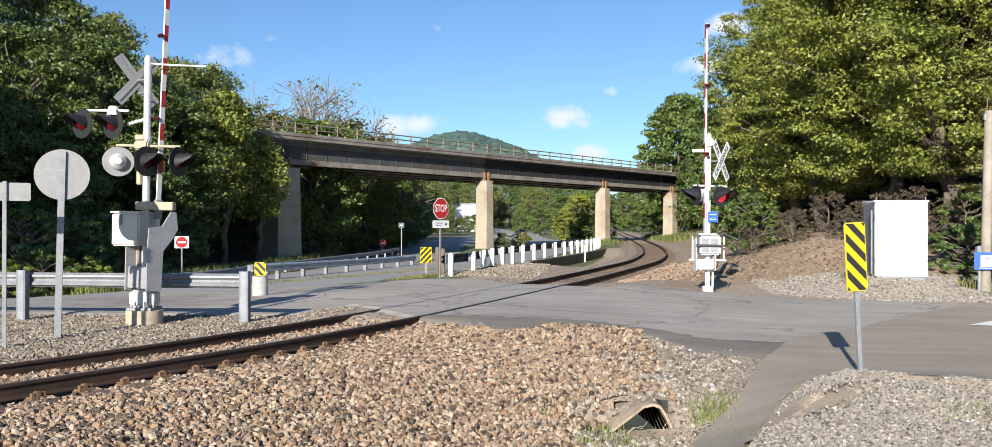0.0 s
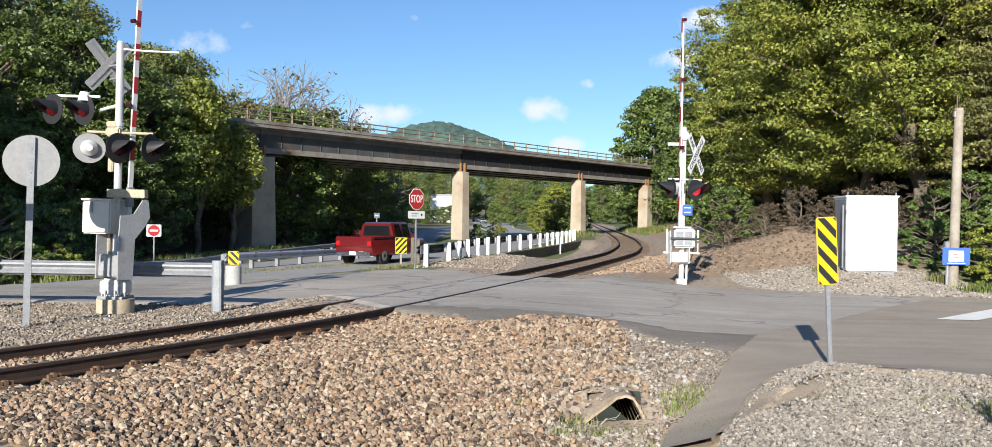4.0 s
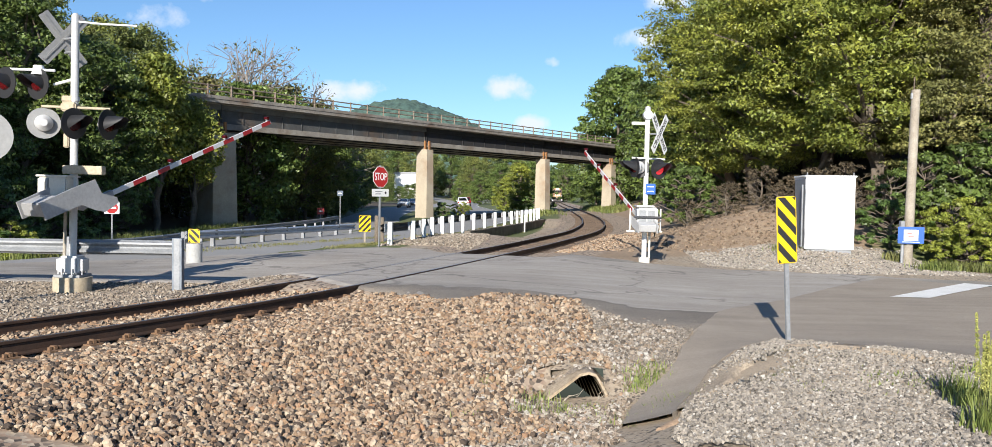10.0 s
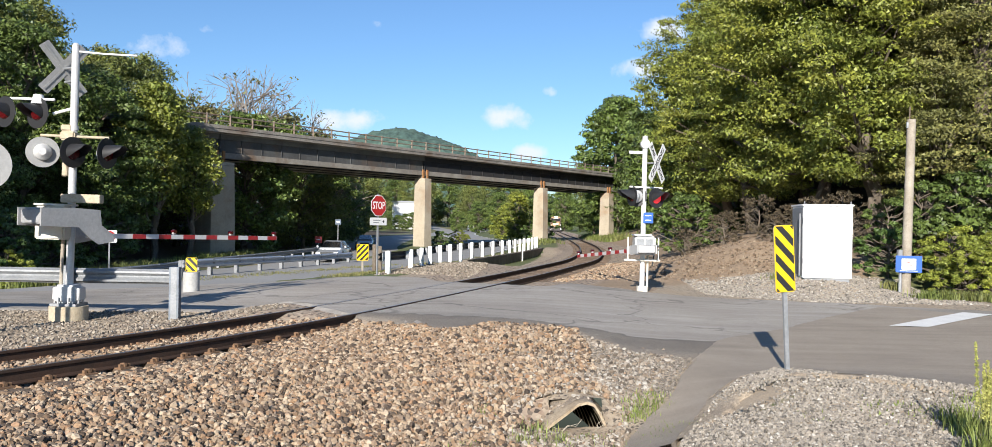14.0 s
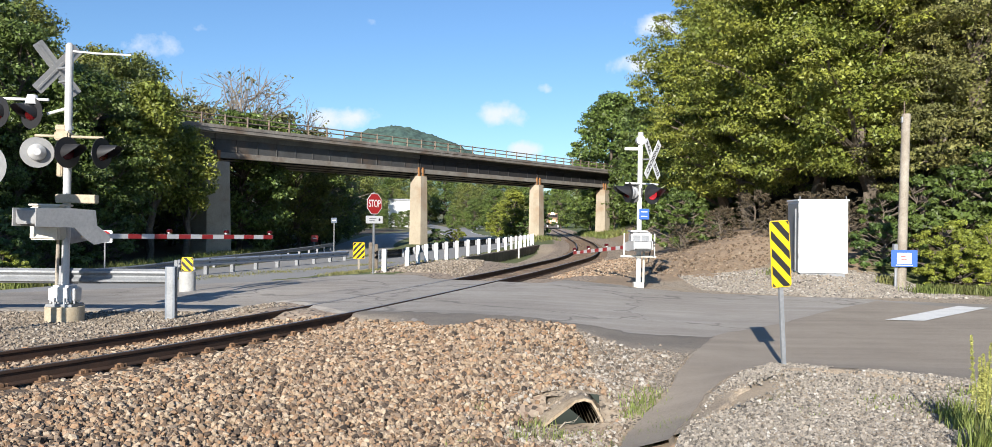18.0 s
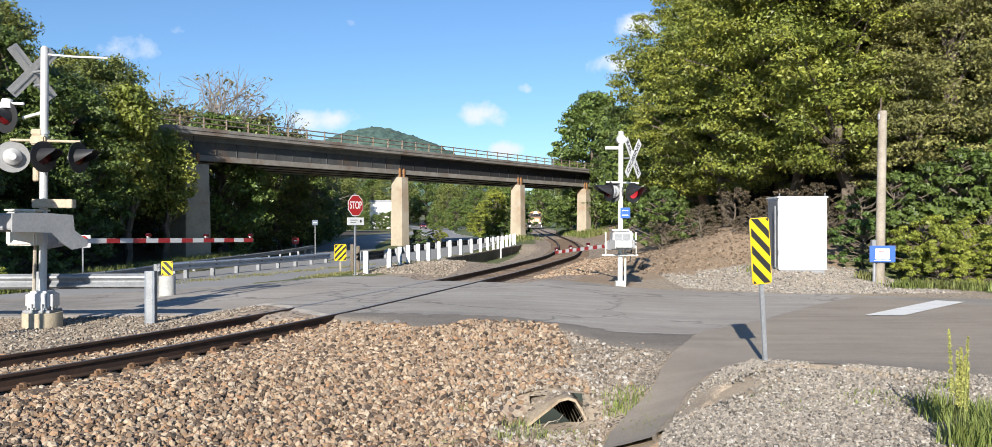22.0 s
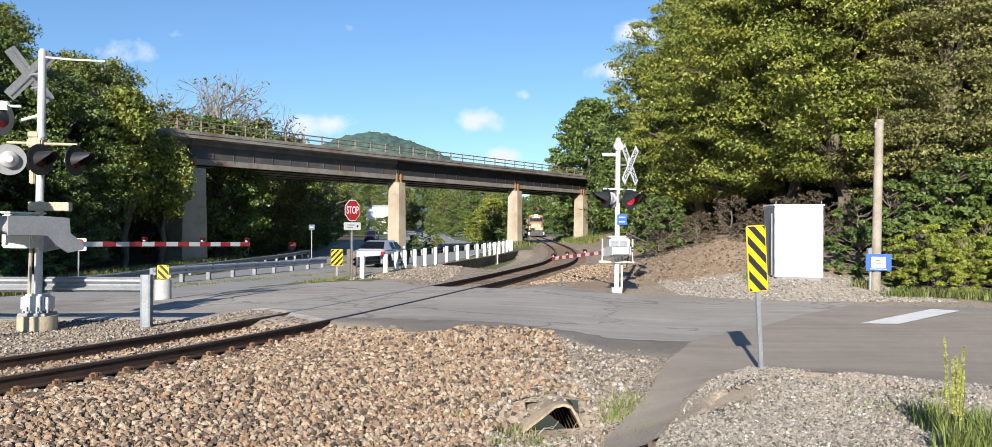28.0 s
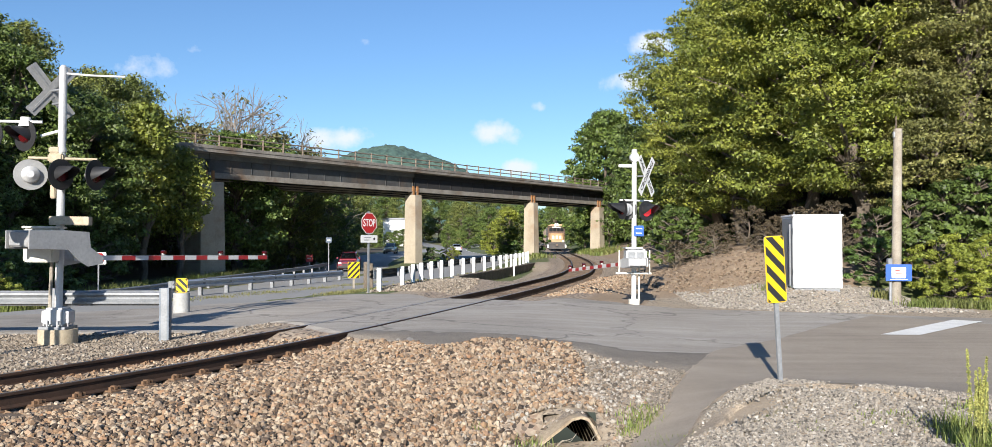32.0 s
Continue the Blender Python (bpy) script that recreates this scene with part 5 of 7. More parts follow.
# ---- equipment cabinet, pole and blue sign ----
def cabinet():
    g = 0.13
    t = thing("equipment_cabinet", "white metal signal equipment cabinet on a gravel mound", "cabinet", m=facing(10.45, 27.6, g, (-0.10, -1)))
    b = part("body", box(-0.76, 0.76, -0.02, 1.5, 0.03, 2.34, 0.012), M["cabinet_white"], t, "plain white sheet-metal body")
    part("base_frame", box(-0.70, 0.70, 0.04, 1.44, -0.35, 0.028), M["grey"], t)
    part("roof", box(-0.80, 0.80, -0.06, 1.54, 2.342, 2.40, 0.01), M["cabinet_white"], t)
    # grey sheet over the white left side: its shade as colour
    part("side_panel", box(-0.775, -0.763, 0.05, 1.42, 0.12, 2.28), M["grey"], t, "side of the white body greyed to stand for its shade")
    for x in (-0.72, 0.72):
        e = part("lifting_eye", rod((x, 0.04, 2.40), (x, 0.04, 2.50), 0.02, seg=8), M["galv"], t)
    for z in (0.5, 1.8):
        part("hinge", box(-0.79, -0.764, -0.05, -0.021, z, z + 0.16), M["grey"], t)
    door = part("door", box(-0.70, 0.70, -0.032, -0.0215, 0.06, 2.28, 0.004), M["cabinet_white"], t)
    part("handle", box(0.60, 0.64, -0.06, -0.033, 1.05, 1.25, 0.006), M["cabinet_white"], door)
    mast = part("vent_pipe", rod((-0.84, 0.1, 0.1), (-0.84, 0.1, 2.1), 0.03, seg=8), M["galv"], t)


M["cabinet_white"] = material("white_sheet_metal", (0.84, 0.85, 0.86), 0.5, grain=0.02, stain=0.06, scale=1.2)
cabinet()


def utility_pole():
    g = gz(12.63, 26.9)
    t = thing("utility_pole", "short weathered wooden pole with a lightning rod", "pole", m=Matrix.Translation((12.63, 26.9, g)) @ pose(0, 0, 0, 0, 1.2, 0))
    part("shaft", rod((0, 0, -0.4), (0, 0, 5.2 - g), 0.15, 0.13, seg=16), M["pole_wood"], t)
    part("rod", rod((-0.06, 0, 5.15 - g), (-0.06, 0, 5.6 - g), 0.018, seg=6), M["steel_rust"], t)
    part("clamp", rod((-0.12, -0.02, 4.92 - g), (-0.12, -0.02, 5.1 - g), 0.05, seg=8), M["galv"], t)
    part("conduit", rod((-0.2, -0.05, -0.2), (-0.2, -0.05, 1.35), 0.05, seg=8), M["galv"], t)
    part("meter_box", box(-0.31, -0.19, -0.12, 0.02, 0.65, 1.35, 0.01), M["grey"], t)
    m = facing(12.62, 26.68, g, (-0.2, -0.98))
    s = thing("notice_sign", "blue emergency notice sign with a white panel fixed to the pole", "sign", m=m)
    p = part("plate", prism(shift_pts(rounded(0.76, 0.52, 0.03), 0.69 - g), -0.004, 0.004), M["blue"], s)
    w = part("white_panel", prism(shift_pts(rounded(0.42, 0.34, 0.02), 0.69 - g), -0.008, -0.0045), M["white"], p)
    part("writing_bar", box(-0.11, 0.04, -0.0115, -0.0085, 0.74 - g, 0.77 - g), M["red"], w)
    part("writing_bar", box(-0.09, 0.09, -0.0115, -0.0085, 0.65 - g, 0.67 - g), M["red"], w)
    part("writing_bar", box(-0.25, 0.25, -0.0075, -0.0045, 0.47 - g, 0.49 - g), M["white"], p)


utility_pole()

# ---- culvert ----
def culvert():
    """A crushed corrugated pipe end: a pointed arch with a thick torn lip, open towards the ditch."""
    t = thing("culvert", "half-buried crushed corrugated culvert pipe end below the road", "culvert", m=Matrix.Translation((0.93, 10.42, -0.80)) @ Matrix.Rotation(radians(10), 4, "Z"))
    outline = [(-0.47, -0.06), (-0.40, 0.06), (-0.27, 0.17), (-0.12, 0.27), (0.02, 0.345), (0.12, 0.37), (0.20, 0.345), (0.29, 0.22), (0.36, 0.08), (0.42, -0.06), (0.45, -0.14)]
    n = len(outline)
    bm = bmesh.new()
    rows = []
    for i in range(34):
        y = 0.06 * i
        wave = 0.011 * math.sin(i * math.pi / 2)
        for inner in (0, 1):
            ring = []
            for k, (px, pz) in enumerate(outline):
                grow = (0.0 if inner else 0.034) + wave
                d = Vector((px, pz + 0.12)).normalized() * grow
                # the lip is torn back on the road side and droops forward on the other
                tear = (0.10 * math.sin(k * 1.9) * 0.35 - 0.16 * (1 - k / (n - 1))) if i == 0 else 0.0
                ring.append(bm.verts.new((px + d.x, y + tear, pz + d.y)))
            rows.append(ring)
    for i in range(0, len(rows) - 2, 2):
        for lay in (0, 1):
            a, b = rows[i + lay], rows[i + 2 + lay]
            for k in range(n - 1):
                bm.faces.new((a[k], a[k + 1], b[k + 1], b[k]))
    for k in range(n - 1):
        bm.faces.new((rows[0][k], rows[0][k + 1], rows[1][k + 1], rows[1][k]))
    bmesh.ops.recalc_face_normals(bm, faces=bm.faces)
    part("pipe", bm, M["culvert"], t, smooth=True)
    # near-black liner: the darkness of the deep pipe is put into its colour
    lining = bmesh.new()
    a0 = [lining.verts.new((px * 0.985, 0.05, pz * 0.97 - 0.004)) for px, pz in outline]
    b0 = [lining.verts.new((px * 0.985, 2.0, pz * 0.97 - 0.004)) for px, pz in outline]
    for k in range(n - 1):
        lining.faces.new((a0[k], b0[k], b0[k + 1], a0[k + 1]))
    lining.faces.new(b0[::-1])
    part("lining", lining, M["pipe_shade"], t, "inside of the pipe, its deep shade put into the colour")
    cover = bmesh.new()
    rings = []
    for grow, y, up in ((1.06, 0.09, 0.03), (1.12, 0.22, 0.035), (1.35, 0.45, 0.02), (1.8, 0.75, -0.03)):
        rings.append([cover.verts.new((px * grow + 0.02 * math.sin(k * 2.3 + y * 9), y, pz + up + 0.015 * math.sin(k * 1.7 + y * 5))) for k, (px, pz) in enumerate(outline)])
    for a, b in zip(rings, rings[1:]):
        for k in range(n - 1):
            cover.faces.new((a[k], b[k], b[k + 1], a[k + 1]))
    part("soil_cover", cover, M["soil"], t, "grey-brown gritty soil packed over the pipe", smooth=True)
    rs = np.random.RandomState(5)
    for k in range(7):
        own = bmesh.new()
        x = -0.5 + 0.13 * k
        limb(own, (x, -0.12 + 0.1 * rs.rand(), -0.02), (x + 0.25 * rs.normal(), -0.15 + 0.15 * rs.rand(), 0.12 + 0.1 * rs.rand()), 0.006, 0.003, rs, 0.3, 4, 3)
        tagged(part("dry_twig", own, M["pole_wood"]), "thin dry twig caught at the culvert mouth", "twig", "dry twigs").matrix_basis = t.matrix_basis


# this colour carries the unlit depth of the culvert, without any gloss
M["pipe_shade"] = material("shaded_pipe_inside", (0.006, 0.0055, 0.005), 1.0, grain=0.2)
M["pipe_shade"].node_tree.nodes["Principled BSDF"].inputs["Specular IOR Level"].default_value = 0.0
M["soil"] = material("gritty_soil", (0.34, 0.28, 0.21), 0.95, col2=(0.25, 0.20, 0.15), scale=6, fine=60, grain=0.4, bump=0.8, bump_scale=50)
M["culvert"] = material("rusty_galvanised_pipe", (0.43, 0.35, 0.25), 0.85, 0.0, col2=(0.33, 0.25, 0.165), scale=4, fine=30, grain=0.25, bump=0.3)
culvert()

# ---- road marking ----
v, f = strip([(8.05, 17.85), (9.6, 19.4), (11.32, 21.1)], [(8.82, 17.74), (10.3, 19.2), (11.78, 20.65)], 12, 0.072, 0.2, edge=False)
tagged(new("stop_line", mesh_from("stop_line", v, f, [M["line_paint"]])), "broad white stop line painted on the asphalt", "road marking", kind="structure")

# ---- crossing signals with gates ----
M["lens_red"] = material("red_lens", (0.06, 0.004, 0.005), 0.15, grain=0.1)
M["lens_lit"] = material("lit_red_lens", (0.62, 0.03, 0.04), 0.2, grain=0.0, emit=0.5)
M["cast"] = material("cast_grey_metal", (0.43, 0.43, 0.43), 0.5, 0.3, col2=(0.36, 0.36, 0.365), scale=2, fine=18, grain=0.1, stain=0.2)
M["cream"] = material("cream_enamel", (0.60, 0.57, 0.50), 0.5, grain=0.06, stain=0.12, scale=3)
M["gate_red"] = material("red_reflective_tape", (0.34, 0.022, 0.026), 0.4, grain=0.08)
M["gate_white"] = material("white_reflective_tape", (0.58, 0.58, 0.58), 0.4, grain=0.06)


def light_unit(parent, x, y, z, n, lit=False, rim="black", r=0.305, dome="silver"):
    """A flashing light: background disc, housing behind it, hood and lens, facing n."""
    m = facing(x, y, z, n)
    own = prism(disc_points(r, 32), -0.012, 0.0)
    u = part("flasher", own, M[rim], parent, "round flasher with a black hood" if rim == "black" else "flasher seen from its silver back")
    u.matrix_basis = m
    bm = rod((0, 0.0, 0), (0, 0.10, 0), 0.17, 0.16, seg=20)
    rod((0, 0.10, 0), (0, 0.19, 0), 0.16, 0.07, seg=20, bm=bm)
    part("housing", bm, M[dome], u, smooth=True)
    part("lens", rod((0, -0.05, 0), (0, -0.013, 0), 0.13, 0.15, seg=20), M["lens_lit" if lit else "lens_red"], u)
    hood = bmesh.new()
    rows = []
    for yy, k in ((-0.012, 1.0), (-0.20, 0.97), (-0.38, 0.9)):
        for rr in (0.172, 0.162):
            a0, a1 = (radians(-38), radians(218)) if yy > -0.1 else ((radians(-10), radians(190)) if yy > -0.3 else (radians(35), radians(145)))
            rows.append([hood.verts.new((rr * k * math.cos(a0 + (a1 - a0) * j / 18), yy, rr * k * math.sin(a0 + (a1 - a0) * j / 18))) for j in range(19)])
    for a, b in ((0, 2), (2, 4), (1, 3), (3, 5), (4, 5)):
        for j in range(18):
            hood.faces.new((rows[a][j], rows[a][j + 1], rows[b][j + 1], rows[b][j]))
    bmesh.ops.recalc_face_normals(hood, faces=hood.faces)
    part("hood", hood, M["black"], u, smooth=True)
    return u


def crossbuck(parent, x, y, z, n, back, text=True):
    m = facing(x, y, z, n)
    blades = []
    for ang, word in ((-50, ("RAIL", "ROAD")), (50, ("CROSSING",))):
        b = part("crossbuck_blade", prism(rounded(1.22, 0.229, 0.02), -0.006, 0.0), M["alu" if back else "white"], parent,
                 "aluminium back of a crossbuck blade" if back else "white crossbuck blade with black letters")
        b.matrix_basis = m @ Matrix.Translation((0, -0.012 if ang > 0 else 0, 0)) @ Matrix.Rotation(radians(-ang), 4, "Y")
        if back:
            part("face_sheet", prism(rounded(1.22, 0.229, 0.02), -0.0085, -0.0065), M["white"], b)
            part("stiffener", box(-0.58, 0.58, 0.001, 0.02, -0.02, 0.02), M["alu"], b)
        elif text:
            if len(word) == 1:
                lettering(word[0], 0.17, M["black"], b, Matrix.Translation((0, -0.009, 0)), width=1.0)
            else:
                lettering(word[0], 0.17, M["black"], b, Matrix.Translation((-0.36, -0.009, 0)), width=0.36)
                lettering(word[1], 0.17, M["black"], b, Matrix.Translation((0.36, -0.009, 0)), width=0.36)
        blades.append(b)
    return blades


def gate_arm(parent, length, start, casting, drop):
    """The swinging gate: arm along local +x, counterweights behind the pivot; it lies level at zero turn."""
    bm = bmesh.new()
    box(start - 0.25, length, -0.02, 0.02, drop - 0.05, drop + 0.05, bm=bm)
    arm = part("gate_arm", bm, M["gate_white"], parent, "red and white striped crossing gate arm")
    x, k = start + (0.85 if casting else 0.4), 0
    step = (length - x) / 13
    while k < 13:
        w = step * (1.0 if k < 9 else 0.96)
        part("stripe", box(x, min(length, x + w), -0.0235, 0.0235, drop - 0.049, drop + 0.049), M["gate_red" if k % 2 == 0 else "gate_white"], arm)
        x += step
        k += 1
    for fx in (0.42, 0.72, 0.985):
        lx = length * fx
        lamp = part("arm_lamp", rod((lx, -0.05, drop + 0.12), (lx, 0.05, drop + 0.12), 0.042, seg=12), M["lens_red"], arm)
        part("lamp_body", box(lx - 0.035, lx + 0.035, -0.03, 0.03, drop + 0.06, drop + 0.15, 0.01), M["silver"], lamp)
        part("bracket", box(lx - 0.015, lx + 0.015, -0.015, 0.015, drop + 0.05, drop + 0.12), M["galv"], lamp)
    if casting:
        for yy in (-0.45, 0.22):
            pts = [(start + 0.05, drop - 0.10), (start + 0.05, drop + 0.02), (0.20, 0.10), (0.16, 0.40), (-0.35, 0.42), (-1.10, 0.40), (-1.10, 0.06), (-0.30, 0.05), (-0.05, -0.16), (0.15, drop - 0.16)]
            part("counterweight_plate", prism(pts, yy, yy + 0.03), M["cast"], arm, "grey cast counterweight plate")
        part("counterweight", box(-1.06, -0.62, -0.415, 0.215, 0.10, 0.37, 0.02), M["cast"], arm)
        part("arm_shoe", box(start - 0.1, start + 0.3, -0.05, 0.05, drop - 0.07, drop + 0.07, 0.01), M["galv"], arm)
    else:
        for yy in (-0.26, 0.24):
            part("counterweight_plate", prism([(0.25, -0.10), (0.3, 0.06), (-0.15, 0.12), (-0.55, 0.10), (-0.55, -0.12), (-0.1, -0.14)], yy, yy + 0.025), M["silver"], arm)
        part("counterweight", box(-0.52, -0.25, -0.22, 0.22, -0.10, 0.09, 0.015), M["silver"], arm)
    return arm


GL, GR = gz(-8.55, 17.0), -0.06
SIG_L = thing("crossing_signal", "silver crossing signal mast with flashers, crossbuck back and gate", "crossing signal", "crossing signals", Matrix.Translation((-8.57, 17.0, GL)) @ pose(0, 0, 0, 0, 0.7, 0))
bm = rod((0, 0, -0.4), (0, 0, 0.30), 0.36, seg=30)
part("foundation", bm, M["foundation"], SIG_L, "rough tan concrete foundation")
part("mast", rod((0, 0, 0.3), (0, 0, 5.15 - GL), 0.075, seg=20), M["silver"], SIG_L, "silver-painted steel mast", smooth=False)
part("mast_cap", rod((0, 0, 5.15 - GL), (0, 0, 5.2 - GL), 0.078, 0.04, seg=20), M["silver"], SIG_L)
j = part("junction_base", box(-0.20, 0.20, -0.20, 0.20, 0.36, 0.72, 0.04), M["silver"], SIG_L, "bolted silver junction box base")
part("base_plate", box(-0.26, 0.26, -0.26, 0.26, 0.30, 0.355, 0.01), M["galv"], j)
for a in range(4):
    for b in (-1, 1):
        x, y = ((0.235, 0.1 * b), (-0.235, 0.1 * b), (0.1 * b, 0.235), (0.1 * b, -0.235))[a]
        part("bolt", rod((x, y, 0.35), (x, y, 0.48), 0.018, seg=8), M["silver"], j)
for sx in (-0.235, 0.205):
    part("cover", box(sx - 0.03, sx + 0.06, -0.14, 0.14, 0.42, 0.66, 0.01), M["silver"], j)
mech = part("mechanism_box", box(-0.55, 0.03, -0.34, 0.16, 1.30 - GL, 1.96 - GL, 0.03), M["cream"], SIG_L, "light grey gate mechanism housing")
part("lid", box(-0.57, 0.05, -0.36, 0.18, 1.962 - GL, 2.0 - GL, 0.008), M["cream"], mech)
part("hasp", box(-0.36, -0.32, -0.38, -0.342, 1.72 - GL, 1.94 - GL), M["galv"], mech)
part("mount_channel", box(-0.16, 0.62, -0.14, 0.04, 2.03 - GL, 2.2 - GL, 0.01), M["foundation"], SIG_L, "tan mounting channel")
part("conduit", rod((-0.14, -0.06, 0.7), (-0.12, -0.06, 1.5 - GL), 0.035, seg=8), M["pole_wood"], SIG_L)
part("conduit_box", box(-0.17, -0.07, -0.10, 0.06, 2.55 - GL, 2.83 - GL, 0.015), M["foundation"], SIG_L)
# lower arms and flashers
zl = 3.02 - GL
part("cross_arm", rod((-0.62, -0.06, zl + 0.33), (0.72, -0.02, zl + 0.31), 0.028, seg=10), M["foundation"], SIG_L)
part("junction_box", box(-0.22, 0.08, -0.14, 0.10, zl + 0.24, zl + 0.42, 0.03), M["foundation"], SIG_L)
light_unit(SIG_L, -0.58, -0.05, zl, (-0.45, 0.89), rim="alu")
light_unit(SIG_L, 0.06, -0.14, zl, (0.93, -0.36))
light_unit(SIG_L, 0.70, -0.06, zl, (0.98, -0.2))
zu = 3.77 - GL
part("cross_arm", rod((-1.25, -0.25, zu + 0.27), (-0.30, -0.18, zu + 0.27), 0.028, seg=10), M["white"], SIG_L)
part("junction_box", rod((-0.62, -0.19, zu + 0.18), (-0.62, -0.19, zu + 0.36), 0.13, 0.09, seg=16), M["white"], SIG_L)
part("brace", rod((-0.35, -0.14, zu + 0.0), (0.0, 0, zu + 0.14), 0.03, seg=8), M["white"], SIG_L)
part("clamp", box(-0.22, 0.0, -0.1, 0.1, zu - 0.32, zu - 0.2, 0.02), M["foundation"], SIG_L)
part("clamp", rod((0, 0, zu - 0.3), (0, 0, zu - 0.22), 0.095, seg=16), M["silver"], SIG_L)
light_unit(SIG_L, -0.62, -0.20, zu, (-0.40, -0.92))
light_unit(SIG_L, -1.22, -0.28, zu, (-0.40, -0.92))
crossbuck(SIG_L, -0.34, 0.22, 4.72 - GL, (-0.75, 0.66), True)
part("bracket", rod((0, 0, 4.72 - GL), (-0.33, 0.21, 4.72 - GL), 0.025, seg=8), M["galv"], SIG_L)
part("bracket", rod((0, 0, 4.45 - GL), (-0.30, 0.2, 4.45 - GL), 0.025, seg=8), M["galv"], SIG_L)
own = rod((0.0, 0, 5.04 - GL), (0.55, 0.0, 5.0 - GL), 0.02, seg=8)
rod((0.55, 0, 5.0 - GL), (1.22, 0.0, 4.98 - GL), 0.02, seg=8, bm=own)
part("wire_arm", own, M["white"], SIG_L, "thin white horizontal rod at the mast top")
GATE_L = gate_arm(SIG_L, 5.75, 0.45, True, -0.12)

SIG_R = thing("crossing_signal", "white crossing signal mast with readable crossbuck, flashers and gate", "crossing signal", "crossing signals", Matrix.Translation((4.148, 25.31, -0.265)) @ pose(0, 0, 0, 0, 0.5, 0) @ Matrix.Diagonal((1.115, 1.115, 1.115, 1)))
part("foundation", box(-0.13, 0.13, -0.13, 0.13, -0.1, 0.16 - GR, 0.01), M["cream"], SIG_R, "white-painted concrete footing")
part("mast", rod((0, 0, 0.2), (0, 0, 3.95 - GR), 0.065, seg=18), M["white"], SIG_R, "white-painted steel mast")
bell = part("bell", rod((0.0, -0.10, 3.9 - GR), (0.0, 0.06, 3.9 - GR), 0.12, 0.13, seg=20), M["silver"], SIG_R, "round silver warning bell")
part("bell_cap", rod((0, 0, 3.93 - GR), (0, 0, 4.12 - GR), 0.09, 0.07, seg=16), M["silver"], bell)
part("bell_arm", box(-0.42, 0.0, -0.03, 0.03, 3.64 - GR, 3.72 - GR, 0.01), M["silver"], SIG_R)
crossbuck(SIG_R, 0.28, -0.20, 3.40 - GR, (0.80, -0.60), False)
part("bracket", rod((0, 0, 3.40 - GR), (0.27, -0.19, 3.40 - GR), 0.022, seg=8), M["galv"], SIG_R)
zr = 2.52 - GR
part("cross_arm", rod((-0.42, -0.3, zr + 0.24), (0.52, 0.25, zr + 0.24), 0.025, seg=8), M["white"], SIG_R)
light_unit(SIG_R, -0.34, -0.22, zr, (-0.95, -0.32), r=0.27)
light_unit(SIG_R, 0.32, -0.02, zr - 0.03, (0.55, -0.83), lit=True, r=0.27)
light_unit(SIG_R, -0.20, -0.02, zr, (0.2, 0.97), r=0.27)
bs = part("blue_plate", prism(shift_pts(rounded(0.26, 0.28, 0.02), 1.96 - GR), -0.004, 0.004, m=Matrix.Translation((0.11, -0.09, 0))), M["blue"], SIG_R, "small blue notice plate")
for z in (2.02, 1.90):
    part("writing_bar", box(0.03, 0.19, -0.0985, -0.0945, z - GR - 0.012, z - GR + 0.012), M["white"], bs)
mr = part("mechanism_box", box(-0.24, 0.30, -0.26, 0.26, 0.98 - GR, 1.48 - GR, 0.04), M["silver"], SIG_R, "silver gate mechanism housing")
for sx in (-0.40, 0.40):
    part("frame_post", box(sx - 0.018, sx + 0.018, -0.08, -0.045, 0.82 - GR, 1.45 - GR, 0.005), M["cream"], SIG_R)
part("frame_bar", box(-0.50, 0.44, -0.16, -0.02, 0.82 - GR, 0.87 - GR, 0.01), M["cream"], SIG_R)
part("frame_bar", box(-0.36, 0.40, 0.02, 0.08, 1.05 - GR, 1.09 - GR, 0.005), M["cream"], SIG_R)
part("conduit", rod((0.14, 0.03, 0.2), (0.14, 0.03, 1.0 - GR), 0.03, seg=8), M["cream"], SIG_R)
for sx in (-0.10, 0.12):
    part("mechanism_door", box(sx - 0.095, sx + 0.095, -0.275, -0.262, 1.05 - GR, 1.40 - GR, 0.004), M["galv"], mr)
part("mechanism_lid", box(-0.27, 0.20, -0.28, 0.28, 1.482 - GR, 1.53 - GR, 0.012), M["silver"], mr)
part("crank", rod((-0.34, -0.3, 1.22 - GR), (0.38, -0.3, 1.22 - GR), 0.03, seg=10), M["steel_dark"], mr)
part("cable", rod((0.24, -0.1, 0.7 - GR), (0.33, -0.1, 1.3 - GR), 0.018, seg=6), M["black"], mr)
GATE_R = gate_arm(SIG_R, 5.85, 0.40, False, 0.0)

# ---- vehicles ----
def paint(name, col, metal=0.3, rough=0.3):
    m = material(name, col, rough, metal, grain=0.02)
    m.node_tree.nodes["Principled BSDF"].inputs["Coat Weight"].default_value = 0.6
    return m


M["glass_dark"] = material("tinted_glass", (0.015, 0.018, 0.022), 0.06, grain=0.0)
M["tyre"] = material("tyre_rubber", (0.02, 0.02, 0.02), 0.85, grain=0.2)
M["rim"] = material("alloy_rim", (0.45, 0.45, 0.46), 0.3, 0.8, grain=0.05)
M["tail"] = material("tail_lamp", (0.45, 0.01, 0.01), 0.2, grain=0.05)
M["head"] = material("head_lamp", (0.75, 0.76, 0.78), 0.15, 0.3, grain=0.02)
M["chrome"] = material("chrome", (0.6, 0.6, 0.62), 0.15, 1.0, grain=0.02)
M["plastic"] = material("dark_plastic", (0.03, 0.03, 0.032), 0.6, grain=0.1)


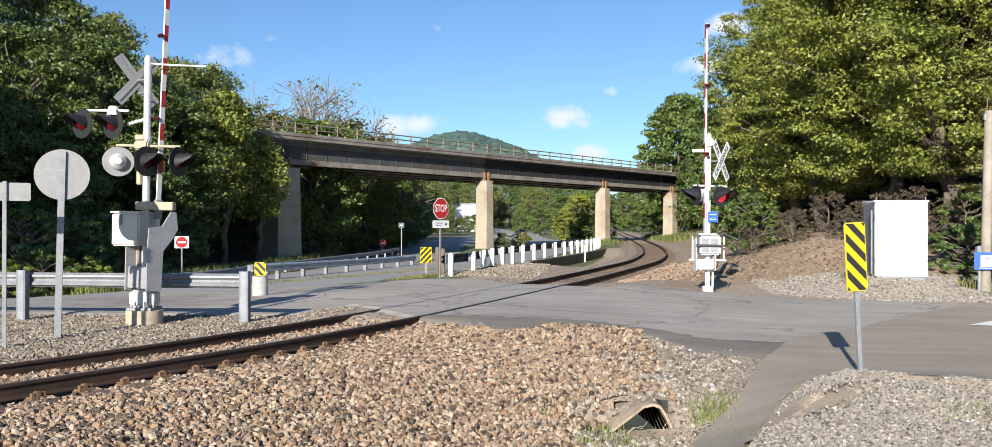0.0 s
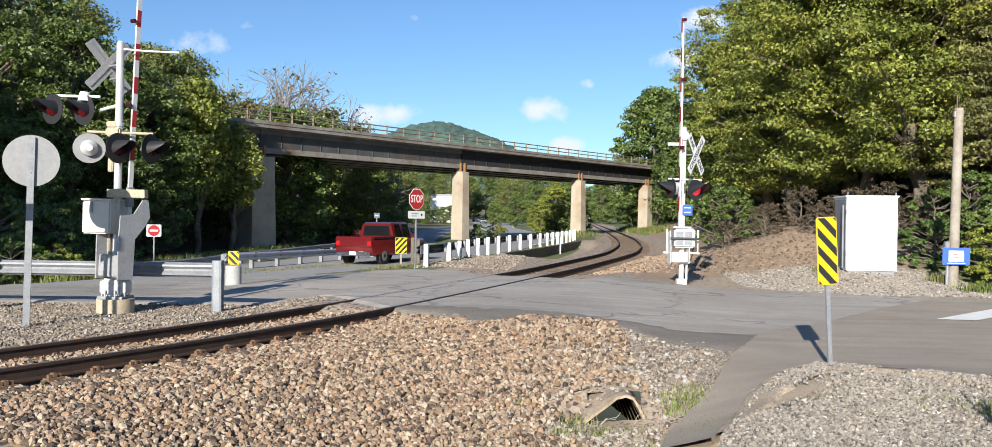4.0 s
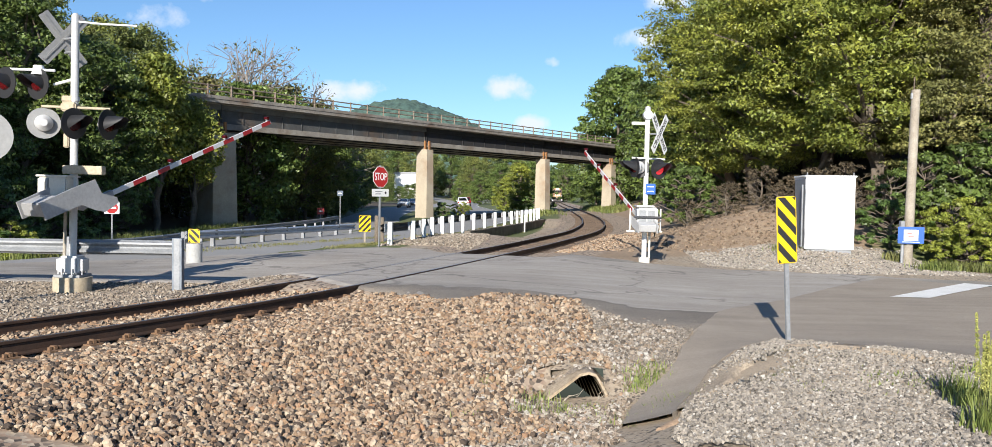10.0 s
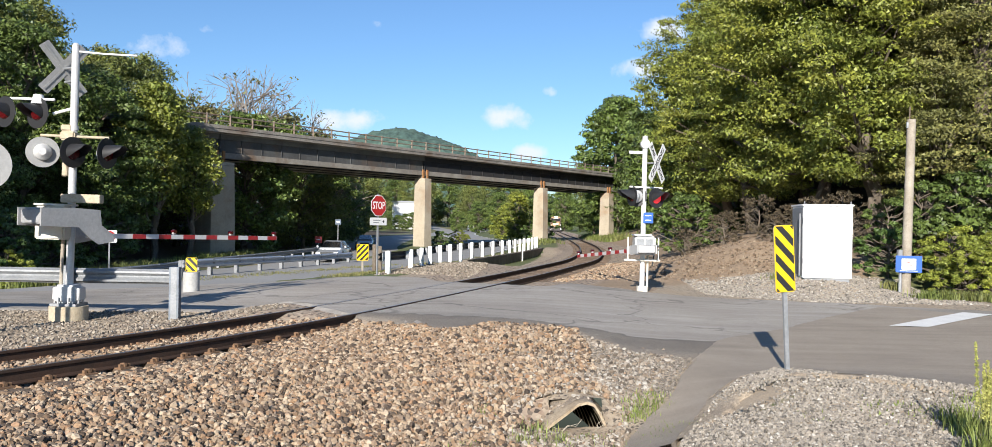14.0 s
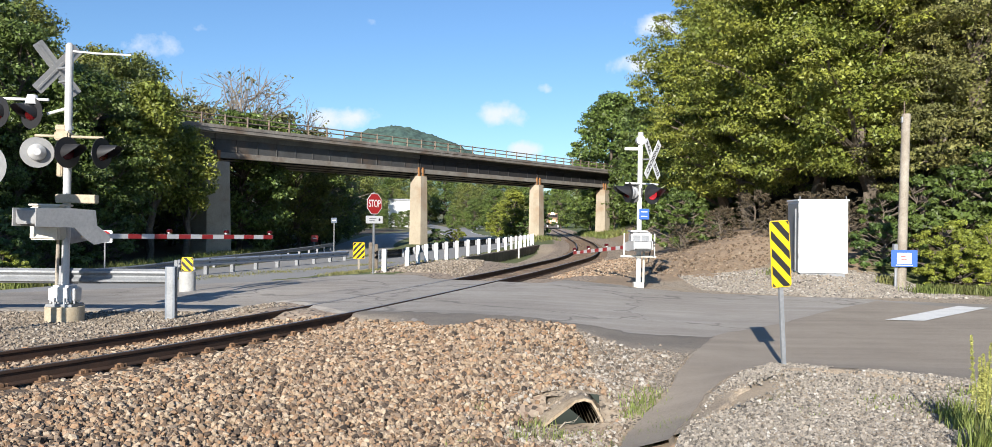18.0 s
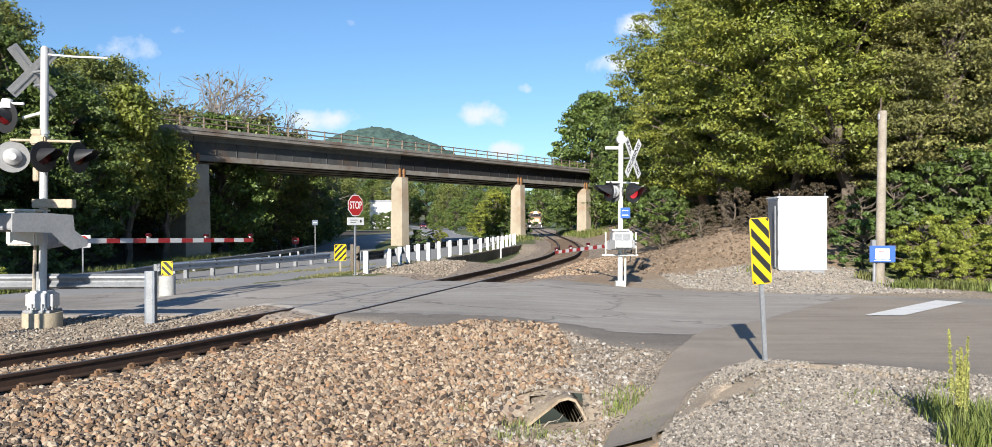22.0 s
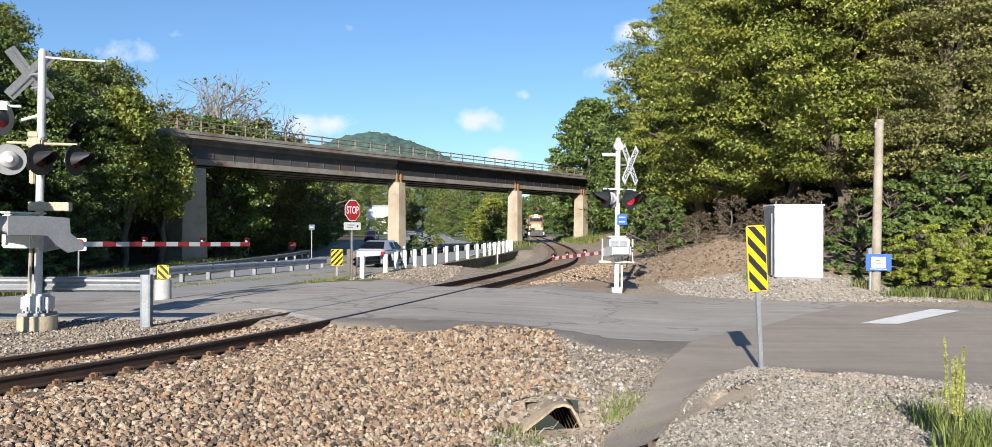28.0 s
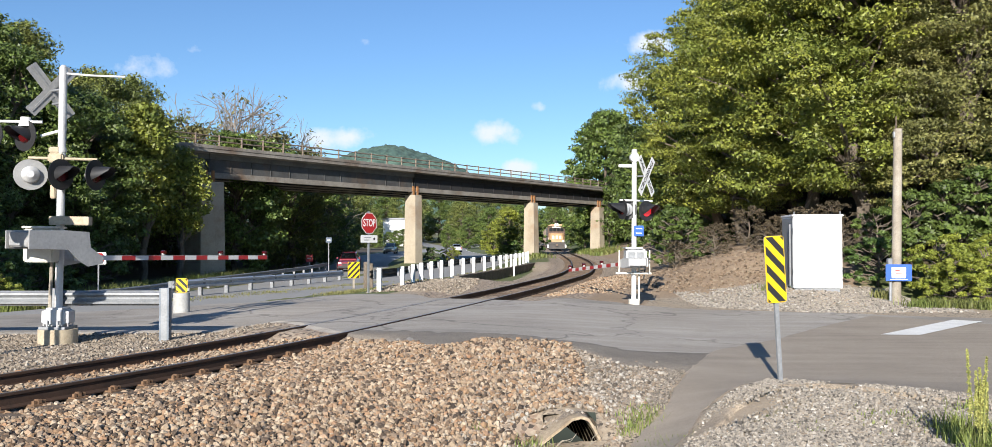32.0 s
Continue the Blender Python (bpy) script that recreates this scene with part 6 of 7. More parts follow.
def loft(sections, lean=0.0):
    """A closed body from cross-sections: rows of (y, half width low, half width high, z low, z high, chamfer)."""
    bm = bmesh.new()
    rings = []
    for y, wl, wh, z0, z1, c in sections:
        rings.append([bm.verts.new(p) for p in ((-wl + c, y, z0), (wl - c, y, z0), (wl, y, z0 + c), (wl + (wh - wl) * lean, y, (z0 + z1) / 2), (wh, y, z1 - c), (wh - c, y, z1), (-wh + c, y, z1), (-wh, y, z1 - c), (-wl - (wh - wl) * lean, y, (z0 + z1) / 2), (-wl, y, z0 + c))])
    n = len(rings[0])
    for a, b in zip(rings, rings[1:]):
        for j in range(n):
            bm.faces.new((a[j], a[(j + 1) % n], b[(j + 1) % n], b[j]))
    bm.faces.new(rings[0][::-1])
    bm.faces.new(rings[-1])
    bmesh.ops.recalc_face_normals(bm, faces=bm.faces)
    return bm


def wheel(parent, x, y, r):
    w = part("wheel", rod((x - 0.11, y, r), (x + 0.11, y, r), r, seg=24), M["tyre"], parent)
    s = 1 if x > 0 else -1
    part("rim", rod((x + s * 0.07, y, r), (x + s * 0.118, y, r), r * 0.66, r * 0.6, seg=20), M["rim"], w)
    part("hub", rod((x + s * 0.1, y, r), (x + s * 0.13, y, r), r * 0.2, seg=10), M["plastic"], w)


def glass(parent, pts):
    bm = bmesh.new()
    bm.faces.new([bm.verts.new(p) for p in pts])
    bmesh.ops.solidify(bm, geom=list(bm.faces), thickness=0.012)
    return part("window", bm, M["glass_dark"], parent)


def car(name, label, col, kind="sedan"):
    """Heads along local +y, stands on z = 0."""
    t = thing(name, label, "car" if kind != "pickup" else "pickup truck", "vehicles on the highway")
    mat = paint(name + "_paint", col)
    if kind == "pickup":
        L, w, r, belt, roof = 5.6, 0.95, 0.39, 1.12, 1.88
        body = part("body", loft([(-2.8, 0.88, 0.86, 0.55, 1.10, 0.05), (-2.7, 0.95, 0.93, 0.42, 1.14, 0.06), (1.2, 0.96, 0.94, 0.40, 1.14, 0.07), (2.4, 0.95, 0.90, 0.42, 1.08, 0.08), (2.8, 0.86, 0.80, 0.5, 0.98, 0.08)]), mat, t)
        cab = part("cab", loft([(-0.75, 0.90, 0.74, 1.10, 1.78, 0.06), (-0.55, 0.91, 0.76, 1.10, 1.86, 0.07), (0.75, 0.91, 0.76, 1.10, 1.87, 0.08), (1.0, 0.91, 0.74, 1.10, 1.80, 0.08), (1.55, 0.90, 0.80, 1.08, 1.16, 0.03)], 0.5), mat, t)
        part("bed_floor", box(-0.80, 0.80, -2.62, -0.85, 1.142, 1.150), M["plastic"], t)
        for x in (-0.88, 0.88):
            part("bed_rail", box(x - 0.06, x + 0.06, -2.72, -0.80, 1.15, 1.24, 0.02), mat, t)
        part("tailgate", box(-0.90, 0.90, -2.83, -2.72, 0.78, 1.24, 0.02), mat, t)
        wins = [(-0.62, 0.02), (0.10, 0.86)]
        yw, wheels = (1.03, 1.50), (-1.75, 1.85)
        rear_y = -0.77
    else:
        roof = 1.46 if kind == "sedan" else 1.72
        r = 0.33 if kind == "sedan" else 0.37
        belt = 0.93 if kind == "sedan" else 1.05
        body = part("body", loft([(-2.42, 0.80, 0.72, 0.42, belt - 0.04, 0.06), (-2.25, 0.90, 0.82, 0.28, belt + 0.04, 0.08), (-0.9, 0.92, 0.86, 0.24, belt + 0.02, 0.09), (1.0, 0.92, 0.86, 0.24, belt, 0.09), (2.0, 0.90, 0.80, 0.26, belt - 0.10, 0.10), (2.42, 0.76, 0.66, 0.36, belt - 0.22, 0.08)]), mat, t)
        tail = -2.05 if kind == "sedan" else -2.3
        cab = part("cab", loft([(tail, 0.82, 0.70, belt - 0.02, belt + 0.05, 0.02), (tail + (0.75 if kind == "sedan" else 0.25), 0.84, 0.60, belt - 0.02, roof - 0.04, 0.06), (-0.5, 0.85, 0.62, belt - 0.02, roof, 0.07), (0.3, 0.85, 0.62, belt - 0.02, roof - 0.01, 0.07), (1.25, 0.82, 0.72, belt - 0.04, belt + 0.03, 0.02)], 0.5), mat, t)
        wins = [(-1.05, -0.35), (-0.27, 0.55)] if kind == "sedan" else [(-1.6, -0.95), (-0.87, -0.2), (-0.12, 0.6)]
        yw, wheels = (0.36, 1.2), (-1.42, 1.42)
        rear_y = tail
    zt = roof - 0.10
    zb = belt + 0.07
    for s in (-1, 1):
        xb, xt = (0.912, 0.772) if kind == "pickup" else (0.85, 0.645)
        for a, b in wins:
            glass(cab, [(s * (xb + 0.004), a, zb), (s * (xb + 0.004), b, zb), (s * (xt + 0.006), b - 0.08, zt), (s * (xt + 0.006), a + 0.08, zt)])
    hw = 0.72 if kind == "pickup" else 0.60
    y0, y1 = yw
    ya, yb = (1.02, 1.50) if kind == "pickup" else (0.42, 1.20)
    glass(cab, [(-hw - 0.1, yb, belt + 0.10), (hw + 0.1, yb, belt + 0.10), (hw - 0.05, ya, zt + 0.045), (-hw + 0.05, ya, zt + 0.045)])
    if kind == "pickup":
        glass(cab, [(-0.7, -0.775, 1.26), (0.7, -0.775, 1.26), (0.62, -0.775, 1.70), (-0.62, -0.775, 1.70)])
    else:
        k = 0.75 if kind == "sedan" else 0.25
        glass(cab, [(-0.70, rear_y + 0.06, belt + 0.10), (0.70, rear_y + 0.06, belt + 0.10), (0.54, rear_y + k - 0.06, roof - 0.05), (-0.54, rear_y + k - 0.06, roof - 0.05)])
    for y in wheels:
        for s in (-1, 1):
            wheel(t, s * (0.84 if kind == "pickup" else 0.80), y, r)
            part("wheel_arch", rod((s * 0.90, y, r + 0.03), (s * 0.945, y, r + 0.03), r + 0.07, seg=20), M["plastic"], body)
    yr, yf = (-2.84, 2.80) if kind == "pickup" else (-2.43, 2.42)
    for s in (-1, 1):
        part("tail_lamp", box(s * 0.78 - 0.10, s * 0.78 + 0.10, yr - 0.0, yr + 0.12, belt - 0.26, belt - 0.06, 0.01), M["tail"], t)
        part("head_lamp", box(s * 0.62 - 0.14, s * 0.62 + 0.14, yf - 0.10, yf + 0.015, belt - 0.36, belt - 0.22, 0.01), M["head"], t)
        part("mirror", box(s * 0.98 - 0.07, s * 0.98 + 0.07, (0.9 if kind == "pickup" else 0.75), (1.0 if kind == "pickup" else 0.87), belt + 0.05, belt + 0.2, 0.02), mat, t)
    part("rear_bumper", box(-0.84, 0.84, yr - 0.06, yr + 0.04, 0.40, 0.58, 0.03), M["chrome"] if kind == "pickup" else mat, t)
    part("front_bumper", box(-0.78, 0.78, yf - 0.04, yf + 0.05, 0.34, 0.54, 0.03), M["plastic"], t)
    part("number_plate", box(-0.16, 0.16, yr - 0.072, yr - 0.062, 0.46, 0.6), M["white"], t)
    part("grille", box(-0.45, 0.45, yf - 0.03, yf + 0.03, 0.56, 0.72, 0.01), M["plastic"], t)
    return t


def line_pose(line, d, off=0.0, flip=False):
    """Pose on a carriageway at d metres of northing (the line's y), off metres to the right of its middle."""
    p = np.array(line, float)
    x0, x1 = float(hermite(p[:, 1], p[:, 0], d - 0.6)), float(hermite(p[:, 1], p[:, 0], d + 0.6))
    h = math.atan2(1.2, x1 - x0)
    x = (x0 + x1) / 2 + math.sin(h) * off
    y = d - math.cos(h) * off
    z = gz(x, y) + 0.06
    return Matrix.Translation((x, y, z)) @ Matrix.Rotation(h - math.pi / 2 + (math.pi if flip else 0), 4, "Z")


CARS = []


def drive(ob, line, knots, off=0.0, flip=False):
    """Rows for a vehicle whose northing follows the knots (seconds, metres)."""
    ts, ds = [k[0] for k in knots], [k[1] for k in knots]
    rows = []
    for t in np.arange(0, 32.01, 0.5):
        d = float(np.interp(t, ts, ds))
        rows.append((float(t), line_pose(line, d, off, flip)))
    CARS.append((ob, rows))


drive(car("pickup_truck", "dark red crew-cab pickup truck driving on the highway", (0.14, 0.008, 0.01), "pickup"), AWAY_C, [(0, 8.5), (1.5, 12), (3.0, 23.5), (3.5, 29.8), (4.0, 40), (4.5, 50), (5.5, 74), (6, 92), (7, 110), (8, 122), (9, 146), (10, 179), (11, 206), (12, 232), (13, 262), (15, 310), (17, 336), (32, 340)], 0.9)
drive(car("pickup_truck", "white crew-cab pickup truck driving on the highway", (0.70, 0.71, 0.73), "pickup"), AWAY_C, [(0, 6.6), (2.5, 8.0), (4.0, 18), (4.5, 27), (5.0, 35), (5.5, 45), (6, 57), (6.5, 67), (7, 78), (7.5, 88), (8, 99), (9, 122), (10, 148), (11, 172), (12, 198), (14, 255), (18, 325), (32, 338)], -0.7)
drive(car("sedan", "silver sedan driving away on the highway", (0.50, 0.51, 0.52), "sedan"), AWAY_C, [(0, 6.3), (24.5, 7.0), (26.0, 14), (27.0, 26), (27.5, 35.5), (28, 48.5), (28.5, 63), (29, 78), (29.5, 91), (30, 104), (31, 130), (32, 155)], 0.5)
drive(car("sedan", "dark sedan driving away on the highway", (0.02, 0.021, 0.025), "sedan"), AWAY_C, [(0, 175), (3.5, 265), (6, 330), (32, 338)])
drive(car("sedan", "silver oncoming sedan behind the guardrail", (0.42, 0.44, 0.46), "sedan"), ONCOMING_C, [(0, 344), (4, 260), (9, 155), (10, 142), (12, 112), (13, 89), (13.6, 72), (14, 61), (14.5, 49), (15.2, 34), (16.2, 24), (18, 13), (32, 12.4)], 0.0, True)
drive(car("sedan", "dark blue oncoming sedan on the highway", (0.05, 0.07, 0.13), "sedan"), ONCOMING_C, [(0, 343), (5, 270), (10, 153), (12, 134), (13, 120), (14, 90), (14.5, 73), (15.4, 42), (16.4, 27), (18.5, 14.5), (32, 13.2)], 0.0, True)
drive(car("suv", "red oncoming sport utility vehicle on the highway", (0.25, 0.03, 0.05), "suv"), ONCOMING_C, [(0, 342), (20, 300), (24, 220), (27.5, 143), (28, 136), (29, 122), (30, 112), (31, 98), (32, 78)], 0.0, True)
drive(car("suv", "dark teal oncoming sport utility vehicle on the highway", (0.03, 0.06, 0.065), "suv"), ONCOMING_C, [(0, 341), (22, 330), (28, 202), (31, 154), (32, 139)], 0.0, True)

# ---- freight train ----
M["loco_tan"] = material("loco_cream_paint", (0.46, 0.30, 0.16), 0.6, col2=(0.38, 0.22, 0.11), scale=1.5, fine=8, grain=0.1, stain=0.2)
M["loco_rust"] = material("loco_rust_paint", (0.10, 0.05, 0.032), 0.6, col2=(0.07, 0.04, 0.03), scale=1.5, fine=8, grain=0.15, stain=0.2)
M["loco_dark"] = material("loco_dark_paint", (0.035, 0.033, 0.034), 0.55, col2=(0.06, 0.05, 0.045), scale=1.5, grain=0.15)
M["headlight"] = material("lit_headlight", (1.0, 0.93, 0.8), 0.2, grain=0.0, emit=7.0)


def locomotive():
    t = thing("locomotive", "diesel freight locomotive with tan nose and lit headlight on the track", "locomotive")
    part("frame", box(-1.5, 1.5, -21.5, 0.0, 0.95, 1.35, 0.05), M["loco_dark"], t)
    part("nose", loft([(-2.6, 1.45, 1.40, 1.35, 3.0, 0.1), (-0.9, 1.42, 1.30, 1.35, 2.95, 0.12), (-0.45, 1.10, 0.95, 1.35, 2.75, 0.15)]), M["loco_tan"], t, "sunlit tan and orange nose")
    cab = part("cab", box(-1.52, 1.52, -4.8, -2.0, 1.35, 4.15, 0.15), M["loco_rust"], t, "dark rust-brown cab")
    part("roof", loft([(-4.85, 1.45, 1.0, 4.2, 4.62, 0.08), (-1.9, 1.42, 0.9, 4.2, 4.55, 0.08)]), M["loco_tan"], t, "tan cab roof")
    for x0, x1 in ((-1.25, -0.68), (-0.58, -0.05), (0.05, 0.58), (0.68, 1.25)):
        part("windscreen", box(x0, x1, -1.998, -1.97, 3.25, 3.85, 0.02), M["glass_dark"], cab)
    part("number_board", box(-0.75, 0.75, -1.99, -1.93, 3.9, 4.1), M["cream"], cab)
    for x in (-0.17, 0.17):
        part("headlight", rod((x, -1.92, 4.42), (x, -1.80, 4.42), 0.2, seg=14), M["headlight"], t)
    for x in (-1.1, 1.1):
        part("ditch_light", rod((x, 0.02, 1.55), (x, 0.08, 1.55), 0.12, seg=12), M["headlight"], t)
    part("hood", box(-0.95, 0.95, -21.0, -4.8, 1.35, 4.3, 0.12), M["loco_dark"], t)
    for x in (-0.6, 0.0, 0.6):
        part("nose_mark", box(x - 0.18, x + 0.18, -0.452 if x == 0 else -0.455, -0.43, 1.9, 2.5, 0.01), M["cream"], t)
    part("plow", prism([(-1.45, 0.18), (1.45, 0.18), (1.35, 0.95), (-1.35, 0.95)], -0.05, 0.25), M["loco_dark"], t)
    part("coupler", box(-0.18, 0.18, 0.1, 0.65, 0.72, 1.0, 0.05), M["steel_rust"], t)
    for x in (-1.42, 1.42):
        part("handrail", rod((x, -0.1, 1.35), (x, -0.1, 2.35), 0.03, seg=6), M["white"], t)
        part("step", box(x - 0.25, x + 0.25, -0.5, -0.05, 0.35, 0.9), M["white"], t)
    for yc in (-4.0, -17.0):
        b = part("bogie", box(-1.2, 1.2, yc - 2.3, yc + 2.3, 0.45, 0.94, 0.08), M["loco_dark"], t)
        for k in (-1.7, 0, 1.7):
            for s in (-0.75, 0.75):
                part("wheel", rod((s - 0.07, yc + k, 0.52), (s + 0.07, yc + k, 0.52), 0.52, seg=18), M["rail"], b)
    return t


def hopper():
    t = thing("freight_car", "dark covered freight car behind the locomotive", "freight car", "freight cars")
    part("body", loft([(-16.5, 1.5, 1.35, 1.2, 4.4, 0.2), (-1.0, 1.5, 1.35, 1.2, 4.4, 0.2)]), M["loco_dark"], t)
    for i in range(9):
        y = -16 + i * 1.85
        for s in (-1, 1):
            part("rib", box(s * 1.52 - 0.05, s * 1.52 + 0.05, y, y + 0.1, 1.3, 3.9), M["steel_rust"], t)
    for yc in (-3.0, -14.6):
        b = part("bogie", box(-1.15, 1.15, yc - 1.2, yc + 1.2, 0.4, 0.9, 0.05), M["loco_dark"], t)
        for k in (-0.9, 0.9):
            for s in (-0.75, 0.75):
                part("wheel", rod((s - 0.07, yc + k, 0.45), (s + 0.07, yc + k, 0.45), 0.45, seg=16), M["rail"], b)
    part("coupler", box(-0.15, 0.15, -1.0, -0.1, 0.75, 0.98), M["steel_rust"], t)
    return t


def on_track(d):
    c, tan = track_at(d)
    return Matrix.Translation((c.x, c.y, 0.0)) @ Matrix.Rotation(math.atan2(tan.y, tan.x) + math.pi / 2, 4, "Z")


TRAIN = [(locomotive(), 0.0)]
first_car = hopper()
TRAIN.append((first_car, 22.5))
for k in range(2):
    TRAIN.append((copy_thing(first_car, Matrix.Identity(4)), 39.5 + 17.0 * k))
TRAIN_ROWS = [(0, 400), (6, 322), (9, 292), (14, 268), (19, 245), (25, 206), (28, 180), (32, 150)]

# ---- loose stone ----
def stone_material(name, stops, rough=0.9):
    m = bpy.data.materials.new(name)
    m.use_nodes = True
    nt = m.node_tree
    b = nt.nodes["Principled BSDF"]
    b.inputs["Roughness"].default_value = rough
    geo = nt.nodes.new("ShaderNodeNewGeometry")
    ramp = nt.nodes.new("ShaderNodeValToRGB")
    els = ramp.color_ramp.elements
    els[0].position, els[0].color = stops[0][0], (*stops[0][1], 1)
    els[1].position, els[1].color = stops[-1][0], (*stops[-1][1], 1)
    for p, c in stops[1:-1]:
        e = els.new(p)
        e.color = (*c, 1)
    nt.links.new(geo.outputs["Random Per Island"], ramp.inputs[0])
    nz = nt.nodes.new("ShaderNodeTexNoise")
    nz.inputs["Scale"].default_value, nz.inputs["Detail"].default_value = 45.0, 4.0
    nt.links.new(geo.outputs["Position"], nz.inputs["Vector"])
    mr = nt.nodes.new("ShaderNodeMapRange")
    mr.inputs["To Min"].default_value, mr.inputs["To Max"].default_value = 0.42, 1.28
    nt.links.new(nz.outputs["Fac"], mr.inputs["Value"])
    comb = nt.nodes.new("ShaderNodeCombineColor")
    for i in range(3):
        nt.links.new(mr.outputs["Result"], comb.inputs[i])
    mx = nt.nodes.new("ShaderNodeMix")
    mx.data_type, mx.blend_type = "RGBA", "MULTIPLY"
    mx.inputs["Factor"].default_value = 1.0
    nt.links.new(ramp.outputs[0], mx.inputs[6])
    nt.links.new(comb.outputs[0], mx.inputs[7])
    nt.links.new(mx.outputs[2], b.inputs["Base Color"])
    return m


M["ballast_stone"] = stone_material("ballast_stone", [(0.0, (0.05, 0.038, 0.03)), (0.16, (0.14, 0.098, 0.068)), (0.34, (0.38, 0.24, 0.138)), (0.5, (0.25, 0.192, 0.145)), (0.7, (0.40, 0.292, 0.19)), (0.9, (0.52, 0.425, 0.315)), (1.0, (0.35, 0.19, 0.10))])
M["grey_stone"] = stone_material("grey_gravel", [(0.0, (0.10, 0.085, 0.07)), (0.3, (0.23, 0.185, 0.14)), (0.65, (0.31, 0.255, 0.195)), (0.9, (0.38, 0.325, 0.26)), (1.0, (0.46, 0.42, 0.36))])
M["white_stone"] = stone_material("pale_gravel", [(0.0, (0.13, 0.115, 0.095)), (0.4, (0.27, 0.24, 0.20)), (0.8, (0.36, 0.33, 0.285)), (1.0, (0.52, 0.49, 0.45))])

M["pale_ballast"] = stone_material("pale_ballast_stone", [(0.0, (0.07, 0.058, 0.048)), (0.18, (0.22, 0.17, 0.125)), (0.45, (0.31, 0.25, 0.19)), (0.7, (0.37, 0.325, 0.27)), (0.9, (0.50, 0.465, 0.41)), (1.0, (0.36, 0.24, 0.155))])
M["grit"] = stone_material("road_edge_grit", [(0.0, (0.10, 0.088, 0.075)), (0.4, (0.21, 0.18, 0.15)), (0.85, (0.28, 0.245, 0.205)), (1.0, (0.42, 0.38, 0.33))])
M["bank_stone"] = stone_material("grey_bank_gravel", [(0.0, (0.09, 0.08, 0.07)), (0.2, (0.23, 0.205, 0.175)), (0.5, (0.32, 0.285, 0.24)), (0.8, (0.36, 0.315, 0.26)), (0.94, (0.42, 0.385, 0.335)), (1.0, (0.58, 0.55, 0.50))])
M["clod"] = stone_material("earth_clod", [(0.0, (0.09, 0.064, 0.042)), (0.4, (0.21, 0.148, 0.098)), (0.8, (0.28, 0.205, 0.14)), (1.0, (0.36, 0.29, 0.21))])

CUBE = np.array([(x, y, z) for x in (-1, 1) for y in (-1, 1) for z in (-1, 1)], float)
QUADS = np.array([(0, 1, 3, 2), (4, 6, 7, 5), (0, 4, 5, 1), (2, 3, 7, 6), (0, 2, 6, 4), (1, 5, 7, 3)])


PHI = (1 + 5 ** 0.5) / 2
LUMP = np.array([(0, a, b * PHI) for a in (-1, 1) for b in (-1, 1)] + [(a, b * PHI, 0) for a in (-1, 1) for b in (-1, 1)] + [(a * PHI, 0, b) for a in (-1, 1) for b in (-1, 1)], float) / 1.62
LUMP_TRIS = np.array([(i, j, k) for i, j, k in itertools.combinations(range(12), 3)
                      if all(abs(np.linalg.norm(LUMP[p] - LUMP[q]) - 2 / 1.62) < 0.01 for p, q in ((i, j), (j, k), (i, k)))])
LUMP_TRIS = np.array([(i, j, k) if np.dot(np.cross(LUMP[j] - LUMP[i], LUMP[k] - LUMP[i]), LUMP[i]) > 0 else (i, k, j) for i, j, k in LUMP_TRIS])


def scatter_stones(name, label, xy, size, mat, seed, sink=0.35, lift=0.0, lumps=False, heights=None):
    """Crushed stones: crooked lumps lying on the ground at the places xy; lumps gives them many facets."""
    rs = np.random.RandomState(seed)
    n = len(xy)
    s = size * (0.55 + 0.9 * rs.rand(n) ** 1.6)
    if lumps:
        base = LUMP[None] * (0.72 + 0.5 * rs.rand(n, 12, 1)) * (0.72 + 0.52 * rs.rand(n, 1, 3)) * 1.12
        # a flat broken side on most stones
        cutting = rs.normal(size=(n, 1, 3))
        cutting /= np.linalg.norm(cutting, axis=2)[:, :, None]
        over = np.maximum(0, (base * cutting).sum(2) - 0.55)
        base = base - cutting * over[:, :, None]
    else:
        base = CUBE[None] * (0.62 + 0.5 * rs.rand(n, 8, 1)) * (0.68 + 0.42 * rs.rand(n, 1, 3)) + rs.normal(size=(n, 8, 3)) * 0.11
    q = rs.normal(size=(n, 4))
    q /= np.linalg.norm(q, axis=1)[:, None]
    w, x, y, z = q.T
    rot = np.stack([1 - 2 * (y * y + z * z), 2 * (x * y - z * w), 2 * (x * z + y * w), 2 * (x * y + z * w), 1 - 2 * (x * x + z * z), 2 * (y * z - x * w), 2 * (x * z - y * w), 2 * (y * z + x * w), 1 - 2 * (x * x + y * y)], -1).reshape(n, 3, 3)
    v = np.einsum("nij,nkj->nki", rot, base) * (s / 2)[:, None, None]
    g = ground_z(xy[:, 0], xy[:, 1]) if heights is None else heights
    v += np.stack([xy[:, 0], xy[:, 1], g + s * (0.5 - sink) + lift * rs.rand(n)], -1)[:, None, :]
    f = (np.arange(n)[:, None, None] * 12 + LUMP_TRIS[None]).reshape(-1, 3) if lumps else (np.arange(n)[:, None, None] * 8 + QUADS[None]).reshape(-1, 4)
    ob = new(name, fast_mesh(name, v.reshape(-1, 3), f, mat))
    return tagged(ob, label, "gravel", kind="stuff")


def in_band(rs, n, x0, x1, y0, y1, keep):
    xy = np.stack([x0 + (x1 - x0) * rs.rand(n), y0 + (y1 - y0) * rs.rand(n)], -1)
    s = offset_of(xy[:, 0], np.clip(xy[:, 1], -39, 599))
    return xy[keep(xy[:, 0], xy[:, 1], s)]


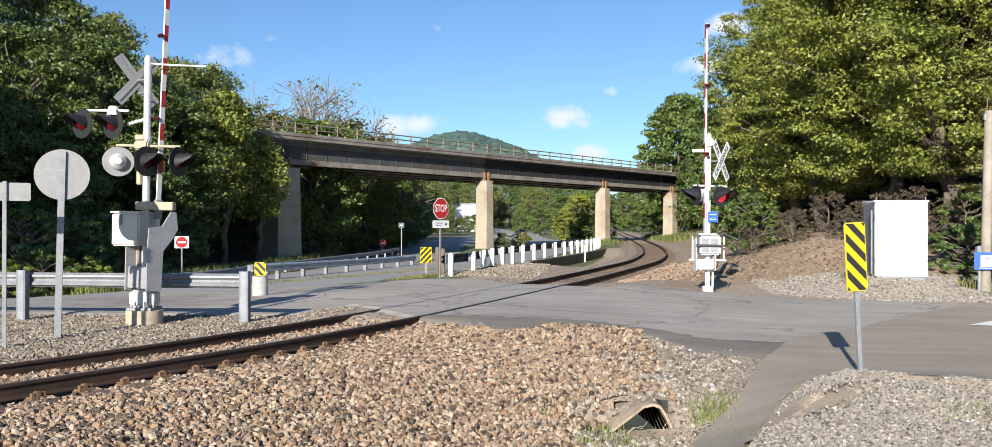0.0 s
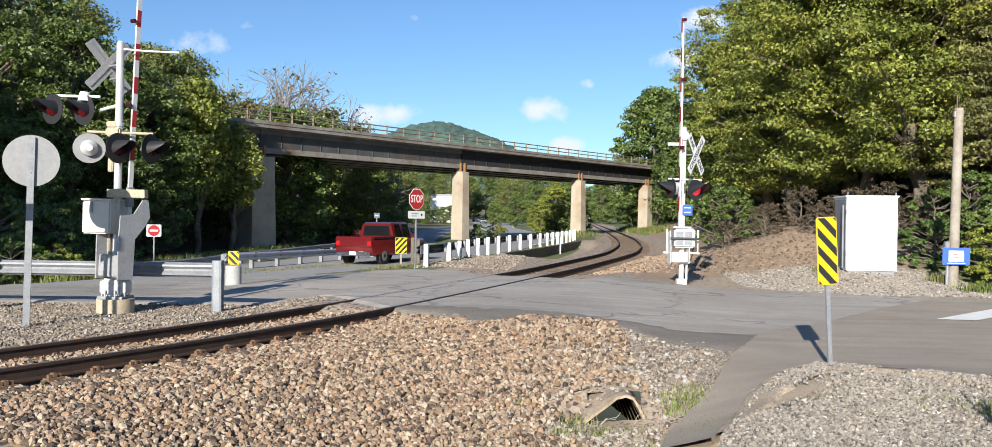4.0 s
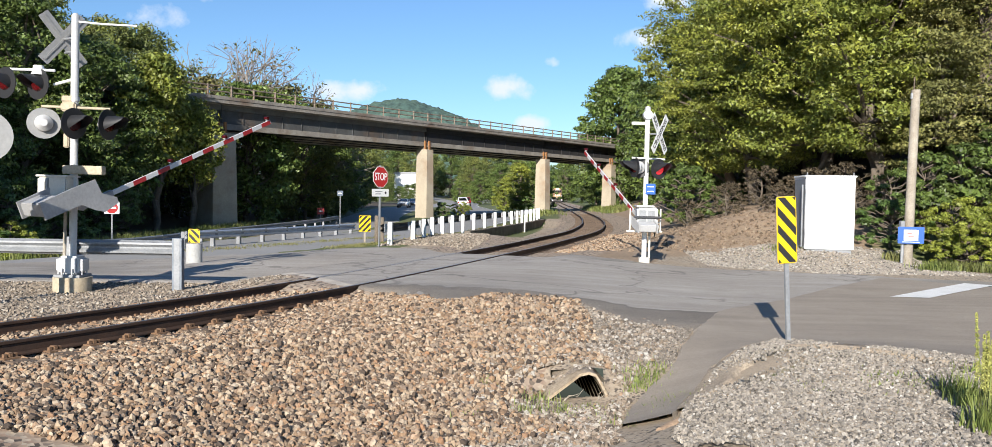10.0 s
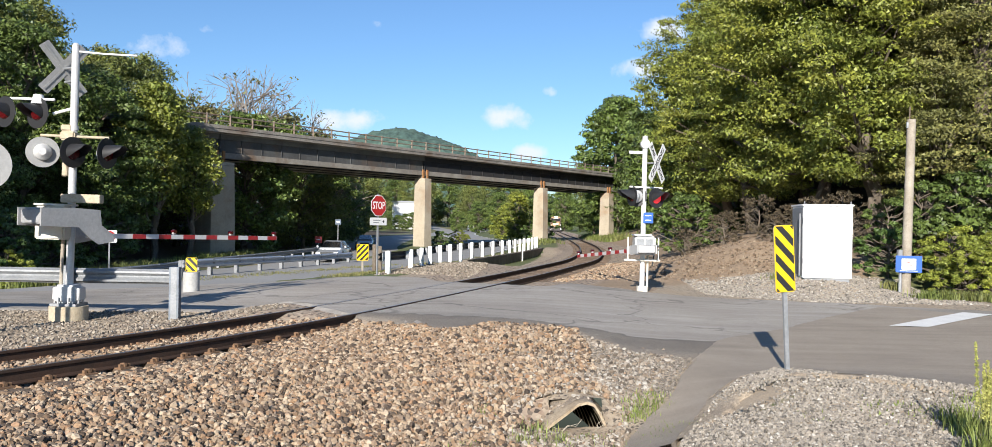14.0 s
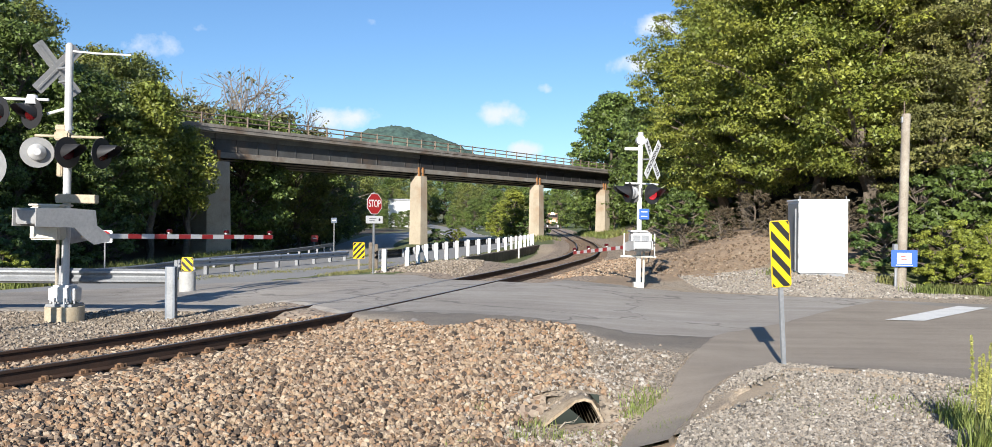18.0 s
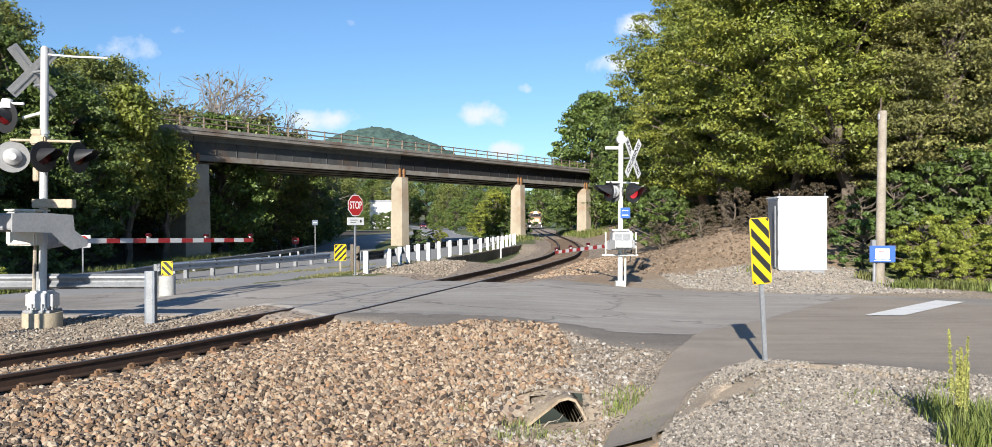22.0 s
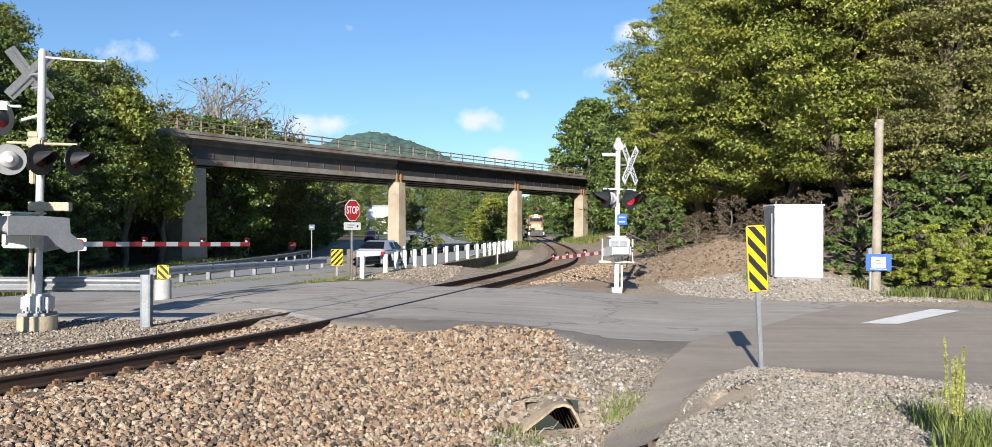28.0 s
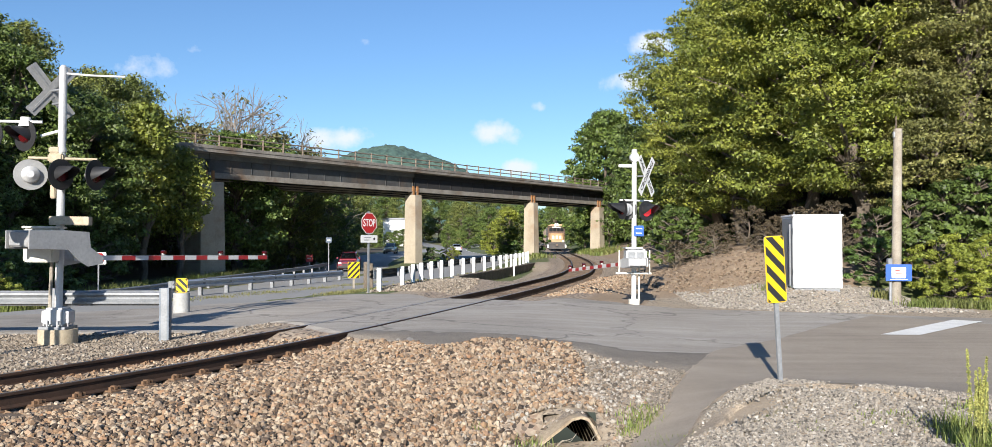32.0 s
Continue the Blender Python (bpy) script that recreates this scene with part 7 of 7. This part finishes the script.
def road_edge_near(x):
    p = np.array(SIDE_NEAR[::-1], float)
    return np.interp(x, p[:, 0], p[:, 1])


rs = np.random.RandomState(21)
xy = in_band(rs, 125000, -10.5, 1.4, 7.2, 15.8, lambda x, y, s: (s > 0.95) & (rs.rand(len(x)) < 0.5 + 0.5 * smooth01(1.2, 1.5, s)) & (s < 6.1 + 0.5 * np.sin(y * 3)) & (y < road_edge_near(x) + 0.12) & (np.abs(x) < 0.75 * y + 0.3) & ((x - 0.97) ** 2 + (y - 10.52) ** 2 > 0.2) & (rs.rand(len(x)) < 1 - 0.72 * smooth01(-1.4, 0.6, x)))
scatter_stones("ballast_heap", "tan and grey crushed ballast stones heaped beside the track", xy, 0.05, M["ballast_stone"], 22, sink=0.28, lift=0.04, lumps=True)
xy = in_band(rs, 44000, -1.9, 3.2, 8.2, 15.6, lambda x, y, s: (s > 1.5) & (y < road_edge_near(x) + 0.15) & (x < np.interp(y, [8.8, 10, 11, 12, 13, 14, 16], [1.15, 1.45, 1.8, 2.2, 2.6, 2.9, 2.9]) + 0.05) & (rs.rand(len(x)) < smooth01(-1.8, 0.2, x) * (1 - 0.7 * smooth01(0.7, 1.6, x)) * (1 - 0.55 * smooth01(11.2, 13.5, y))) & ((x - 0.97) ** 2 + (y - 10.52) ** 2 > 0.2))
scatter_stones("ditch_gravel", "grey gravel and grit along the ditch and road edge", xy, 0.044, M["pale_ballast"], 28, sink=0.45, lift=0.015, lumps=True)
a, b = rs.rand(420), rs.rand(420)
ox, oz = np.interp(a, [0, 0.25, 0.6, 0.75, 1], [-0.46, -0.27, 0.08, 0.22, 0.44]), np.interp(a, [0, 0.25, 0.6, 0.75, 1], [-0.04, 0.17, 0.36, 0.32, -0.1])
lx, ly = ox * (1.06 + 0.6 * b), 0.16 + 0.6 * b
turned = Matrix.Rotation(radians(10), 2)
xy = np.stack([0.93 + turned[0][0] * lx + turned[0][1] * ly, 10.42 + turned[1][0] * lx + turned[1][1] * ly], -1)
scatter_stones("culvert_gravel", "grey stones lying over the buried culvert pipe", xy, 0.045, M["pale_ballast"], 38, sink=0.4, lumps=True, heights=-0.80 + oz + 0.035 - 0.04 * b)
xy = in_band(rs, 54000, -10.5, -2.6, 7.5, 16.6, lambda x, y, s: (s < 1.0) & (s > -1.7) & (y < 16.3) & (np.abs(np.abs(s) - 0.7525) > 0.10) & (rs.rand(len(x)) < 0.85))
scatter_stones("ballast_bed", "crushed ballast stones between the ties", xy, 0.06, M["ballast_stone"], 23, sink=0.5, lift=0.0)
xy = in_band(rs, 20000, -14.5, -4.2, 11.5, 18.9, lambda x, y, s: (s < -1.4) & (y < road_edge_near(x) + 0.1) & (np.abs(x) < 0.78 * y))
scatter_stones("shoulder_gravel", "tan-grey gravel shoulder round the signal foundation", xy, 0.042, M["grey_stone"], 24, sink=0.45)
xy = in_band(rs, 80000, 1.5, 8.2, 6.9, 12.2, lambda x, y, s: (s > 6.4) & (y < road_edge_near(x) + 0.16 * rs.rand(len(x))) & (x > np.interp(y, [6.5, 8.7, 9.95, 10.85, 11.55, 12.5], [1.2, 1.8, 2.3, 2.8, 3.3, 4.2]) + 0.05) & (x < 0.72 * y + 0.2) & (rs.rand(len(x)) < 0.66 + 0.16 * np.sin(2.3 * x + 1.1 * y) * np.sin(1.7 * y - x) - 0.62 * np.exp(-(((x - 2.75) * 0.60 - (y - 9.9) * 0.80) / 0.42) ** 2) - 0.35 * np.exp(-((x - 5.3) / 0.8) ** 2 - ((y - 10.3) / 0.4) ** 2)))
inward = np.minimum(road_edge_near(xy[:, 0]) - xy[:, 1], xy[:, 0] - np.interp(xy[:, 1], [6.5, 8.7, 9.95, 10.85, 11.55, 12.5], [1.2, 1.8, 2.3, 2.8, 3.3, 4.2]))
scatter_stones("pale_gravel", "pale grey gravel bank beside the road", xy, 0.028, M["bank_stone"], 25, sink=0.45, lift=0.01, heights=ground_z(xy[:, 0], xy[:, 1]) + 0.05 * (1 - smooth01(0.6, 0.85, inward)))
xy = in_band(rs, 15000, 0.4, 3.1, 11.2, 15.6, lambda x, y, s: (s > 2.0) & (y < road_edge_near(x) + 0.25) & (x < np.interp(y, [10.8, 12.03, 13.66, 15.6], [2.07, 2.53, 3.1, 3.9])))
scatter_stones("edge_grit", "fine grey grit and crumbled asphalt on the slumped road edge", xy, 0.026, M["grit"], 37, sink=0.45)
xy = in_band(rs, 9000, -5.0, -0.6, 29.8, 41.0, lambda x, y, s: (s < -1.7) & (x > -4.4 + 0.06 * (y - 30)) & (x < -1.2 + 0.12 * (y - 30)))
scatter_stones("rubble_heap", "grey rubble and broken stone below the white guardrail posts", xy, 0.06, M["grey_stone"], 30, sink=0.45)
xy = in_band(rs, 26000, -0.5, 16, 27.5, 44, lambda x, y, s: (s > 1.3) & (s < 3.9) & (y > 29.0))
scatter_stones("ballast_shoulder", "tan ballast stones on the far side of the crossing", xy, 0.062, M["ballast_stone"], 26, sink=0.45)
xy = in_band(rs, 15000, 6.2, 13.6, 24.0, 29.5, lambda x, y, s: (y > np.interp(x, [5, 7, 9, 11, 13], [26.3, 25.1, 23.9, 22.9, 22.0]) + 0.2))
scatter_stones("mound_gravel", "grey gravel mound round the equipment cabinet", xy, 0.05, M["bank_stone"], 27, sink=0.5)


xy = in_band(rs, 9000, 4.5, 16, 29.5, 42, lambda x, y, s: (s > 3.2) & (s < 9.5))
scatter_stones("bank_rubble", "brown earth clods, chips and stones on the bare bank", xy, 0.075, M["clod"], 29, sink=0.5)

# ---- grass and weeds ----
M["grass_dry"] = material("short_dry_grass", (0.17, 0.18, 0.055), 0.7, col2=(0.25, 0.225, 0.10), scale=0.6, fine=5, grain=0.2, island=0.4, translucent=0.2)
M["grass_lime"] = material("fresh_lime_grass", (0.26, 0.30, 0.085), 0.6, col2=(0.19, 0.24, 0.06), scale=2, fine=8, grain=0.2, island=0.4, translucent=0.3)
def blades(rs, xy, height, lean=0.35, width=0.008):
    n = len(xy)
    h = height * (0.45 + 0.8 * rs.rand(n))
    a = rs.rand(n) * 2 * math.pi
    d = np.stack([np.cos(a), np.sin(a), np.zeros(n)], -1)
    side = np.stack([-np.sin(a), np.cos(a), np.zeros(n)], -1) * (width * (0.7 + 0.6 * rs.rand(n)))[:, None]
    base = np.stack([xy[:, 0], xy[:, 1], ground_z(xy[:, 0], xy[:, 1]) - 0.02], -1)
    k = (lean * (0.3 + rs.rand(n)) * h)[:, None]
    mid = base + d * k * 0.35 + np.array([0, 0, 1.0]) * (h * 0.6)[:, None]
    tip = base + d * k + np.array([0, 0, 1.0]) * h[:, None]
    v = np.stack([base - side, base + side, mid + side * 0.8, mid - side * 0.8, tip], 1).reshape(-1, 3)
    i = np.arange(n) * 5
    f = np.concatenate([np.stack([i, i + 1, i + 2], -1), np.stack([i, i + 2, i + 3], -1), np.stack([i + 3, i + 2, i + 4], -1)])
    return v, f


def tufts(name, label, spots, mat, seed, width=0.008):
    """Tufts of grass: spots of (x, y, radius, height, blades)."""
    rs = np.random.RandomState(seed)
    vs, fs, base = [], [], 0
    for x, y, r, h, n in spots:
        p = np.array([x, y]) + rs.normal(size=(n, 2)) * r * 0.5
        v, f = blades(rs, p, h, 0.5, width)
        vs.append(v)
        fs.append(f + base)
        base += len(v)
    return tagged(new(name, fast_mesh(name, np.concatenate(vs), np.concatenate(fs), mat)), label, "grass", kind="stuff")


tufts("ditch_grass", "sparse green grass tufts round the culvert and ditch", [(1.91, 10.95, 0.3, 0.13, 130), (1.78, 10.65, 0.28, 0.13, 120), (1.66, 10.5, 0.2, 0.11, 70), (2.0, 11.3, 0.2, 0.1, 50), (1.9, 9.8, 0.3, 0.1, 170), (1.75, 9.4, 0.3, 0.09, 130), (2.1, 9.6, 0.2, 0.08, 70), (0.42, 10.2, 0.2, 0.15, 80), (0.62, 9.8, 0.24, 0.13, 90), (1.06, 9.95, 0.2, 0.09, 60), (0.3, 9.7, 0.2, 0.15, 50), (-0.4, 9.4, 0.2, 0.1, 40), (0.8, 9.5, 0.3, 0.08, 50), (1.35, 9.3, 0.3, 0.1, 60), (-0.15, 10.5, 0.14, 0.14, 30)], M["grass_lime"], 31, 0.0055)
tufts("bank_grass", "rough green grass growing through the pale gravel", [(4.75, 8.85, 0.17, 0.26, 170), (4.95, 8.6, 0.2, 0.22, 120), (4.6, 8.5, 0.15, 0.2, 80), (4.35, 9.35, 0.4, 0.07, 150), (4.7, 9.3, 0.3, 0.07, 90), (4.85, 8.1, 0.25, 0.3, 240), (4.35, 7.55, 0.22, 0.28, 260), (4.75, 7.7, 0.3, 0.28, 260), (5.2, 8.3, 0.35, 0.25, 180), (3.4, 9.1, 0.25, 0.06, 40), (5.4, 9.9, 0.2, 0.12, 50)], M["grass_lime"], 32, 0.007)



def weed(x, y, h, seed):
    """A tall seed-head weed: leaning stalks with feathery tops."""
    rs = np.random.RandomState(seed)
    t = thing("tall_weed", "tall pale green weed stalk with feathery seed head", "weed", "tall weeds", Matrix.Translation((x, y, gz(x, y))))
    for k in range(4):
        dx, dy = rs.normal() * 0.028, rs.normal() * 0.028
        top = (dx + rs.normal() * 0.04, dy, h * (0.75 + 0.25 * rs.rand()))
        bm = bmesh.new()
        limb(bm, (dx * 0.4, dy * 0.4, -0.05), top, 0.007, 0.003, rs, 0.05, 5, 4)
        part("stalk", bm, M["grass"], t)
        zs = np.linspace(0.45, 1.0, 26)
        c = np.stack([dx * 0.4 + (top[0] - dx * 0.4) * zs, dy * 0.4 + (top[1] - dy * 0.4) * zs, top[2] * zs], -1)
        v, f = leaf_cloud(rs, c, 0.034 * (1.25 - zs), 13, 0.013, 1.6)
        head = new("seed_head", fast_mesh("seed_head", v, f, M["seed"]))
        head.parent = t


M["seed"] = material("weed_seed", (0.42, 0.42, 0.13), 0.7, grain=0.15, fine=20, island=0.4, translucent=0.3)
weed(4.28, 7.62, 1.05, 41)
weed(4.36, 7.66, 0.92, 42)


def buried_pipe():
    t = thing("old_pipe", "rusty red-brown pipe half buried in the gravel bank", "pipe")
    own = rod((1.55, 8.25, gz(1.55, 8.25) - 0.03), (2.62, 9.28, gz(2.62, 9.28) + 0.0), 0.06, 0.055, seg=18)
    part("pipe", own, M["terracotta"], t)
    # solid rod: a black disc paints the dark of an open end
    part("hollow_end", rod((2.615, 9.275, gz(2.62, 9.28) + 0.0), (2.6245, 9.2843, gz(2.62, 9.28) + 0.0), 0.042, seg=16), M["black"], t)


M["terracotta"] = material("rusty_red_pipe", (0.37, 0.26, 0.175), 0.9, col2=(0.30, 0.21, 0.14), scale=5, fine=30, grain=0.25, stain=0.25, bump=0.3)
buried_pipe()
tufts("verge_grass", "short rough roadside grass below the guardrail and stop sign", [(-11.2 + 0.45 * k, 31.2 + 1.05 * k + 0.4 * math.sin(k * 2.2), 0.7, 0.14, 260) for k in range(0, 13)] + [(-5.3, 31.2, 0.8, 0.12, 420), (-5.0, 33.0, 0.8, 0.12, 400), (-6.2, 34.0, 0.9, 0.12, 300), (-3.3, 37, 0.7, 0.14, 200), (-2.6, 41, 0.7, 0.14, 200), (-1.2, 47.5, 0.7, 0.16, 260), (0.4, 54, 0.8, 0.16, 260), (-0.7, 40.6, 0.35, 0.3, 160), (-0.2, 42.2, 0.4, 0.32, 220)], M["grass_dry"], 33, 0.012)
tufts("shoulder_grass", "green weeds along the far road edge", [(12.8 + 0.55 * k, 25.6 - 0.12 * k + 0.3 * math.sin(k), 0.5, 0.28, 320) for k in range(0, 12)] + [(12.4, 27.3, 0.3, 0.3, 200), (9.2, 28.2, 0.4, 0.25, 150)], M["grass"], 34, 0.014)
tufts("slope_grass", "tall dark grass below the wooded slope", [(-24 + 1.1 * k + 0.5 * math.sin(3 * k), 30.5 + 0.55 * k + math.sin(5 * k), 1.0, 0.6, 420) for k in range(0, 7)] + [(-19.5 + 0.3 * math.sin(k), 38 + 2.0 * k, 1.0, 0.6, 320) for k in range(0, 18)], M["grass"], 35, 0.02)
tufts("track_weeds", "green undergrowth beside the track beyond the bridge", [(13.0 + 0.05 * k, 96 + 3.0 * k, 1.3, 0.6, 300) for k in range(0, 14)] + [(4.5, 88, 1.5, 0.5, 300), (2.5, 80, 1.5, 0.5, 300)], M["grass"], 36, 0.04)

# ---- far things ----
def far_building():
    t = thing("farm_building", "white windowless building among distant trees", "building", m=Matrix.Translation((-29.5, 262, gz(-29.5, 262))))
    z = 8.05 - gz(-29.5, 262)
    part("wall", box(-3.9, 3.9, 0, 6, -0.5, z), M["white"], t)
    part("roof", prism([(-4.3, z), (4.3, z), (3.9, z + 0.5), (-3.9, z + 0.5)], -0.3, 6.3), M["grey"], t)


far_building()
for x, y, top in ((-15.3, 300, 7.1), (-10.8, 300, 6.9)):
    t = thing("utility_pole", "distant wooden roadside pole with a crossarm", "pole", "roadside poles", Matrix.Translation((x, y, gz(x, y))))
    part("shaft", rod((0, 0, -0.3), (0, 0, top - gz(x, y)), 0.33, 0.3, seg=10), M["pole_wood"], t)
    part("crossarm", box(-1.6, 1.6, -0.1, 0.1, top - gz(x, y) - 0.1, top - gz(x, y) + 0.15), M["pole_wood"], t)
t = thing("utility_pole", "thin weathered pole beside the bridge road", "pole", m=Matrix.Translation(br(-41.2, -0.85, BR_Z + 2.2)))
part("shaft", rod((0, 0, -1.0), (0, 0, 4.9), 0.14, 0.11, seg=10), M["pole_wood"], t)


# ---- what moves ----
LEFT_GATE = [(0, 88), (4.0, 88), (4.6, 85.5), (5.5, 77.5), (6, 69.5), (6.5, 62.5), (7, 56), (7.5, 50), (8, 45), (8.5, 39.5), (9, 33.5), (9.5, 27.5), (10, 22), (10.5, 16.5), (11, 10.5), (11.5, 5), (12, 0.3), (12.5, -1), (13, -0.6), (32, -0.6)]
RIGHT_GATE = [(0, 89.5), (4.2, 89.5), (4.8, 88), (5.5, 81.5), (6, 77), (6.5, 71), (7, 64), (7.5, 58), (8, 50.5), (8.5, 43), (9, 35), (9.5, 27.5), (10, 20.5), (10.5, 13), (11, 6), (11.5, 0), (12, -4), (13, -4), (32, -4)]


def motions():
    for gate, rows, pivot, heading in ((GATE_L, LEFT_GATE, (0.13, 0.0, 1.50 - GL), 63.0), (GATE_R, RIGHT_GATE, (-0.10, -0.15, 1.12 - GR), 101.0)):
        walk(gate, [(t, Matrix.Translation(pivot) @ pose(0, 0, 0, 0, 0, heading) @ pose(0, 0, 0, 0, -a, 0)) for t, a in rows])
    for ob, rows in CARS:
        walk(ob, rows)
    ts, ds = [r[0] for r in TRAIN_ROWS], [r[1] for r in TRAIN_ROWS]
    for ob, back in TRAIN:
        walk(ob, [(t, on_track(min(float(np.interp(t, ts, ds)) + back, 560))) for t in range(0, 33, 2)])


motions()
